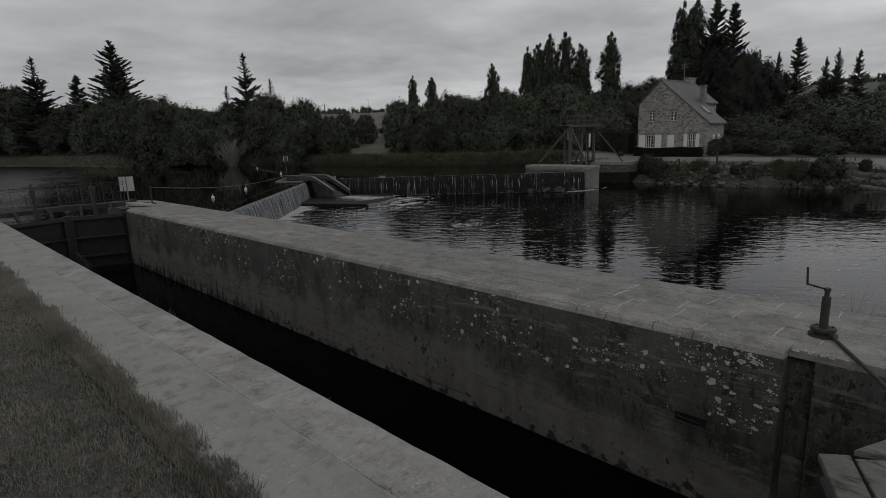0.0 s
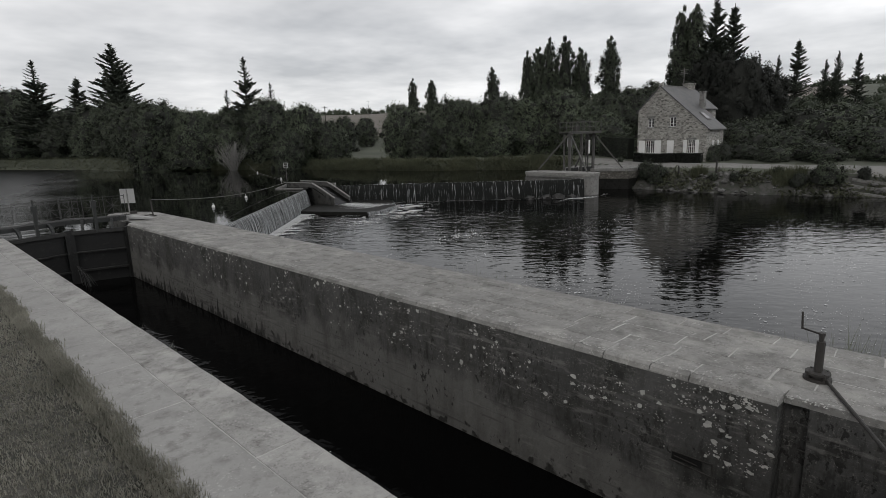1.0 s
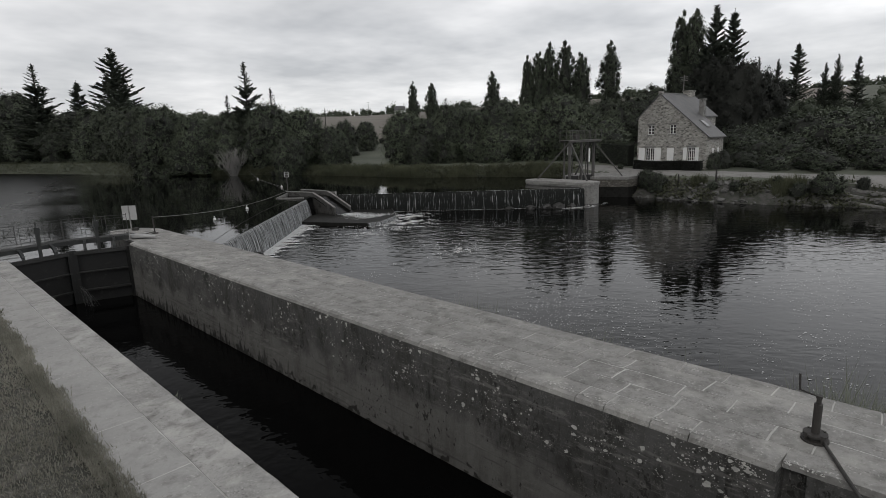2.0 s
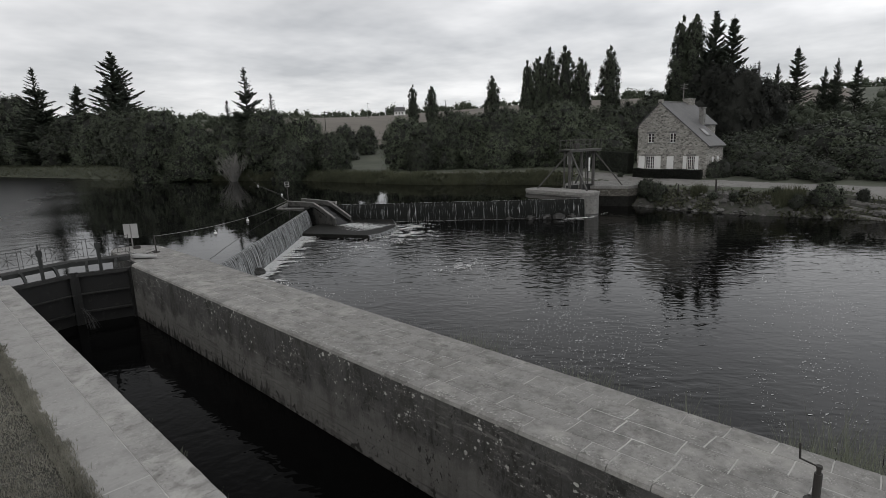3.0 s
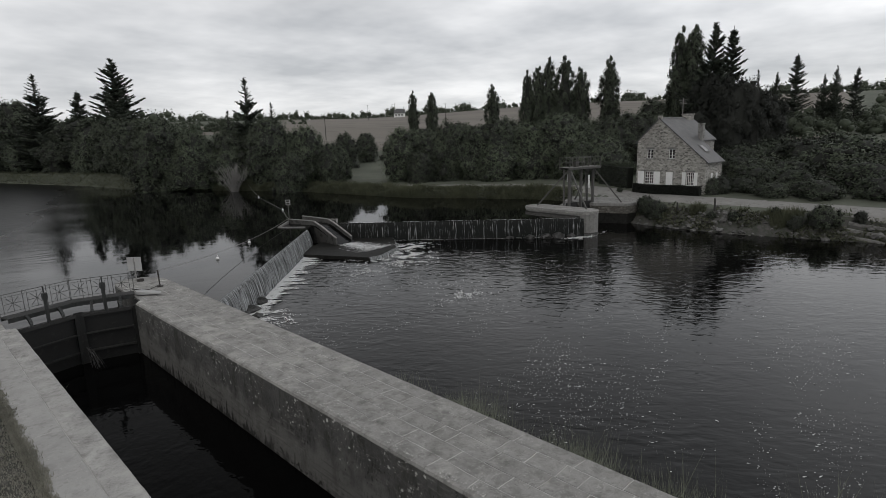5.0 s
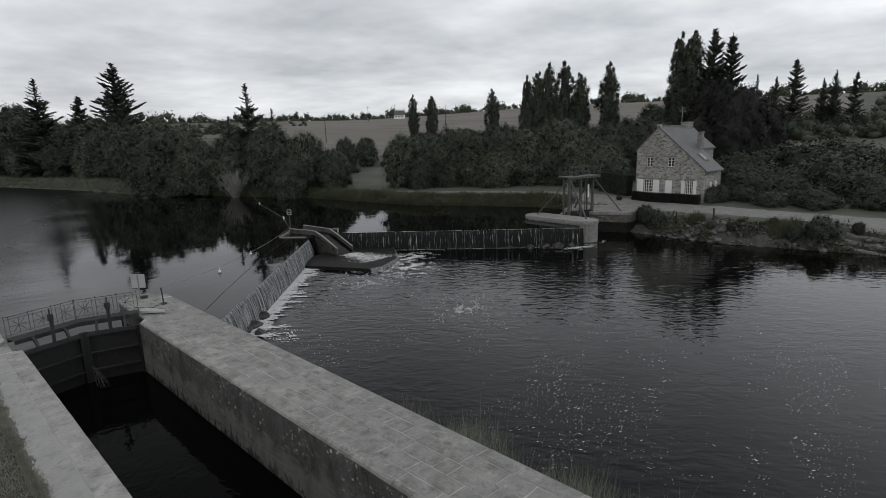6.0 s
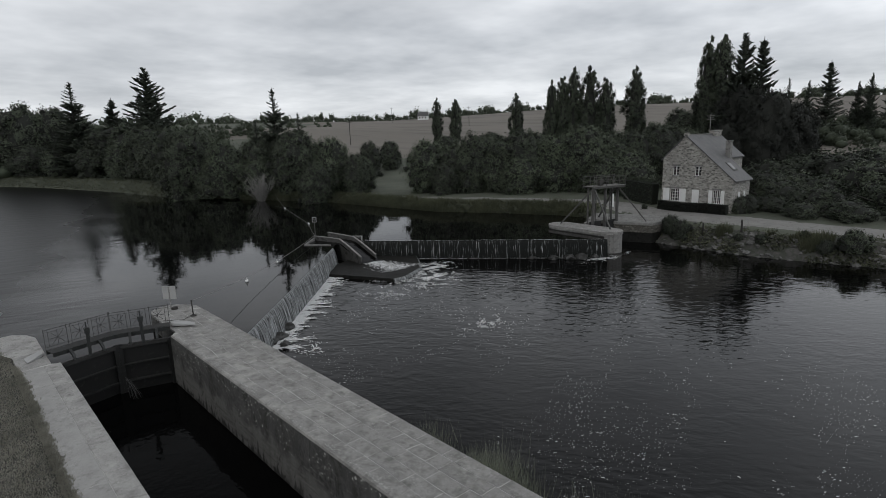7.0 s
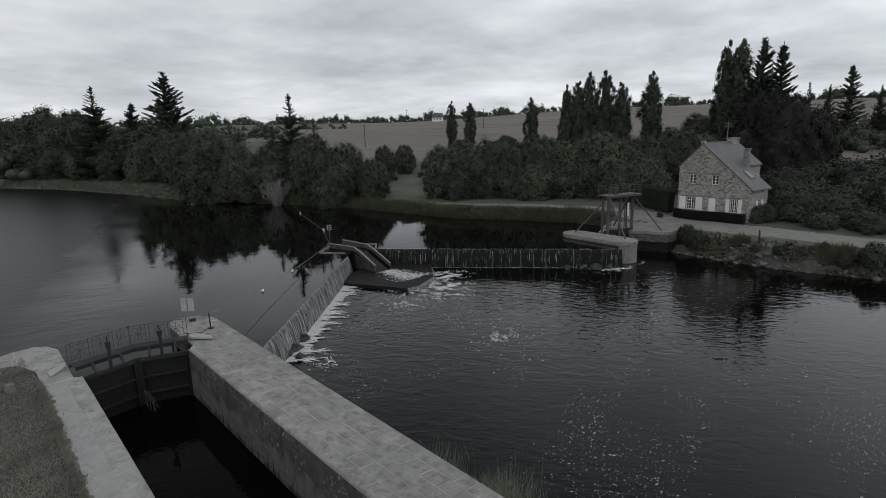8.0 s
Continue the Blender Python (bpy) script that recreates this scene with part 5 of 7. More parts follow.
# ---- trees ----
def tapered(bm, pts, r0, r1, n=6):
    """A limb along points, thinning out."""
    rings = []
    for i, p in enumerate(pts):
        p = Vector(p)
        d = (Vector(pts[min(i + 1, len(pts) - 1)]) - Vector(pts[max(i - 1, 0)])).normalized()
        s = d.cross(Vector((0.3, 1, 0.1))).normalized()
        u = s.cross(d)
        r = r0 + (r1 - r0) * i / (len(pts) - 1)
        rings.append([bm.verts.new(p + (s * math.cos(2 * math.pi * k / n) + u * math.sin(2 * math.pi * k / n)) * r) for k in range(n)])
    for a, b in zip(rings, rings[1:]):
        for k in range(n):
            bm.faces.new((a[k], a[(k + 1) % n], b[(k + 1) % n], b[k]))
    bm.faces.new(rings[0][::-1])
    bm.faces.new(rings[-1])
    return bm


def plant(name, label, category, crown, crown_mat, trunk=None, group=""):
    """A tree at the origin, ready to be copied: trunk with limbs, and a crown of leaves."""
    ob = thing(name, (0, 0, 0), label, category, group)
    if trunk:
        part("trunk", trunk, M_BARK, ob)
    v, q, nrm, heart = crown
    me_ = arrays("crown", v, q, crown_mat, nrm)
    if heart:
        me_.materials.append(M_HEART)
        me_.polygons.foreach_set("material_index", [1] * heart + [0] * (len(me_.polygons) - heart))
    cr_ = new("crown", me_)
    cr_.parent = ob
    return ob


def crown_mass(r, rx, z0, z1, n_tuft, n_leaf, leaf, profile, tuft=0.22, uneven=0.22, tall=0.85, low=0.1, stray=0.10, heart=0.76, lobe=0.7, shell=0.6):
    """A crown about a heart coloured dark for inner shade: many small tufts of leaves over a profile of width by
    height.
    """
    seed = Vector((r.uniform(0, 90), r.uniform(0, 90), 0))
    H_ = z1 - z0

    def reach(a, t):
        d = Vector((math.cos(a), math.sin(a), t * 1.6 * H_ / (2 * rx)))
        return rx * profile(t) * (1 + uneven * 1.6 * noise.noise(d * 1.25 + seed) + uneven * 0.7 * noise.noise(d * 3.1 + seed))
    # the heart, a solid core whose dark colour stands for the crown's inner shade
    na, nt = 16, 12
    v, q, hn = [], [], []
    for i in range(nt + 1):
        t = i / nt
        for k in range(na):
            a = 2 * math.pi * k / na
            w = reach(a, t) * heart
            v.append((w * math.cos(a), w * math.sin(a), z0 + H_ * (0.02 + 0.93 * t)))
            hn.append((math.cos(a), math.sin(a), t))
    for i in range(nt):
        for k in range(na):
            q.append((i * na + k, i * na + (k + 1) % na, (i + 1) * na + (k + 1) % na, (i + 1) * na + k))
    # the tufts
    ts = np.linspace(0, 1, 60)
    cum = np.cumsum([profile(t) + 0.12 for t in ts])
    cs, fs, core, rad = [], [], [], []
    for b in range(n_tuft):
        t = float(np.interp((b + r.uniform()) / n_tuft, cum / cum[-1], ts))
        a = b * 2.39996 + r.uniform(-0.5, 0.5)
        k = r.uniform(0.70, 1.0)
        w = reach(a, t) * k
        rise = -rx * (profile(min(1, t + 0.03)) - profile(max(0, t - 0.03))) / (0.06 * H_)
        out = np.array((math.cos(a), math.sin(a), min(3.0, max(-0.3, rise)) + 0.25))
        out /= np.linalg.norm(out)
        c = np.array((w * math.cos(a), w * math.sin(a), z0 + H_ * t * (0.99 - 0.04 * r.uniform())))
        s_ = tuft * rx * r.uniform(0.6, 1.35) * (0.55 + 0.45 * profile(t))
        p = r.normal(size=(n_leaf, 3))
        p /= np.linalg.norm(p, axis=1)[:, None]
        fs.append(p * lobe * 0.55 + out * 0.8)
        far = np.where(r.uniform(size=n_leaf) < stray, r.uniform(1.0, 1.35, n_leaf), r.uniform(shell, 1.05, n_leaf))
        p *= far[:, None] * s_
        p[:, 2] *= tall * 1.15
        cs.append(c + p)
        core.append(c)
        rad.append((s_ * 0.5, s_ * 0.5, s_ * 0.5 * tall))
    c = np.concatenate(cs)
    c[:, 2] = np.maximum(c[:, 2], low)
    f = np.concatenate(fs)
    f /= np.linalg.norm(f, axis=1)[:, None]
    # tuft cores count as heart and get the same painted shade
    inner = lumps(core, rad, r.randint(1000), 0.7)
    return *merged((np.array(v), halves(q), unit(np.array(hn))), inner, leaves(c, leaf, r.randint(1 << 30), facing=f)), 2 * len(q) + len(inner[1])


def bushy_trunk(r, h, n):
    bm = bmesh.new()
    for k in range(n):
        a = 2 * math.pi * k / n + r.uniform(-0.4, 0.4)
        x, y = math.cos(a), math.sin(a)
        tapered(bm, [(0, 0, -0.3), (0, 0, 0.05), (0.4 * x, 0.4 * y, h * 0.3), (1.2 * x, 1.2 * y, h * 0.6), (1.8 * x, 1.8 * y, h * 0.85)], 0.16, 0.03, 5)
    bmesh.ops.remove_doubles(bm, verts=bm.verts[:], dist=1e-4)
    return bm


def dome(t):
    return 0.90 + 0.28 * t if t < 0.36 else math.sqrt(max(0.0, 1 - ((t - 0.36) / 0.64) ** 2))


def willow(seed, label):
    r = np.random.RandomState(seed)
    return plant("willow", label, "tree", crown_mass(r, 3.6, 0.15, 7.9, 105, 185, 0.135, dome, 0.27, 0.36, shell=0.35, stray=0.25), M_WILLOW, bushy_trunk(r, 6, 6), "willows on the far bank")


def poplar(seed, label):
    r = np.random.RandomState(seed)

    def slim(t):
        return min(1.0, 0.5 + 1.3 * t) * max(0.0, 1 - t ** 4) ** 0.75
    bm = tapered(bmesh.new(), [(0, 0, -0.5), (0.05, 0, 5), (0, 0.1, 10), (0, 0, 14.5)], 0.35, 0.05, 7)
    for k in range(12):
        a, z = r.uniform(0, 6.28), 1.8 + k * 0.8
        tapered(bm, [(0, 0, z), (0.5 * math.cos(a), 0.5 * math.sin(a), z + 1.2), (0.8 * math.cos(a), 0.8 * math.sin(a), z + 2.6)], 0.09, 0.02, 4)
    return plant("poplar", label, "tree", crown_mass(r, 1.75, 1.6, 17.7, 90, 170, 0.15, slim, 0.27, 0.24, 1.5, 1.2, 0.2, 0.5, 0.6, 0.35), M_POPLAR, bm, "poplars in a row")


def broadleaf(seed, label, mat, name="tree", group="", tufts=90, uneven=0.38, leafn=165, leaf=0.18):
    r = np.random.RandomState(seed)
    bm = tapered(bmesh.new(), [(0, 0, -0.5), (0.1, 0, 2), (0, 0.1, 5)], 0.4, 0.2, 7)
    for k in range(7):
        a = k * 0.9 + r.uniform(-0.3, 0.3)
        tapered(bm, [(0, 0, 2.2 + 0.3 * k), (1.1 * math.cos(a), 1.1 * math.sin(a), 4.0 + 0.3 * k), (2.0 * math.cos(a), 2.0 * math.sin(a), 5.5 + 0.3 * k)], 0.16, 0.03, 5)
    return plant(name, label, "tree", crown_mass(r, 3.9, 0.5, 10.8, tufts, leafn, leaf, dome, 0.27, uneven, shell=0.4, stray=0.2), mat, bm, group)


def conifer(seed, label, h=18.0, rad=5.0, mat=None, full=1.0, gap=0.43, bare=0.0):
    """Whorls of branches hung with needle sprays: upswept near the tip, level and drooping lower down; the leader may be bare."""
    r = np.random.RandomState(seed)
    bm = tapered(bmesh.new(), [(0, 0, -0.5), (0.05, 0, h * 0.5), (0, 0, h)], 0.3, 0.03, 7)
    cs, sz, ax, fs = [], [], [], []
    z = 1.2
    while z < h - 0.35:
        t = (z - 1.2) / (h - 1.55)
        L = rad * (1.05 * (1 - t) + 0.045) * r.uniform(0.72, 1.15)
        thin = 0.16 if t > 1 - bare else 1.0
        for k in range(r.randint(7, 10) if thin == 1.0 else 4):
            a, l = r.uniform(0, 6.28), L * r.uniform(0.55, 1.12)
            rise = 0.16 + 0.5 * t ** 1.5 + r.uniform(-0.16, 0.14)
            z = z + r.uniform(-0.16, 0.17)
            tip = (l * math.cos(a), l * math.sin(a), z + l * (rise + 0.06))
            mid = (l * 0.5 * math.cos(a), l * 0.5 * math.sin(a), z + l * 0.5 * rise - 0.03 * l)
            tapered(bm, [(0, 0, z), mid, tip], 0.05, 0.015, 3)
            n = max(3, int(l * 27 * full * thin))
            for i in range(n):
                s = ((i + r.uniform()) / n) ** 0.8
                w = (0.22 * l * (1.0 - s) + 0.09) * (0.6 + 0.4 * s)
                off = r.uniform(-w, w)
                cs.append((l * s * math.cos(a) - off * math.sin(a), l * s * math.sin(a) + off * math.cos(a), z + l * s * (rise + 0.06 * s * s) - 0.06 * l * s * (1 - s) - abs(off) * 0.3 - r.uniform(0, 0.16)))
                ax.append((math.cos(a) - math.sin(a) * np.sign(off) * 0.8, math.sin(a) + math.cos(a) * np.sign(off) * 0.8, rise + 0.05))
                fs.append((0.7 * math.cos(a), 0.7 * math.sin(a), 0.75))
                sz.append(0.16)
        z += gap * (0.55 + 0.75 * (1 - t)) * r.uniform(0.75, 1.25)
    crown = leaves(np.array(cs), np.array(sz), seed, long=3.4, along=np.array(ax), facing=np.array(fs), tumble=0.9)
    return plant("conifer", label, "tree", (*crown, 0), mat or M_CONIF, bm, "conifers")


def set_tree(ob, x, y, top, high, wide=1.0, turn=0.0, base=None):
    """Stands a tree of that modelled height at x, y, reaching up to top."""
    z = ground_z(x, y) - 0.1 if base is None else base
    k = (top - z) / high
    return pose(x, y, z, 0, 0, turn) @ Matrix.Diagonal((k * wide, k * wide, k, 1))


def grove(protos, rows, high):
    """Copies of the models, one a row: x, y, top, width factor."""
    used = set()
    for i, (x, y, top, wide) in enumerate(rows):
        p = protos[i % len(protos)]
        m = set_tree(p, x, y, top, high, wide, (i * 73) % 360)
        if i < len(protos):
            used.add(p.name)
            p.matrix_basis = m
        else:
            k = p.scale.copy()
            p.scale = (1, 1, 1)
            c = copy_thing(p, m)
            p.scale = k


grove([willow(k, "rounded grey-green willow on the river bank") for k in (11, 12, 13, 14)], [
    (60.5, 66.5, 8.6, 0.85), (59.8, 62.0, 5.0, 1.0), (63.2, 62.3, 7.6, 1.0), (65.2, 60.0, 9.4, 0.8), (67.2, 57.0, 8.4, 0.95), (70.0, 54.0, 9.7, 0.9), (72.6, 50.3, 8.6, 1.0), (75.2, 46.8, 10.3, 0.95), (78.7, 44.0, 8.0, 1.1),
    (82.4, 42.0, 9.2, 0.9), (86.9, 39.9, 9.9, 0.95), (91.0, 38.2, 9.4, 1.0), (66.8, 52.0, 5.6, 1.1), (73.5, 42.5, 5.8, 1.1), (69.5, 61.0, 8.8, 1.0), (79.0, 50.0, 9.0, 1.0), (74.5, 56.5, 9.0, 1.0), (84.0, 47.0, 9.0, 1.0),
    (36.5, 106.5, 11.2, 0.9), (40.0, 98.8, 9.2, 0.85), (48.2, 87.5, 10.8, 0.85), (50.5, 79.8, 9.4, 0.7),
    (52.6, 75.9, 6.6, 0.8), (46.7, 78.6, 5.6, 0.8), (38.5, 119, 10.5, 0.85), (45.5, 96, 9.2, 0.8), (41.0, 110, 10.0, 0.9), (56.5, 80.0, 6.2, 0.8), (38.2, 103.0, 5.5, 1.2), (37.5, 112.0, 5.5, 1.2), (77.0, 40.0, 6.2, 1.1), (43.5, 93.0, 6.0, 1.0)], 7.75)
grove([poplar(k, "tall slim dark green poplar tree") for k in (21, 22, 23)], [
    (111.1, 118.5, 20.3, 1.0), (115.0, 114.8, 20.2, 1.1), (96.5, 77.1, 18.0, 1.0), (92.1, 64.7, 19.4, 0.8), (93.4, 63.1, 20.4, 0.9), (94.6, 61.4, 21.6, 0.95), (95.9, 58.6, 21.6, 1.15), (97.5, 56.0, 19.8, 1.0),
    (100.1, 51.4, 21.0, 1.05), (109.5, 42.0, 25.9, 0.85), (110.2, 39.97, 26.6, 0.95), (112.4, 44.0, 17.0, 0.9), (113.0, 40.6, 18.0, 1.1)], 17.5)
grove([conifer(31, "dark spiky conifer with a bare leader", rad=4.6, bare=0.24), conifer(32, "dark spiky conifer with drooping branches", rad=6.2), conifer(33, "dark narrow conifer with open branches", rad=4.4, gap=0.62)], [
    (30.6, 169.8, 25.6, 1.35), (43.1, 150.4, 27.3, 1.35), (38.2, 163.7, 21.4, 1.3), (48.3, 94.7, 18.6, 1.05), (105.2, 34.5, 24.6, 0.9), (106.0, 31.9, 24.1, 1.05), (145.8, 38.1, 20.2, 0.65), (146.8, 34.4, 19.0, 0.6),
    (173.0, 36.2, 25.7, 1.1), (45.5, 96.5, 13.0, 0.9), (178.6, 28.2, 21.8, 0.6), (183.2, 24.3, 21.9, 0.85), (53.0, 94.5, 14.4, 0.9), (178.2, 30.7, 20.0, 0.6)], 18.0)
grove([broadleaf(41, "dark green broadleaf tree on the bank", M_BROAD), broadleaf(42, "dark green broadleaf tree on the bank", M_BROAD), broadleaf(43, "dark green broadleaf tree on the bank", M_BROAD)], [
    (22.7, 198, 20.8, 0.95), (30.0, 196, 20.4, 0.95), (16.9, 201.3, 8.8, 1.3), (22.4, 187.0, 9.8, 1.3), (27.2, 174.6, 10.0, 1.25), (31.4, 161.3, 9.0, 1.25), (35.4, 148.1, 9.7, 1.15), (38.7, 140.2, 10.5, 1.0), (37.0, 148, 13.0, 1.1), (39.0, 135.0, 11.4, 1.0), (39.5, 142, 13.5, 1.1), (37.0, 161, 14.0, 1.2), (14.5, 225, 19.0, 1.1), (22, 228, 19.5, 1.2),
    (39.0, 126, 12.0, 1.1), (71.1, 97.1, 8.3, 0.9), (80.5, 102.0, 8.4, 1.0), (115.8, 48.9, 13.0, 1.1), (103, 72, 9.6, 1.5), (112, 66, 9.8, 1.5), (90, 72, 9.0, 1.4), (122, 58, 10.6, 1.5), (106, 84, 9.2, 1.4), (50, 105, 10, 1.1),
    (43, 122, 12, 1.1), (55, 118, 9, 1.2), (62, 104, 8, 1.1), (20.0, 204, 10.5, 1.3), (34.0, 184, 12, 1.3), (30, 183, 9.8, 1.2), (45, 140, 13, 1.2), (105, 108, 9.4, 1.5), (120, 105, 10, 1.4), (42.0, 138, 12, 1.1), (39, 154, 11, 1.2), (14.4, 208, 9.6, 1.3), (12.6, 214, 10.4, 1.3), (17.4, 212, 11.0, 1.3)], 10.4)
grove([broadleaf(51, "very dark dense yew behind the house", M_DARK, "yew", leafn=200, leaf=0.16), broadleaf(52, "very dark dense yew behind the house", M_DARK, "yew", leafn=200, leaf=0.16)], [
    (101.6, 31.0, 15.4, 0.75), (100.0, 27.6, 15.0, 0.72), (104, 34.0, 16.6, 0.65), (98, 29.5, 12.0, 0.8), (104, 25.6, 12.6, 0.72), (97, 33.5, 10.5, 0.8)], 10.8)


def shrub(seed, label, mat):
    r = np.random.RandomState(seed)
    return plant("shrub", label, "bush", crown_mass(r, 1.35, 0.05, 2.2, 56, 115, 0.074, dome, 0.28, 0.40, 1.0, 0.03, shell=0.4, stray=0.22), mat, bushy_trunk(r, 1.6, 4), "shrubs along the road")


grove([shrub(61, "rounded green shrub beside the road", M_HEDGE), shrub(62, "rounded green shrub beside the road", M_HEDGE), shrub(63, "rounded green shrub beside the road", M_BROAD)], [
    (74.0, 39.5, 4.4, 1.1), (77.7, 21.7, 3.6, 1.3), (80.4, 19.4, 3.5, 1.3), (84.3, 15.8, 5.4, 1.2), (68.5, 18.4, 1.6, 1.6), (66.2, 14.9, 1.3, 1.7), (66.8, 11.0, 1.7, 1.7), (70.8, 17.4, 2.6, 1.3), (74.5, 19.6, 3.0, 1.3), (72.0, 14.6, 2.4, 1.5), (76.5, 15.5, 3.2, 1.4),
    (81.0, 12.0, 4.6, 1.3), (89.0, 17.5, 5.5, 1.3), (87.5, 11.5, 5.6, 1.3), (93.0, 14.0, 6.0, 1.3), (68.8, 6.0, 2.0, 1.6), (74.0, 8.0, 3.2, 1.5), (80.0, 6.5, 4.2, 1.4), (95.0, 21.5, 5.0, 1.4), (88.0, 24.0, 4.4, 1.4),
    (72.0, 36.5, 4.6, 1.0), (56.7, 24.3, 0.3, 0.8), (56.2, 23.1, 0.0, 0.8), (57.3, 8.7, 0.25, 1.0), (56.6, 10.6, -0.7, 0.9), (56.3, 15.6, -0.7, 1.0), (56.3, 17.6, -0.8, 0.9), (57.6, 12.4, -0.2, 0.8), (58.2, 6.2, -0.2, 0.7), (66.2, 20.9, 1.5, 0.9), (67.0, 20.4, 1.7, 1.0), (63.5, 30.7, 0.4, 0.7)], 2.2)


def clipped_hedge(pts, w, h, label, mat=M_HEDGE, seed=1, dense=700):
    r = np.random.RandomState(seed)
    ob = thing("hedge", (*pts[0], ground_z(*pts[0])), label, "hedge")
    cs = []
    for (x0, y0), (x1, y1) in zip(pts, pts[1:]):
        L = math.hypot(x1 - x0, y1 - y0)
        dx, dy = (x1 - x0) / L, (y1 - y0) / L
        for _ in range(int(L * dense)):
            s, o, z = r.uniform(0, L), r.uniform(-w / 2, w / 2), r.uniform(0, h)
            if r.uniform() < 0.75:
                if r.uniform() < 0.4:
                    z = h * r.uniform(0.94, 1.03)
                else:
                    o = w / 2 * (1 if r.uniform() < 0.5 else -1) * r.uniform(0.9, 1.05)
            x, y = x0 + dx * s - dy * o, y0 + dy * s + dx * o
            cs.append((x, y, ground_z(x, y) + z))
    v, q, nrm = leaves(np.array(cs) - np.array(ob.matrix_basis.translation), 0.11, seed)
    c = new("foliage", arrays("foliage", v, q, mat, nrm))
    c.parent = ob
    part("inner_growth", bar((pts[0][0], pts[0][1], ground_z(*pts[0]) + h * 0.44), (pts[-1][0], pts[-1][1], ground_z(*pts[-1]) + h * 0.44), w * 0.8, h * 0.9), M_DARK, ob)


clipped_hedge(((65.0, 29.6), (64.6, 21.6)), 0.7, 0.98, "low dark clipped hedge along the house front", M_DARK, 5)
clipped_hedge(((66.9, 31.0), (68.3, 35.6)), 1.3, 2.9, "tall clipped green hedge beside the house", M_HEDGE, 6)

# the bare tree at the water's edge
dead = thing("bare_tree", (41.7, 88.6, ground_z(41.7, 88.6)), "bleached leafless shrubby tree at the water's edge", "tree")
bm = bmesh.new()
r_ = random.Random(4)
for k in range(60):
    a, lean = r_.uniform(0, 6.28), r_.uniform(0.2, 2.4)
    z0, h = ground_z(41.7, 88.6), r_.uniform(3.0, 6.4)
    p = [(41.7, 88.6, z0 - 0.1)]
    for s in (0.35, 0.7, 1.0):
        p.append((41.7 + lean * s ** 1.4 * math.cos(a) * 1.4, 88.6 + lean * s ** 1.4 * math.sin(a) * 1.4, z0 + h * s))
    tapered(bm, p, 0.045, 0.012, 4)
    for _ in range(6):
        s = r_.uniform(0.35, 0.9)
        b = Vector(p[1]).lerp(Vector(p[3]), s)
        tapered(bm, [b, b + Vector((r_.uniform(-0.7, 0.7), r_.uniform(-0.7, 0.7), r_.uniform(0.5, 1.3)))], 0.03, 0.01, 3)
part("crown", bm, M_DEADWOOD, dead)


def stuff(name, v, q, mat, label, category, normals=None):
    return tagged(new(name, arrays(name, v, q, mat, normals)), label, category, kind="stuff")


# far woods and hedgerows on the hill
def far_woods():
    r = np.random.RandomState(71)
    cs, sz, fs, core, rad = [], [], [], [], []
    for az in np.arange(-6, 100, 0.28):
        for R, h, jit, p in ((452, 6, 12, 0.9), (490, 9.5, 20, 0.97), (340, 4, 6, 0.5 if az < 33 else 0.0), (250, 6, 12, 0.75 if az < 27 else 0.0), (205, 7, 12, 0.9 if az < 22 or az > 72 else 0.0), (172, 6, 10, 0.85 if az > 66 else 0.0), (300, 9, 20, 0.85 if az < 18 or az > 84 else 0.0)):
            if r.uniform() > p:
                continue
            rr = R + r.uniform(-jit, jit)
            a = radians(az + r.uniform(-0.12, 0.12))
            x, y = rr * math.sin(a), rr * math.cos(a)
            hh = h * r.uniform(0.5, 1.1) * max(0.45, 1 + 0.8 * noise.noise(Vector((az * 0.55, R, 0))))
            base = np.array((x, y, ground_z(x, y) - (1.4 if R > 400 else 0.4)))
            m, n = (3, 22) if R > 260 else (3, 100)
            for k in range(m):
                f = (1.0, 0.8, r.uniform(0.45, 0.75), r.uniform(0.45, 0.75))[k]
                half = hh * f * np.array((0.34, 0.34, 0.36) if k != 1 else (0.62, 0.62, 0.42))
                c = base + np.array((r.normal() * hh * 0.22, r.normal() * hh * 0.22, hh * (0.58, 0.22, r.uniform(0.3, 0.75), r.uniform(0.3, 0.75))[k]))
                core.append(c)
                rad.append(half * 0.6)
                p3 = unit(r.normal(size=(n, 3)) + np.array((0, 0, 0.35)))
                fs.append(p3)
                cs.append(p3 * r.uniform(0.7, 1.15, n)[:, None] * half + c)
                sz += [hh * (0.085 if R > 260 else 0.05)] * n
    v, q, nrm = merged(lumps(core, rad, 9, 0.35), leaves(np.concatenate(cs), np.array(sz), 72, facing=np.concatenate(fs)))
    stuff("far_woods", v, q, M_POPLAR, "dark belt of distant trees along the hill", "woods", nrm)


far_woods()


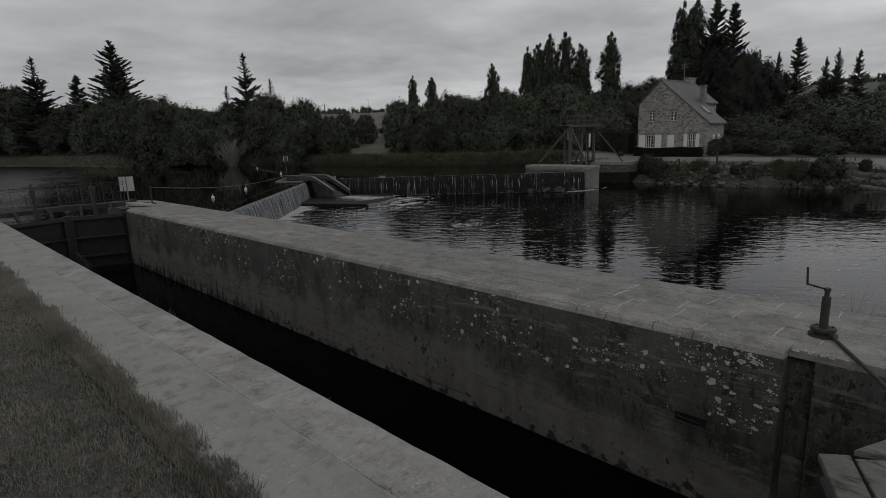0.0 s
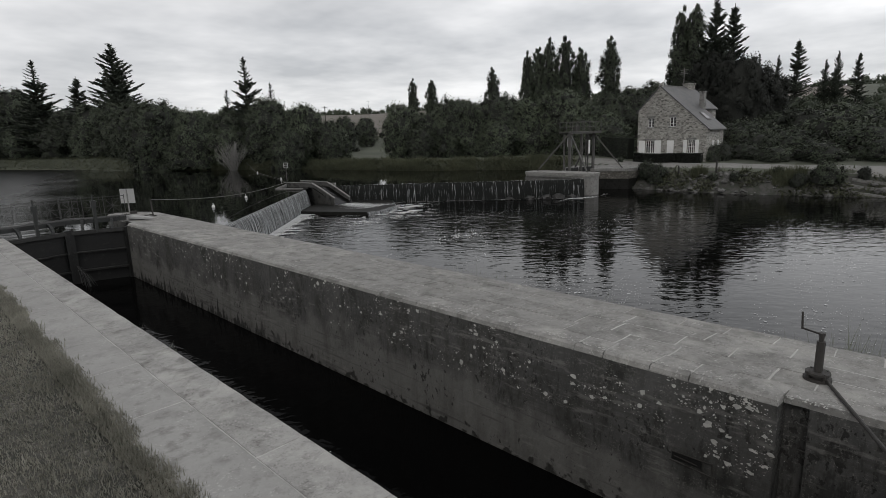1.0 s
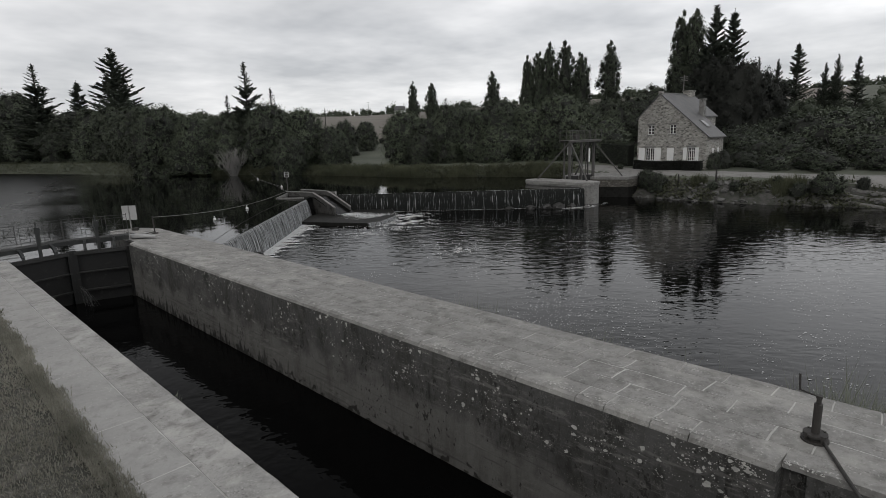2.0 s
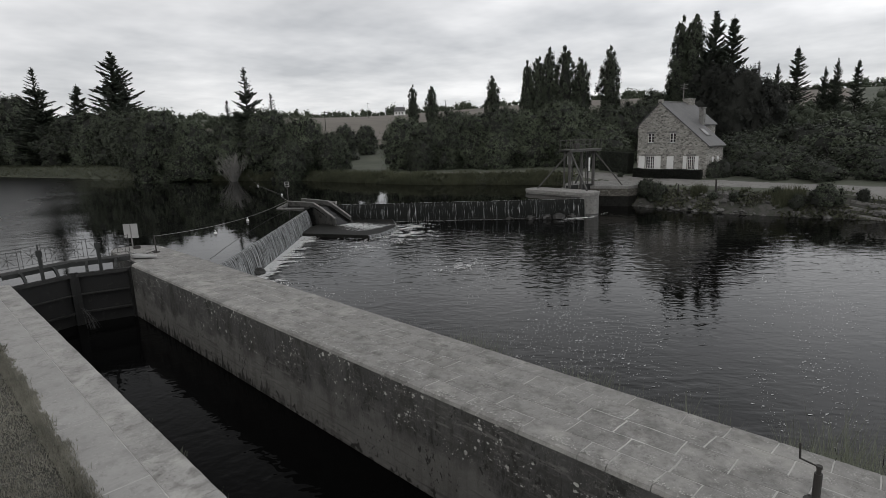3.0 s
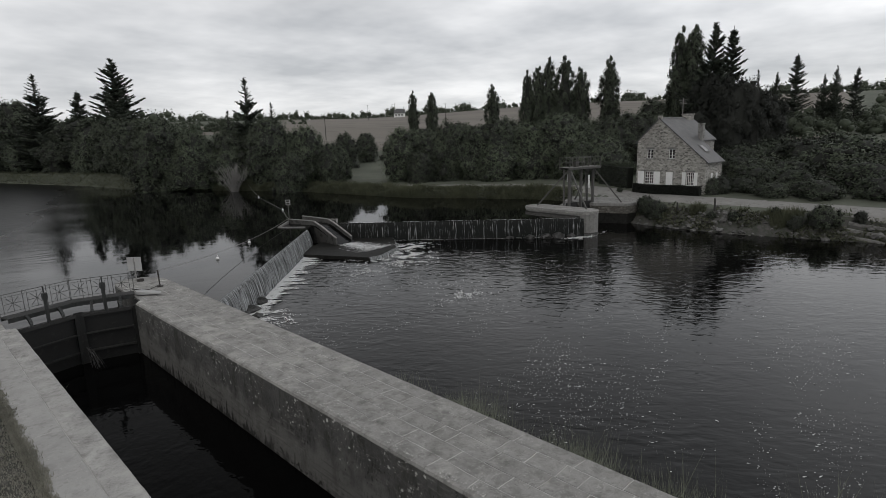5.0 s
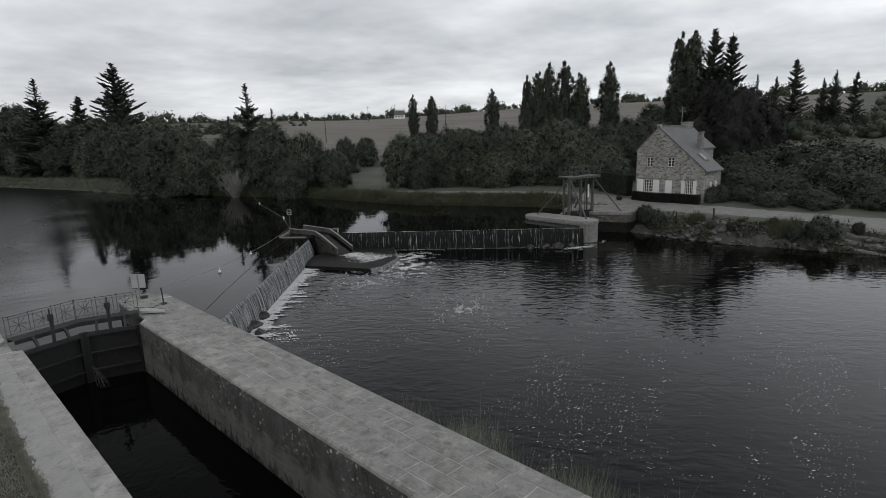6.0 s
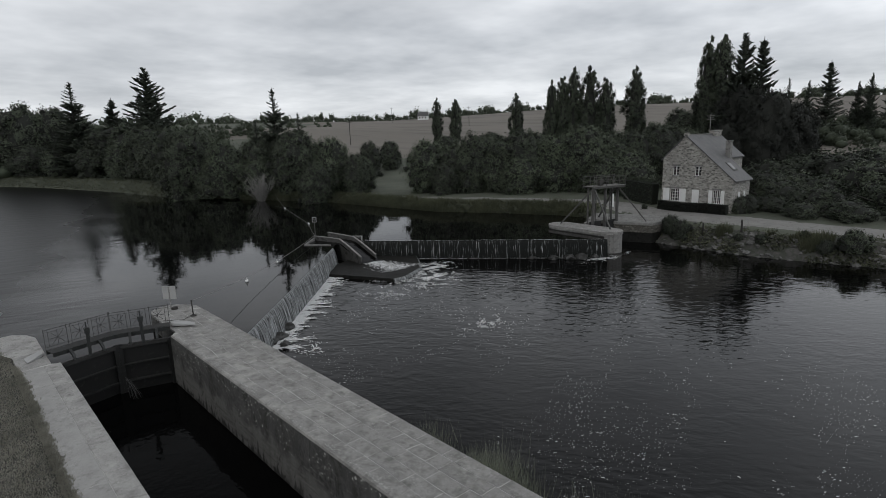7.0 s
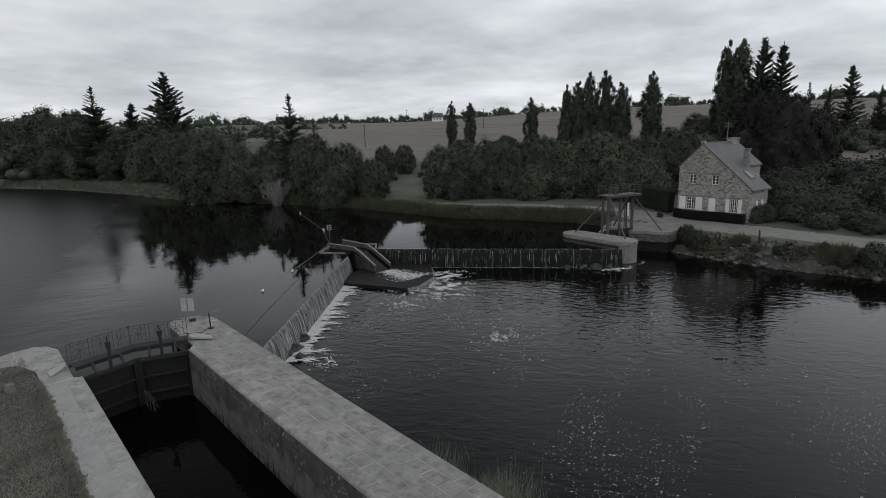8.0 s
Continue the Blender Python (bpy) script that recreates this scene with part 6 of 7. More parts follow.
# rough growth along the far bank
def bank_growth():
    r = np.random.RandomState(81)
    cs, sz = [], []
    for y in np.arange(-30, 200, 0.16):
        bx = float(np.interp(y, BANK_Y, BANK_X))
        if 25.2 < y < 34:
            continue
        n = 44 if y < 110 else 16
        for _ in range(n):
            d = abs(r.normal()) * (1.4 if y > 30 else 2.0) - 0.1
            yy = y + r.uniform(-0.2, 0.2)
            x = bx + d
            if y < 25 and (noise.noise(Vector((x * 0.45, yy * 0.35, 2))) < -0.02 or d > 2.6):
                continue
            h = r.uniform(0.05, 0.75 if y > 34 else 0.6) * (0.9 + 1.2 * noise.noise(Vector((x * 0.3, yy * 0.5, 6))))
            cs.append((x, yy, ground_z(x, yy) + h * 0.7))
            sz.append(0.11)
    v, q, nrm = leaves(np.array(cs), np.array(sz), 82, long=2.8)
    stuff("bank_weeds", v, q, M_WEED, "rank weeds and grasses on the far bank", "weeds", nrm)


bank_growth()


def blades(rows, mat, name, label, category, seed, lean=0.5):
    """Upright tapering blades: x, y, z, height, width."""
    r = np.random.RandomState(seed)
    a = np.asarray(rows)
    n = len(a)
    t = r.uniform(0, 6.283, n)
    k = r.uniform(0, lean, n) * a[:, 3]
    t2 = r.uniform(0, 6.283, n)
    w = a[:, 4] / 2
    base = a[:, :3]
    side = np.stack([np.cos(t) * w, np.sin(t) * w, np.zeros(n)], 1)
    tip = base + np.stack([np.cos(t2) * k, np.sin(t2) * k, a[:, 3]], 1)
    v = np.stack([base - side * 1.2, base + side * 1.2, tip], 1).reshape(-1, 3)
    stuff(name, v, np.arange(n * 3).reshape(-1, 3), mat, label, category)


def bank_grass():
    r = np.random.RandomState(84)
    rows = []
    while len(rows) < 52000:
        y = r.uniform(34.5, 100) if r.uniform() < 0.8 else r.uniform(9, 25)
        d = abs(r.normal()) * 1.3 - 0.15 if y > 30 else r.uniform(0.1, 2.6)
        x = float(np.interp(y, BANK_Y, BANK_X)) + d
        k = noise.noise(Vector((x * 0.35, y * 0.3, 2))) + 0.5 * noise.noise(Vector((x * 1.2, y * 0.9, 5)))
        if d > 3.2 or k < -0.25 or (y < 30 and k < 0.12):
            continue
        rows.append((x, y, ground_z(x, y) - 0.05, r.uniform(0.3, 1.05) * (0.85 + 0.8 * k), 0.05))
    blades(rows, M_WEED, "bank_grass", "tall rough grass and reeds along the far bank", "grass", 85, 0.6)



bank_grass()


def reeds():
    r = np.random.RandomState(91)
    rows = []
    while len(rows) < 24000:
        y = r.uniform(-3, 14.5)
        k = noise.noise(Vector((y * 0.55, 7, 1)))
        if k < -0.32 or r.uniform() < smooth01(y, 11.5, 14.5):
            continue
        x = 10.95 + abs(r.normal()) * (0.8 + 0.7 * smooth01(6 - y, 0, 6))
        rows.append((x, y, Z_DOWN - 0.05, r.uniform(0.8, 1.85) * (0.95 + 0.5 * k) * (0.9 + 0.1 * smooth01(y, 0, 6)), 0.02))
    blades(rows, M_REED, "reeds", "green reeds standing in the water below the lock wall", "reeds", 92, 0.5)


reeds()


def lawn():
    r = np.random.RandomState(95)
    rows = []
    while len(rows) < 125000:
        y = 1.0 + 31 * r.uniform() ** 1.9
        x = r.uniform(-1.2 - 0.03 * y, 2.75)
        edge = 2.27 - 0.4 * smooth01(y, 26, 31) + 0.10 * noise.noise(Vector((y * 0.9, 3, 0))) + 0.10 * noise.noise(Vector((y * 3.6, 9, 0)))
        if x > edge + 0.05 * r.normal() or y > 31.6:
            continue
        tuft = 0.5 + 0.5 * noise.noise(Vector((x * 1.6, y * 1.6, 0))) + 0.4 * noise.noise(Vector((x * 6, y * 6, 2)))
        near = max(0.0, 1 - (edge - x) / 0.4)
        rows.append((x, y, -0.03 if x < 2.15 else 0.0, max(0.02, r.uniform(0.025, 0.08) * (0.5 + tuft)) + 0.06 * near * r.uniform(), 0.006 + 0.0012 * y))
    while len(rows) < 145000:
        x, y = r.uniform(-9, 2.3), r.uniform(-9, 30)
        if x > -1.6 - 0.03 * y and y > 1.6 or r.uniform() < smooth01(-x, 3, 9) or r.uniform() < smooth01(-y, 2, 9):
            continue
        rows.append((x, y, -0.03, r.uniform(0.02, 0.08), 0.012 + 0.0010 * max(0, y)))
    while len(rows) < 172000:
        y = 1.0 + 31 * r.uniform() ** 1.9
        x = r.uniform(2.0, 2.75)
        edge = 2.27 - 0.4 * smooth01(y, 26, 31) + 0.10 * noise.noise(Vector((y * 0.9, 3, 0))) + 0.10 * noise.noise(Vector((y * 3.6, 9, 0)))
        if x < edge + 0.03 * r.normal() and y < 31.6:
            rows.append((x, y, -0.02, r.uniform(0.03, 0.10), 0.005 + 0.0010 * y))
    blades(rows, M_BLADE, "lawn_grass", "short dry mown grass beside the quay", "grass", 96, 0.7)


lawn()


# tufts that grow from the quay's edge
def edge_tufts():
    r = np.random.RandomState(97)
    rows = []
    for y, n in ((9.1, 60), (7.6, 16), (10.9, 16), (19.0, 15)):
        for _ in range(n):
            rows.append((QX1 - 0.02 + r.normal() * 0.03, y + r.normal() * 0.10, -0.16 - r.uniform(0, 0.1), r.uniform(0.08, 0.24), 0.007))
    blades(rows, M_REED, "edge_tufts", "small weeds growing from the quay edge", "weeds", 98, 0.8)


edge_tufts()

# ---- foam, rocks and lichen ----
def flecks(rows, name, label, mat, seed, category, normal="z"):
    """Small uneven flat patches: centre and size."""
    r = np.random.RandomState(seed)
    v, q = [], []
    for x, y, z, s in rows:
        n = 8
        ph = r.uniform(0, 6.28)
        el = r.uniform(0.45, 1.0)
        ring = []
        for k in range(n):
            a = ph + 2 * math.pi * k / n
            rr = s * r.uniform(0.45, 1.25)
            c, e = math.cos(a) * rr, math.sin(a) * rr * el
            ring.append((x + c, y + e, z) if normal == "z" else (x, y + c, z + e))
        i = len(v)
        v += ring
        q += [(i, i + 1, i + 2, i + 7), (i + 7, i + 2, i + 3, i + 6), (i + 6, i + 3, i + 4, i + 5)]
    return stuff(name, v, q, mat, label, category)


def streaks(rows, name, label, seed):
    """Thin white streaks: x, y, z, length, width, heading."""
    v, q = [], []
    r = np.random.RandomState(seed)
    for x, y, z, l, w, a in rows:
        i = len(v)
        c, s_ = math.cos(a), math.sin(a)
        b = r.uniform(-0.25, 0.25) * l
        for t, k in ((0, 0.5), (0.4, 1.0), (1.0, 0.12)):
            px, py = x + c * l * t - s_ * b * t * t, y + s_ * l * t + c * b * t * t
            v += [(px - s_ * w * k, py + c * w * k, z), (px + s_ * w * k, py - c * w * k, z)]
        q += [(i, i + 1, i + 3, i + 2), (i + 2, i + 3, i + 5, i + 4)]
    return stuff(name, v, q, M_FOAM, label, "foam")


def foam():
    r = np.random.RandomState(101)
    d = (WEIR_B - WEIR_A).normalized()
    L = (WEIR_B - WEIR_A).length
    rows, dots = [], []
    down = math.atan2(DOWN1.y, DOWN1.x)
    for _ in range(6500):
        s = r.uniform(3.2, L - 0.3)
        surge = 0.25 + 1.7 * max(0.0, 0.3 + noise.noise(Vector((s * 2.4, 0, 2))))
        o = 0.36 + r.uniform() ** 2 * 1.1 * surge
        p = WEIR_A + d * s + DOWN1 * o
        rows.append((p.x, p.y, Z_DOWN + 0.03 + 0.03 * r.uniform(), r.uniform(0.1, 0.6) * surge, r.uniform(0.012, 0.045), down + r.normal() * 0.35))
    d2 = (BACK_B - BACK_A).normalized()
    for _ in range(500):
        s = r.uniform(4.6, 23.6)
        p = BACK_A + d2 * s + DOWN2 * (0.42 + abs(r.normal()) * (0.07 if s < 20 else 0.4))
        rows.append((p.x, p.y, Z_DOWN + 0.03, r.uniform(0.06, 0.35), r.uniform(0.012, 0.04), math.atan2(d2.y, d2.x) + r.normal() * 0.3))
    for _ in range(420):
        s = r.uniform(0.2, 23.4)
        p = BACK_A + d2 * s + DOWN2 * r.uniform(-0.06, 0.05)
        rows.append((p.x, p.y, Z_UP + 0.055, r.uniform(0.1, 0.45), r.uniform(0.008, 0.02), math.atan2(d2.y, d2.x) + r.normal() * 0.05))
    for cx, cy, sx, sy, n, big in ((32.6, 35.2, 1.2, 0.6, 900, 1.5), (30.5, 32.9, 1.2, 0.8, 800, 1.4), (29.4, 31.9, 1.0, 0.9, 450, 1.2), (6.05, 26.75, 0.12, 0.14, 30, 0.5), (28.8, 30.8, 0.9, 0.7, 320, 1.1), (33.2, 36.2, 0.8, 0.4, 160, 1.3), (27.3, 33.5, 0.9, 0.25, 160, 1.0), (24.4, 32.0, 0.9, 1.0, 420, 0.8), (25.8, 30.9, 0.8, 0.7, 260, 0.8), (15.0, 26.4, 0.45, 0.65, 110, 1.3), (14.4, 27.3, 0.35, 0.35, 60, 1.2), (24.6, 21.8, 0.9, 0.5, 380, 0.9), (25.5, 24.0, 1.0, 0.9, 90, 0.7), (45.0, 26.0, 0.9, 0.4, 260, 1.2), (46.0, 25.2, 0.7, 0.3, 220, 1.2), (29.6, 36.4, 1.0, 0.8, 420, 1.6), (31.8, 36.6, 0.8, 0.6, 260, 1.5), (27.0, 36.0, 0.5, 1.0, 160, 1.2), (49.0, 25.3, 0.6, 0.15, 60, 0.9)):
        head = r.uniform(0, 6.28)
        for _ in range(int(n * 2.2)):
            x, y = cx + r.normal() * sx, cy + r.normal() * sy
            k = noise.noise(Vector((x * 1.3, y * 1.3, 1)))
            if k < -0.05 + 0.2 * r.uniform():
                continue
            rows.append((x, y, Z_DOWN + 0.02 + 0.02 * r.uniform(), r.uniform(0.03, 0.26) * big, r.uniform(0.005, 0.02) * big, head + 1.8 * noise.noise(Vector((x * 0.35, y * 0.35, 6))) + r.normal() * 0.3))
    for _ in range(1300):
        y = r.uniform(36.2, 41.4)
        x = 29.5 + r.normal() * (0.3 + 0.13 * (41.4 - y)) + (41.4 - y) * 0.08
        rows.append((x, y, -2.27 + 0.03 * r.uniform(), r.uniform(0.1, 0.45), r.uniform(0.01, 0.04), -1.35 + r.normal() * 0.3))
    for x, y, a in ((26.4, 35.6, 0), (27.4, 34.0, 0), (28.6, 34.1, 0), (30.0, 34.7, 0), (31.2, 35.3, 0), (32.6, 37.2, 0)):
        for _ in range(26):
            rows.append((x + r.normal() * 0.5, y - 0.1 + r.normal() * 0.2, Z_DOWN + 0.03, r.uniform(0.1, 0.4), r.uniform(0.01, 0.035), -1.2 + r.normal() * 0.6))
    streaks(rows, "foam_streaks", "white broken water below the weirs and the chute", 102)
    while len(dots) < 7500:
        x, y = r.uniform(12, 36), r.uniform(1, 33)
        if x < 28 and y > 1.06 * x + 12:
            continue
        u, w = (x + 0.35 * y) * 0.12, (y - 0.35 * x) * 0.3
        k = noise.noise(Vector((u, w, 8))) + 0.6 * noise.noise(Vector((u * 4, w * 4, 3)))
        if k > 0.0 + 0.55 * r.uniform():
            dots.append((x, y, Z_DOWN + 0.015, r.uniform(0.007, 0.018) if r.uniform() < 0.9 else r.uniform(0.02, 0.042)))
    trail = [(x, y, z, k * r.uniform(1.2, 4.0), k * r.uniform(0.25, 0.6), -0.75 + r.normal() * 0.45) for x, y, z, k in dots]
    streaks(trail, "foam_flecks", "white flecks of foam drifting on the dark river", 103)


foam()


def lichen():
    r = np.random.RandomState(111)
    rows = []
    while len(rows) < 2500:
        y, z = 1.1 + 25.5 * r.uniform() ** 1.4, -0.10 - r.uniform() ** 1.3 * 1.1
        k = noise.noise(Vector((y * 0.8, z * 1.6, 4))) + 0.5 * noise.noise(Vector((y * 3.2, z * 4.5, 7)))
        if k < -0.05 + 0.30 * max(0.0, -z - 0.5):
            continue
        u = r.uniform()
        s = r.uniform(0.004, 0.013) if u < 0.74 else r.uniform(0.014, 0.032) if u < 0.93 else r.uniform(0.035, 0.06)
        rows.append((7.994 - 0.004 * r.uniform(), y, z, s))
        if s > 0.02:
            for _ in range(4):
                rows.append((7.993, y + r.normal() * 0.07, z + r.normal() * 0.05, r.uniform(0.004, 0.012)))
    flecks(rows, "lichen", "pale round lichen spots on the lock wall", M_LICHEN, 112, "lichen", normal="x")
    rows = []
    for _ in range(1100):
        y = 0.6 + 26 * r.uniform() ** 1.3
        if noise.noise(Vector((y * 1.1, 2, 5))) < -0.1:
            continue
        rows.append((8.11 + abs(r.normal()) * 0.06, y, 0.008, r.uniform(0.006, 0.026)))
    for _ in range(900):
        x, y = r.uniform(8.1, 10.8), -1 + 28 * r.uniform() ** 1.3
        if noise.noise(Vector((x * 1.3, y * 1.3, 9))) > 0.12:
            rows.append((x, y, top_z(x) + 0.011, r.uniform(0.004, 0.013)))
    for _ in range(500):
        x, y = r.uniform(2.5, 3.6), 1 + 22 * r.uniform() ** 1.3
        if noise.noise(Vector((x * 1.3, y * 1.3, 3))) > 0.1:
            rows.append((x, y, 0.011, r.uniform(0.004, 0.012)))
    flecks(rows, "edge_lichen", "pale lichen along the worn stone edges", M_LICHEN, 113, "lichen")


lichen()


def rock(x, y, z, s, mat, seed, label, group):
    ob = part("rock", blob(bmesh.new(), (x, y, z), (s, s * 0.8, s * 0.6), seed, 0.3), mat)
    return tagged(ob, label, "rock", group)


for i, (x, y, s) in enumerate(((15.6, 31.1, 0.34), (15.6, 30.1, 0.44), (13.7, 28.5, 0.38), (14.4, 28.9, 0.46), (14.1, 27.6, 0.3), (44.3, 27.2, 0.7), (43.4, 28.0, 0.6), (42.4, 29.1, 0.55), (45.2, 26.4, 0.5), (41.2, 30.6, 0.4), (28.0, 34.2, 0.25), (29.6, 34.7, 0.3))):
    rock(x, y, Z_DOWN + 0.05 + 0.12 * (x < 16), s, M_ROCK, i, "wet black rock at the foot of the weir", "rocks below the weir")
r_ = random.Random(9)
for i in range(46):
    y = r_.uniform(3, 23)
    x = float(np.interp(y, BANK_Y, BANK_X)) + r_.uniform(-0.1, 2.2)
    rock(x, y, ground_z(x, y) + 0.05, r_.uniform(0.12, 0.42), M_PALEROCK, 40 + i, "pale rock on the river bank", "rocks on the bank")
def revetment():
    """Loose courses of rubble that hold the road above the river."""
    rv = thing("rubble_revetment", (57.3, 16.0, ground_z(57.3, 16.0)), "loose grey rubble stones holding up the road bank", "retaining wall")
    r = random.Random(19)
    shapes = []
    for k in range(5):
        me = bpy.data.meshes.new("stone")
        bm = blob(bmesh.new(), (0, 0, 0), (1, 0.85, 0.6), 70 + k, 0.35, 1)
        bm.to_mesh(me)
        bm.free()
        me.materials.append(M_PALEROCK)
        shapes.append(me)
    for k in range(260):
        y = r.uniform(7.0, 24.5)
        d = r.gauss(1.9, 0.55) if k < 190 else r.uniform(0.0, 0.6)
        if noise.noise(Vector((d, y * 0.5, 4))) < -0.25:
            continue
        x = float(np.interp(y, BANK_Y, BANK_X)) + d
        ob = new("stone", shapes[k % 5])
        ob.parent = rv
        size = r.uniform(0.10, 0.26)
        ob.matrix_basis = BASE[rv.name].inverted() @ pose(x, y, ground_z(x, y) + size * 0.2, r.uniform(-15, 15), r.uniform(-15, 15), r.uniform(0, 360)) @ Matrix.Diagonal((size, size, size, 1))


revetment()
for x, y, h in ((56.6, 21.0, 1.25), (57.4, 17.7, 1.2)):
    z = ground_z(x, y)
    tagged(part("bollard", tapered(bmesh.new(), [(x, y, z - 0.2), (x, y, z + h * 0.7), (x, y + 0.03, z + h)], 0.10, 0.07, 8), M_BARK), "slim weathered wooden post on the bank beside the road", "post", "posts by the road")
z = ground_z(1.14, 27.4)
tagged(part("stump", tapered(bmesh.new(), [(1.14, 27.4, z - 0.2), (1.14, 27.4, z + 0.12), (1.16, 27.4, z + 0.30)], 0.20, 0.17, 9), M_WOOD), "short weathered mooring stump in the grass", "stump")

# ---- farmhouse and poles on the hill ----
fx, fy = 279, 314
fz = ground_z(fx, fy)
fh = thing("farmhouse", (fx, fy, fz), "small white farmhouse with a grey roof on the hill", "house", turn=-50)
FH = BASE[fh.name] @ Matrix.Diagonal((0.75, 0.75, 0.75, 1))
bm = boxes((-5, 5, -4, 4, -1, 3.4))
bm.transform(FH)
part("wall", bm, M_WHITE, fh)
bm = bmesh.new()
p = [bm.verts.new(c) for c in ((-5.4, -4.5, 3.4), (5.4, -4.5, 3.4), (5.4, 4.5, 3.4), (-5.4, 4.5, 3.4), (-5.4, 0, 8.0), (5.4, 0, 8.0))]
for f in ((0, 1, 5, 4), (2, 3, 4, 5), (0, 4, 3), (1, 2, 5), (3, 2, 1, 0)):
    bm.faces.new([p[i] for i in f])
bm.transform(FH)
rf = part("roof", bm, M_SLATE, fh)
for s in (-4.6, 3.8):
    bm = boxes((s, s + 0.9, -0.6, 0.6, 7.4, 10.0))
    bm.transform(FH)
    part("chimney", bm, M_WHITE, rf)
for x, y, h in ((0.0, -4.06, 1.0), (3.0, -4.06, 1.0), (-3.0, -4.06, 1.0)):
    bm = boxes((x - 0.6, x + 0.6, y, y + 0.1, 1.2, 2.8))
    bm.transform(FH)
    part("window", bm, M_GLASS, fh)
for i, (x, y, h) in enumerate(((114, 168, 8.5), (238, 300, 10.0), (215, 205, 10.0))):
    z = ground_z(x, y)
    pl = thing("utility_pole", (x, y, z), "thin wooden utility pole in the field", "pole", "utility poles")
    part("pole", tapered(bmesh.new(), [(x, y, z - 0.5), (x, y, z + h)], 0.14, 0.10, 7), M_BARK, pl)
    part("cross_arm", bar((x - 0.9, y + 0.5, z + h - 0.6), (x + 0.9, y - 0.5, z + h - 0.6), 0.12), M_BARK, pl)

# ---- paving slabs of the river wall and the coping of the quay ----
def worn_slab(name, pts, z, th, mat, parent, seed, edge=0.012, rag=0.008):
    """A slab with softened upper edges on a plan outline."""
    r = random.Random(seed)
    bm = bmesh.new()
    fine_ = []
    for (xa, ya), (xb, yb) in zip(pts, pts[1:] + pts[:1]):
        m = max(1, int(math.hypot(xb - xa, yb - ya) / 0.22))
        fine_ += [(xa + (xb - xa) * k / m + (r.uniform(-rag, 0) if xa == xb == WX0 else 0.5 * r.uniform(-rag, rag)), ya + (yb - ya) * k / m + 0.5 * r.uniform(-rag, rag)) for k in range(m)]
    if parent is wall:
        fine_ = [(x + 0.09 * noise.noise(Vector((y * 0.5, x * 0.4, 4))) * smooth01(x, 8.1, 8.6) * (1 - smooth01(x, 10.2, 10.8)), y + 0.05 * noise.noise(Vector((x * 1.3, y * 0.7, 8)))) for x, y in fine_]
    pts = fine_
    n = len(pts)
    cx_, cy_ = sum(p[0] for p in pts) / n, sum(p[1] for p in pts) / n
    lift = r.uniform(-0.004, 0.005)

    def inset(p, d):
        v = Vector((cx_ - p[0], cy_ - p[1]))
        v = v * (d / max(0.05, v.length))
        return p[0] + v.x, p[1] + v.y
    lo = [bm.verts.new((x, y, z(x, y) - th)) for x, y in pts]
    mi, md, hi = [], [], []
    for p in pts:
        worn = 0.09 if parent is wall and abs(p[0] - WX0) < 0.03 else 0.06 if parent is quay and abs(p[0] - QX1) < 0.03 else 0.0
        if worn:
            # the arris over the chamber is worn round
            worn *= 1 + 0.3 * noise.noise(Vector((p[1] * 1.7, 3, 1)))
            way = 1 if parent is wall else -1
            rows_ = ((p[0], p[1], -worn), (p[0] + way * worn * 0.3, p[1], -worn * 0.3), (p[0] + way * worn, p[1], 0.0))
        else:
            q_ = inset(p, edge)
            rows_ = ((p[0], p[1], -0.025 + lift), ((p[0] + q_[0]) / 2, (p[1] + q_[1]) / 2, -0.006 + lift), (q_[0], q_[1], lift + r.uniform(-0.003, 0.003)))
        for ring, (x, y, dz) in zip((mi, md, hi), rows_):
            ring.append(bm.verts.new((x, y, z(x, y) + dz)))
    bm.faces.new(lo[::-1])
    bm.faces.new(hi)
    for k in range(n):
        j = (k + 1) % n
        for a, b in ((lo, mi), (mi, md), (md, hi)):
            bm.faces.new((a[k], a[j], b[j], b[k]))
    return part(name, bm, mat, parent)


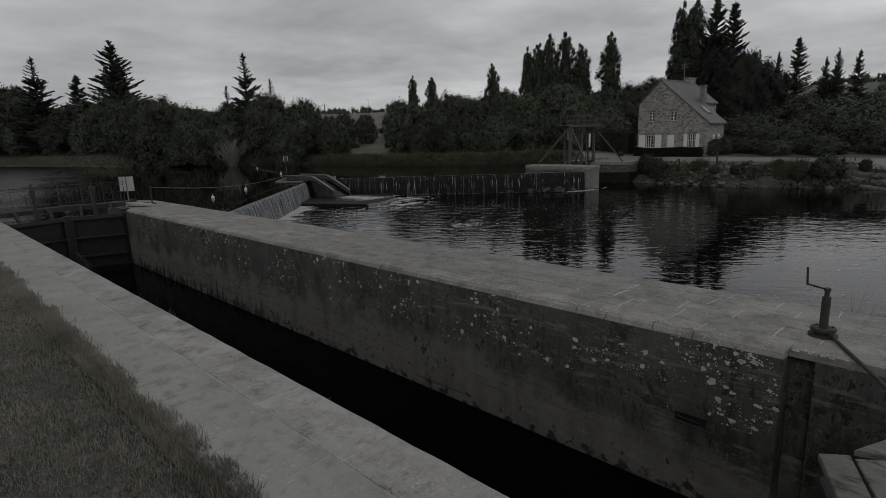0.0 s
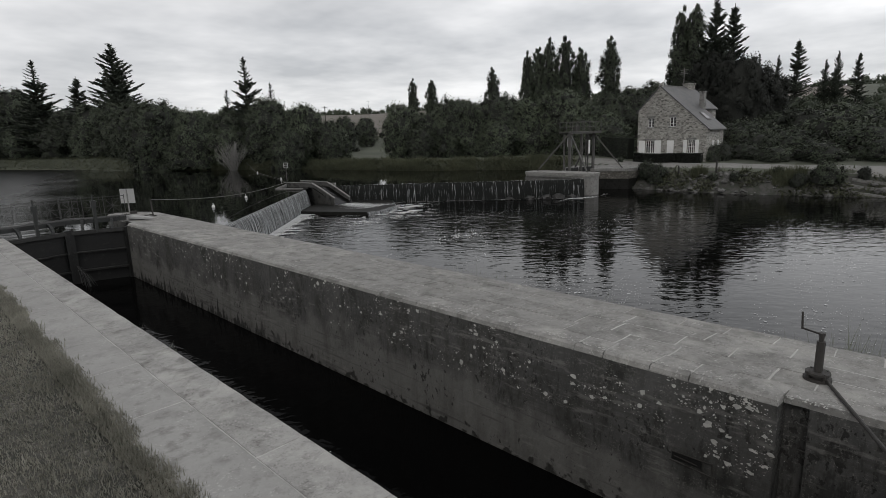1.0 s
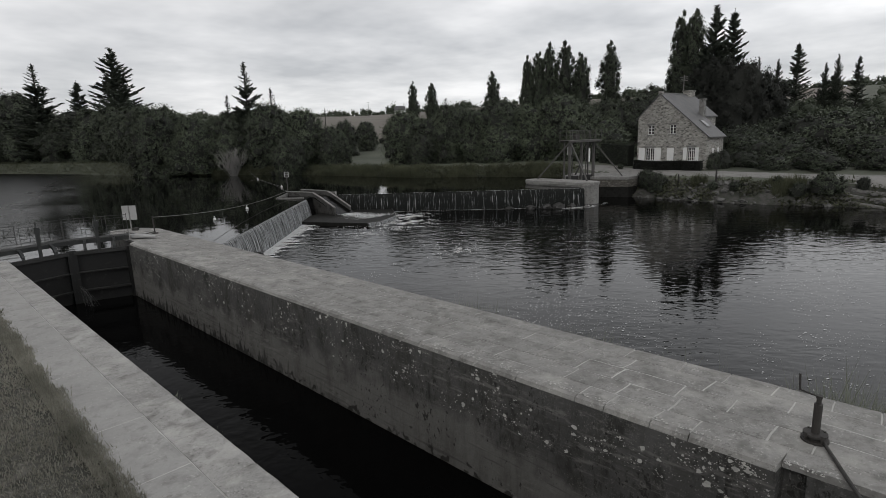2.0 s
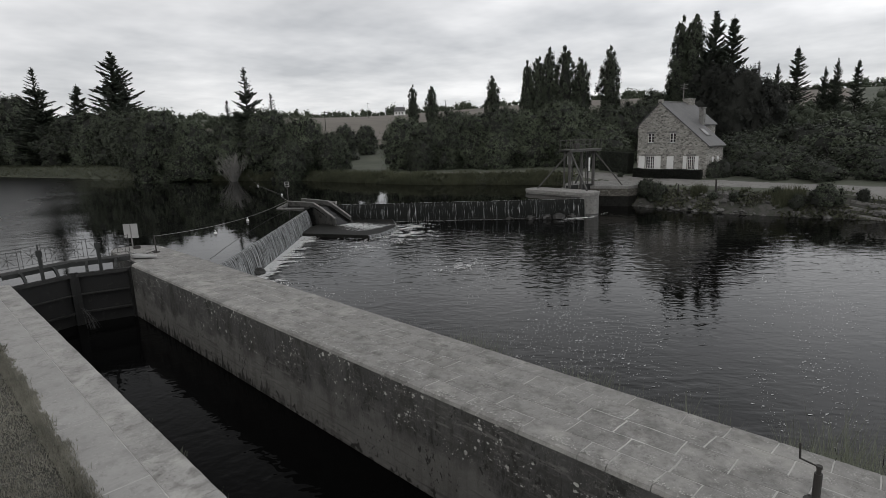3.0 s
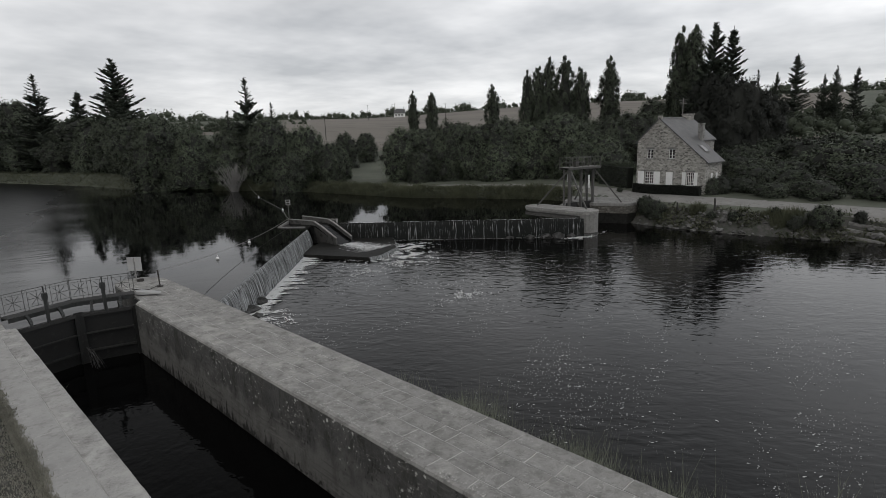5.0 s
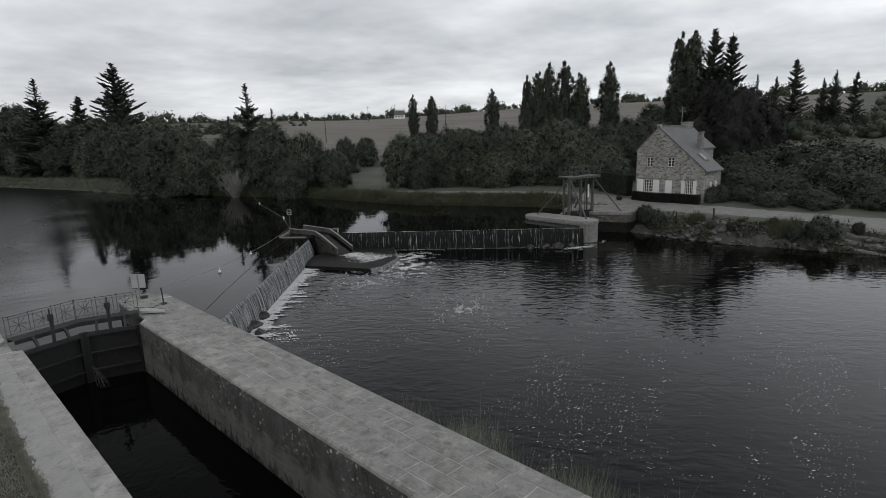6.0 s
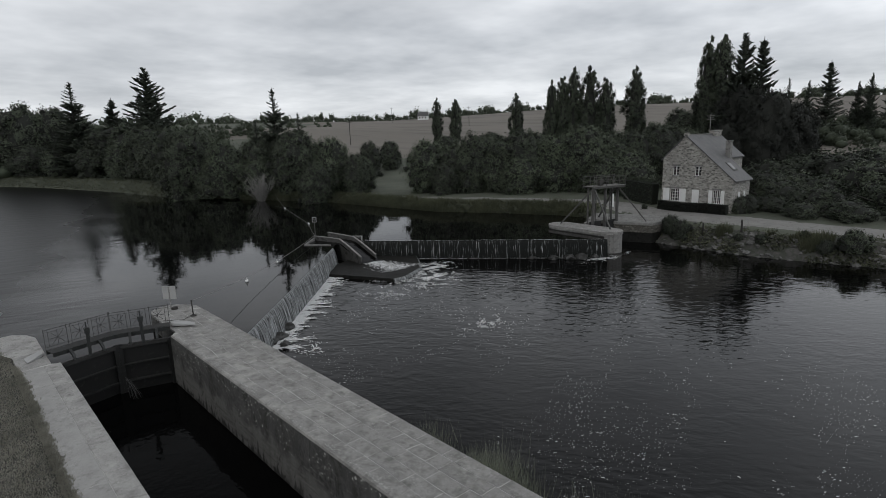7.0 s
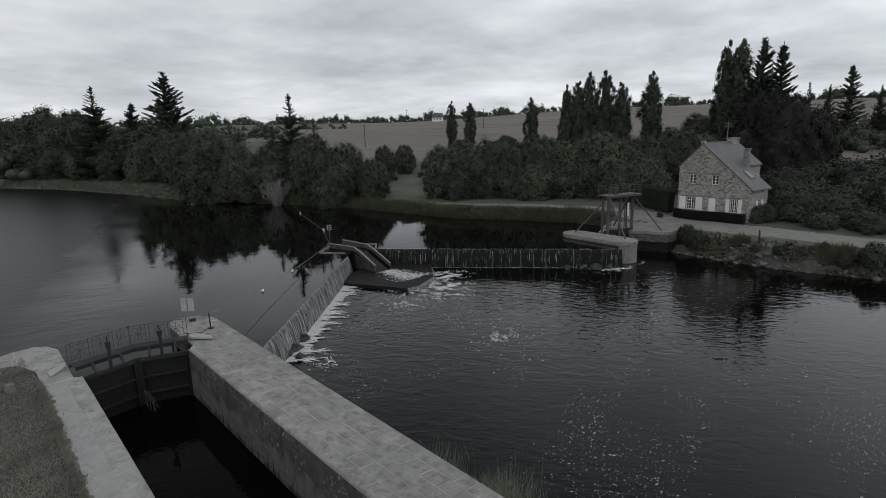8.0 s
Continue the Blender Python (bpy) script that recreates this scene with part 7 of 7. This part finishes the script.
def wall_paving():
    part("mortar_bed", slab_bed(), M_JOINT, wall)
    r = random.Random(31)
    rows = ((8.012, 8.60), (8.60, 9.16), (9.16, 9.74), (9.74, 10.32), (10.32, 10.85))
    for k, (x0, x1) in enumerate(rows):
        y = -4.0 + 0.37 * k if k else -13.9
        if k:
            worn_slab("slab", [(x0, -13.9), (x1, -13.9), (x1, y - 0.01), (x0, y - 0.01)], lambda x, y_: top_z(x), 0.098, M_TOP, wall, k)
        while y < 30.9:
            L = r.choice((0.55, 0.8, 0.95, 1.2, 1.5)) * r.uniform(0.9, 1.1) if y > -4 else 9.5
            y1 = min(y + L, 31.0)
            if k == 0 and y < 27.0 < y1:
                y1 = 27.0
            if k == 0 and y < 1.07 < y1 + 0.3:
                y1 = 1.07
            if y1 - y > 0.25:
                g = r.uniform(0.003, 0.010)
                a, b = (g if k else 0), (g if k < 4 else 0)
                pts = [(x0 + a, y + g), (x1 - b, y + g), (x1 - b, y1 - g), (x0 + a, y1 - g)]
                if k == 0 and y1 < 1.08:
                    pts = [(max(px, 8.205), py) for px, py in pts]
                if k == 0 and y1 > 27.01:
                    pts = [(max(px, 8.33), py) for px, py in pts]
                worn_slab("slab", pts, lambda x, y_: top_z(x), 0.098, M_TOP, wall, int(y * 50) + k)
            y = y1
    nose = [(x, y) for x, y in NOSE]
    worn_slab("slab", [(8.36, 31.01), (10.84, 31.01)] + nose[1:-1], lambda x, y_: top_z(x), 0.098, M_TOP, wall, 7)


def slab_bed():
    pts = [(8.3, -14), (10.82, -14), (10.82, 31.0)] + [(9.6 + (x - 9.6) * 0.97, 31.2 + (y - 31.2) * 0.97) for x, y in NOSE] + [(8.37, 31.0), (8.37, 27.3), (8.12, 27.0), (8.12, 1.12), (8.45, 1.1), (8.45, 0.7), (8.3, 0.7)]
    return prism(pts, -0.3, 0, tops=[top_z(x) - 0.0075 for x, _ in pts])


wall_paving()


def quay_paving():
    r = random.Random(37)
    flat_z = lambda x, y: 0.0
    y = -13.5
    bed = [(2.2, -13.8), (QX1 - 0.09, -13.8), (QX1 - 0.09, 26.9), (3.27, 27.1), (3.27, 31.6), (2.98, 32.35), (2.46, 32.9), (1.6, 32.8), (0.9, 32.4), (-6, 30.35), (-29, 26.2), (-29, 24.9), (-6, 29.0), (0.6, 30.9), (1.6, 30.6), (2.2, 29.0)]
    part("mortar_bed", prism(bed, -0.3, -0.008), M_JOINT, quay)
    while y < 26.9:
        L = r.uniform(1.1, 1.9)
        y1 = min(y + L, 26.95)
        if y1 - y > 0.3:
            split = 3.0
            worn_slab("coping_stone", [(split + 0.004, y + 0.004), (QX1, y + 0.004), (QX1, y1 - 0.004), (split + 0.004, y1 - 0.004)], flat_z, 0.25, M_QUAY, quay, int(y * 70), rag=0.008)
        y = y1
    y = -13.5
    while y < 26.9:
        y1 = min(y + r.uniform(1.8, 3.6), 26.95)
        if y1 - y > 0.3:
            worn_slab("paving_stone", [(2.18, y + 0.003), (2.998, y + 0.003), (2.998, y1 - 0.003), (2.18, y1 - 0.003)], flat_z, 0.15, M_PAVE, quay, int(y * 90) + 3, rag=0.012)
        y = y1
    worn_slab("paving_stone", [(2.15, 27.0), (3.29, 27.12), (3.29, 29.2), (2.15, 29.1)], flat_z, 0.15, M_QUAY, quay, 5)
    worn_slab("paving_stone", [(1.65, 30.7), (2.15, 29.15), (3.29, 29.25), (3.29, 31.6), (3.0, 32.4), (2.48, 32.92), (1.62, 32.82)], flat_z, 0.15, M_QUAY, quay, 6)
    worn_slab("paving_stone", [(-2.9, 30.0), (0.6, 30.95), (1.6, 30.75), (1.57, 32.8), (0.9, 32.42), (-2.9, 31.3)], flat_z, 0.15, M_QUAY, quay, 8)
    worn_slab("paving_stone", [(-12, 27.9), (-2.95, 29.98), (-2.95, 31.25), (-12, 29.25)], flat_z, 0.15, M_QUAY, quay, 9)


quay_paving()
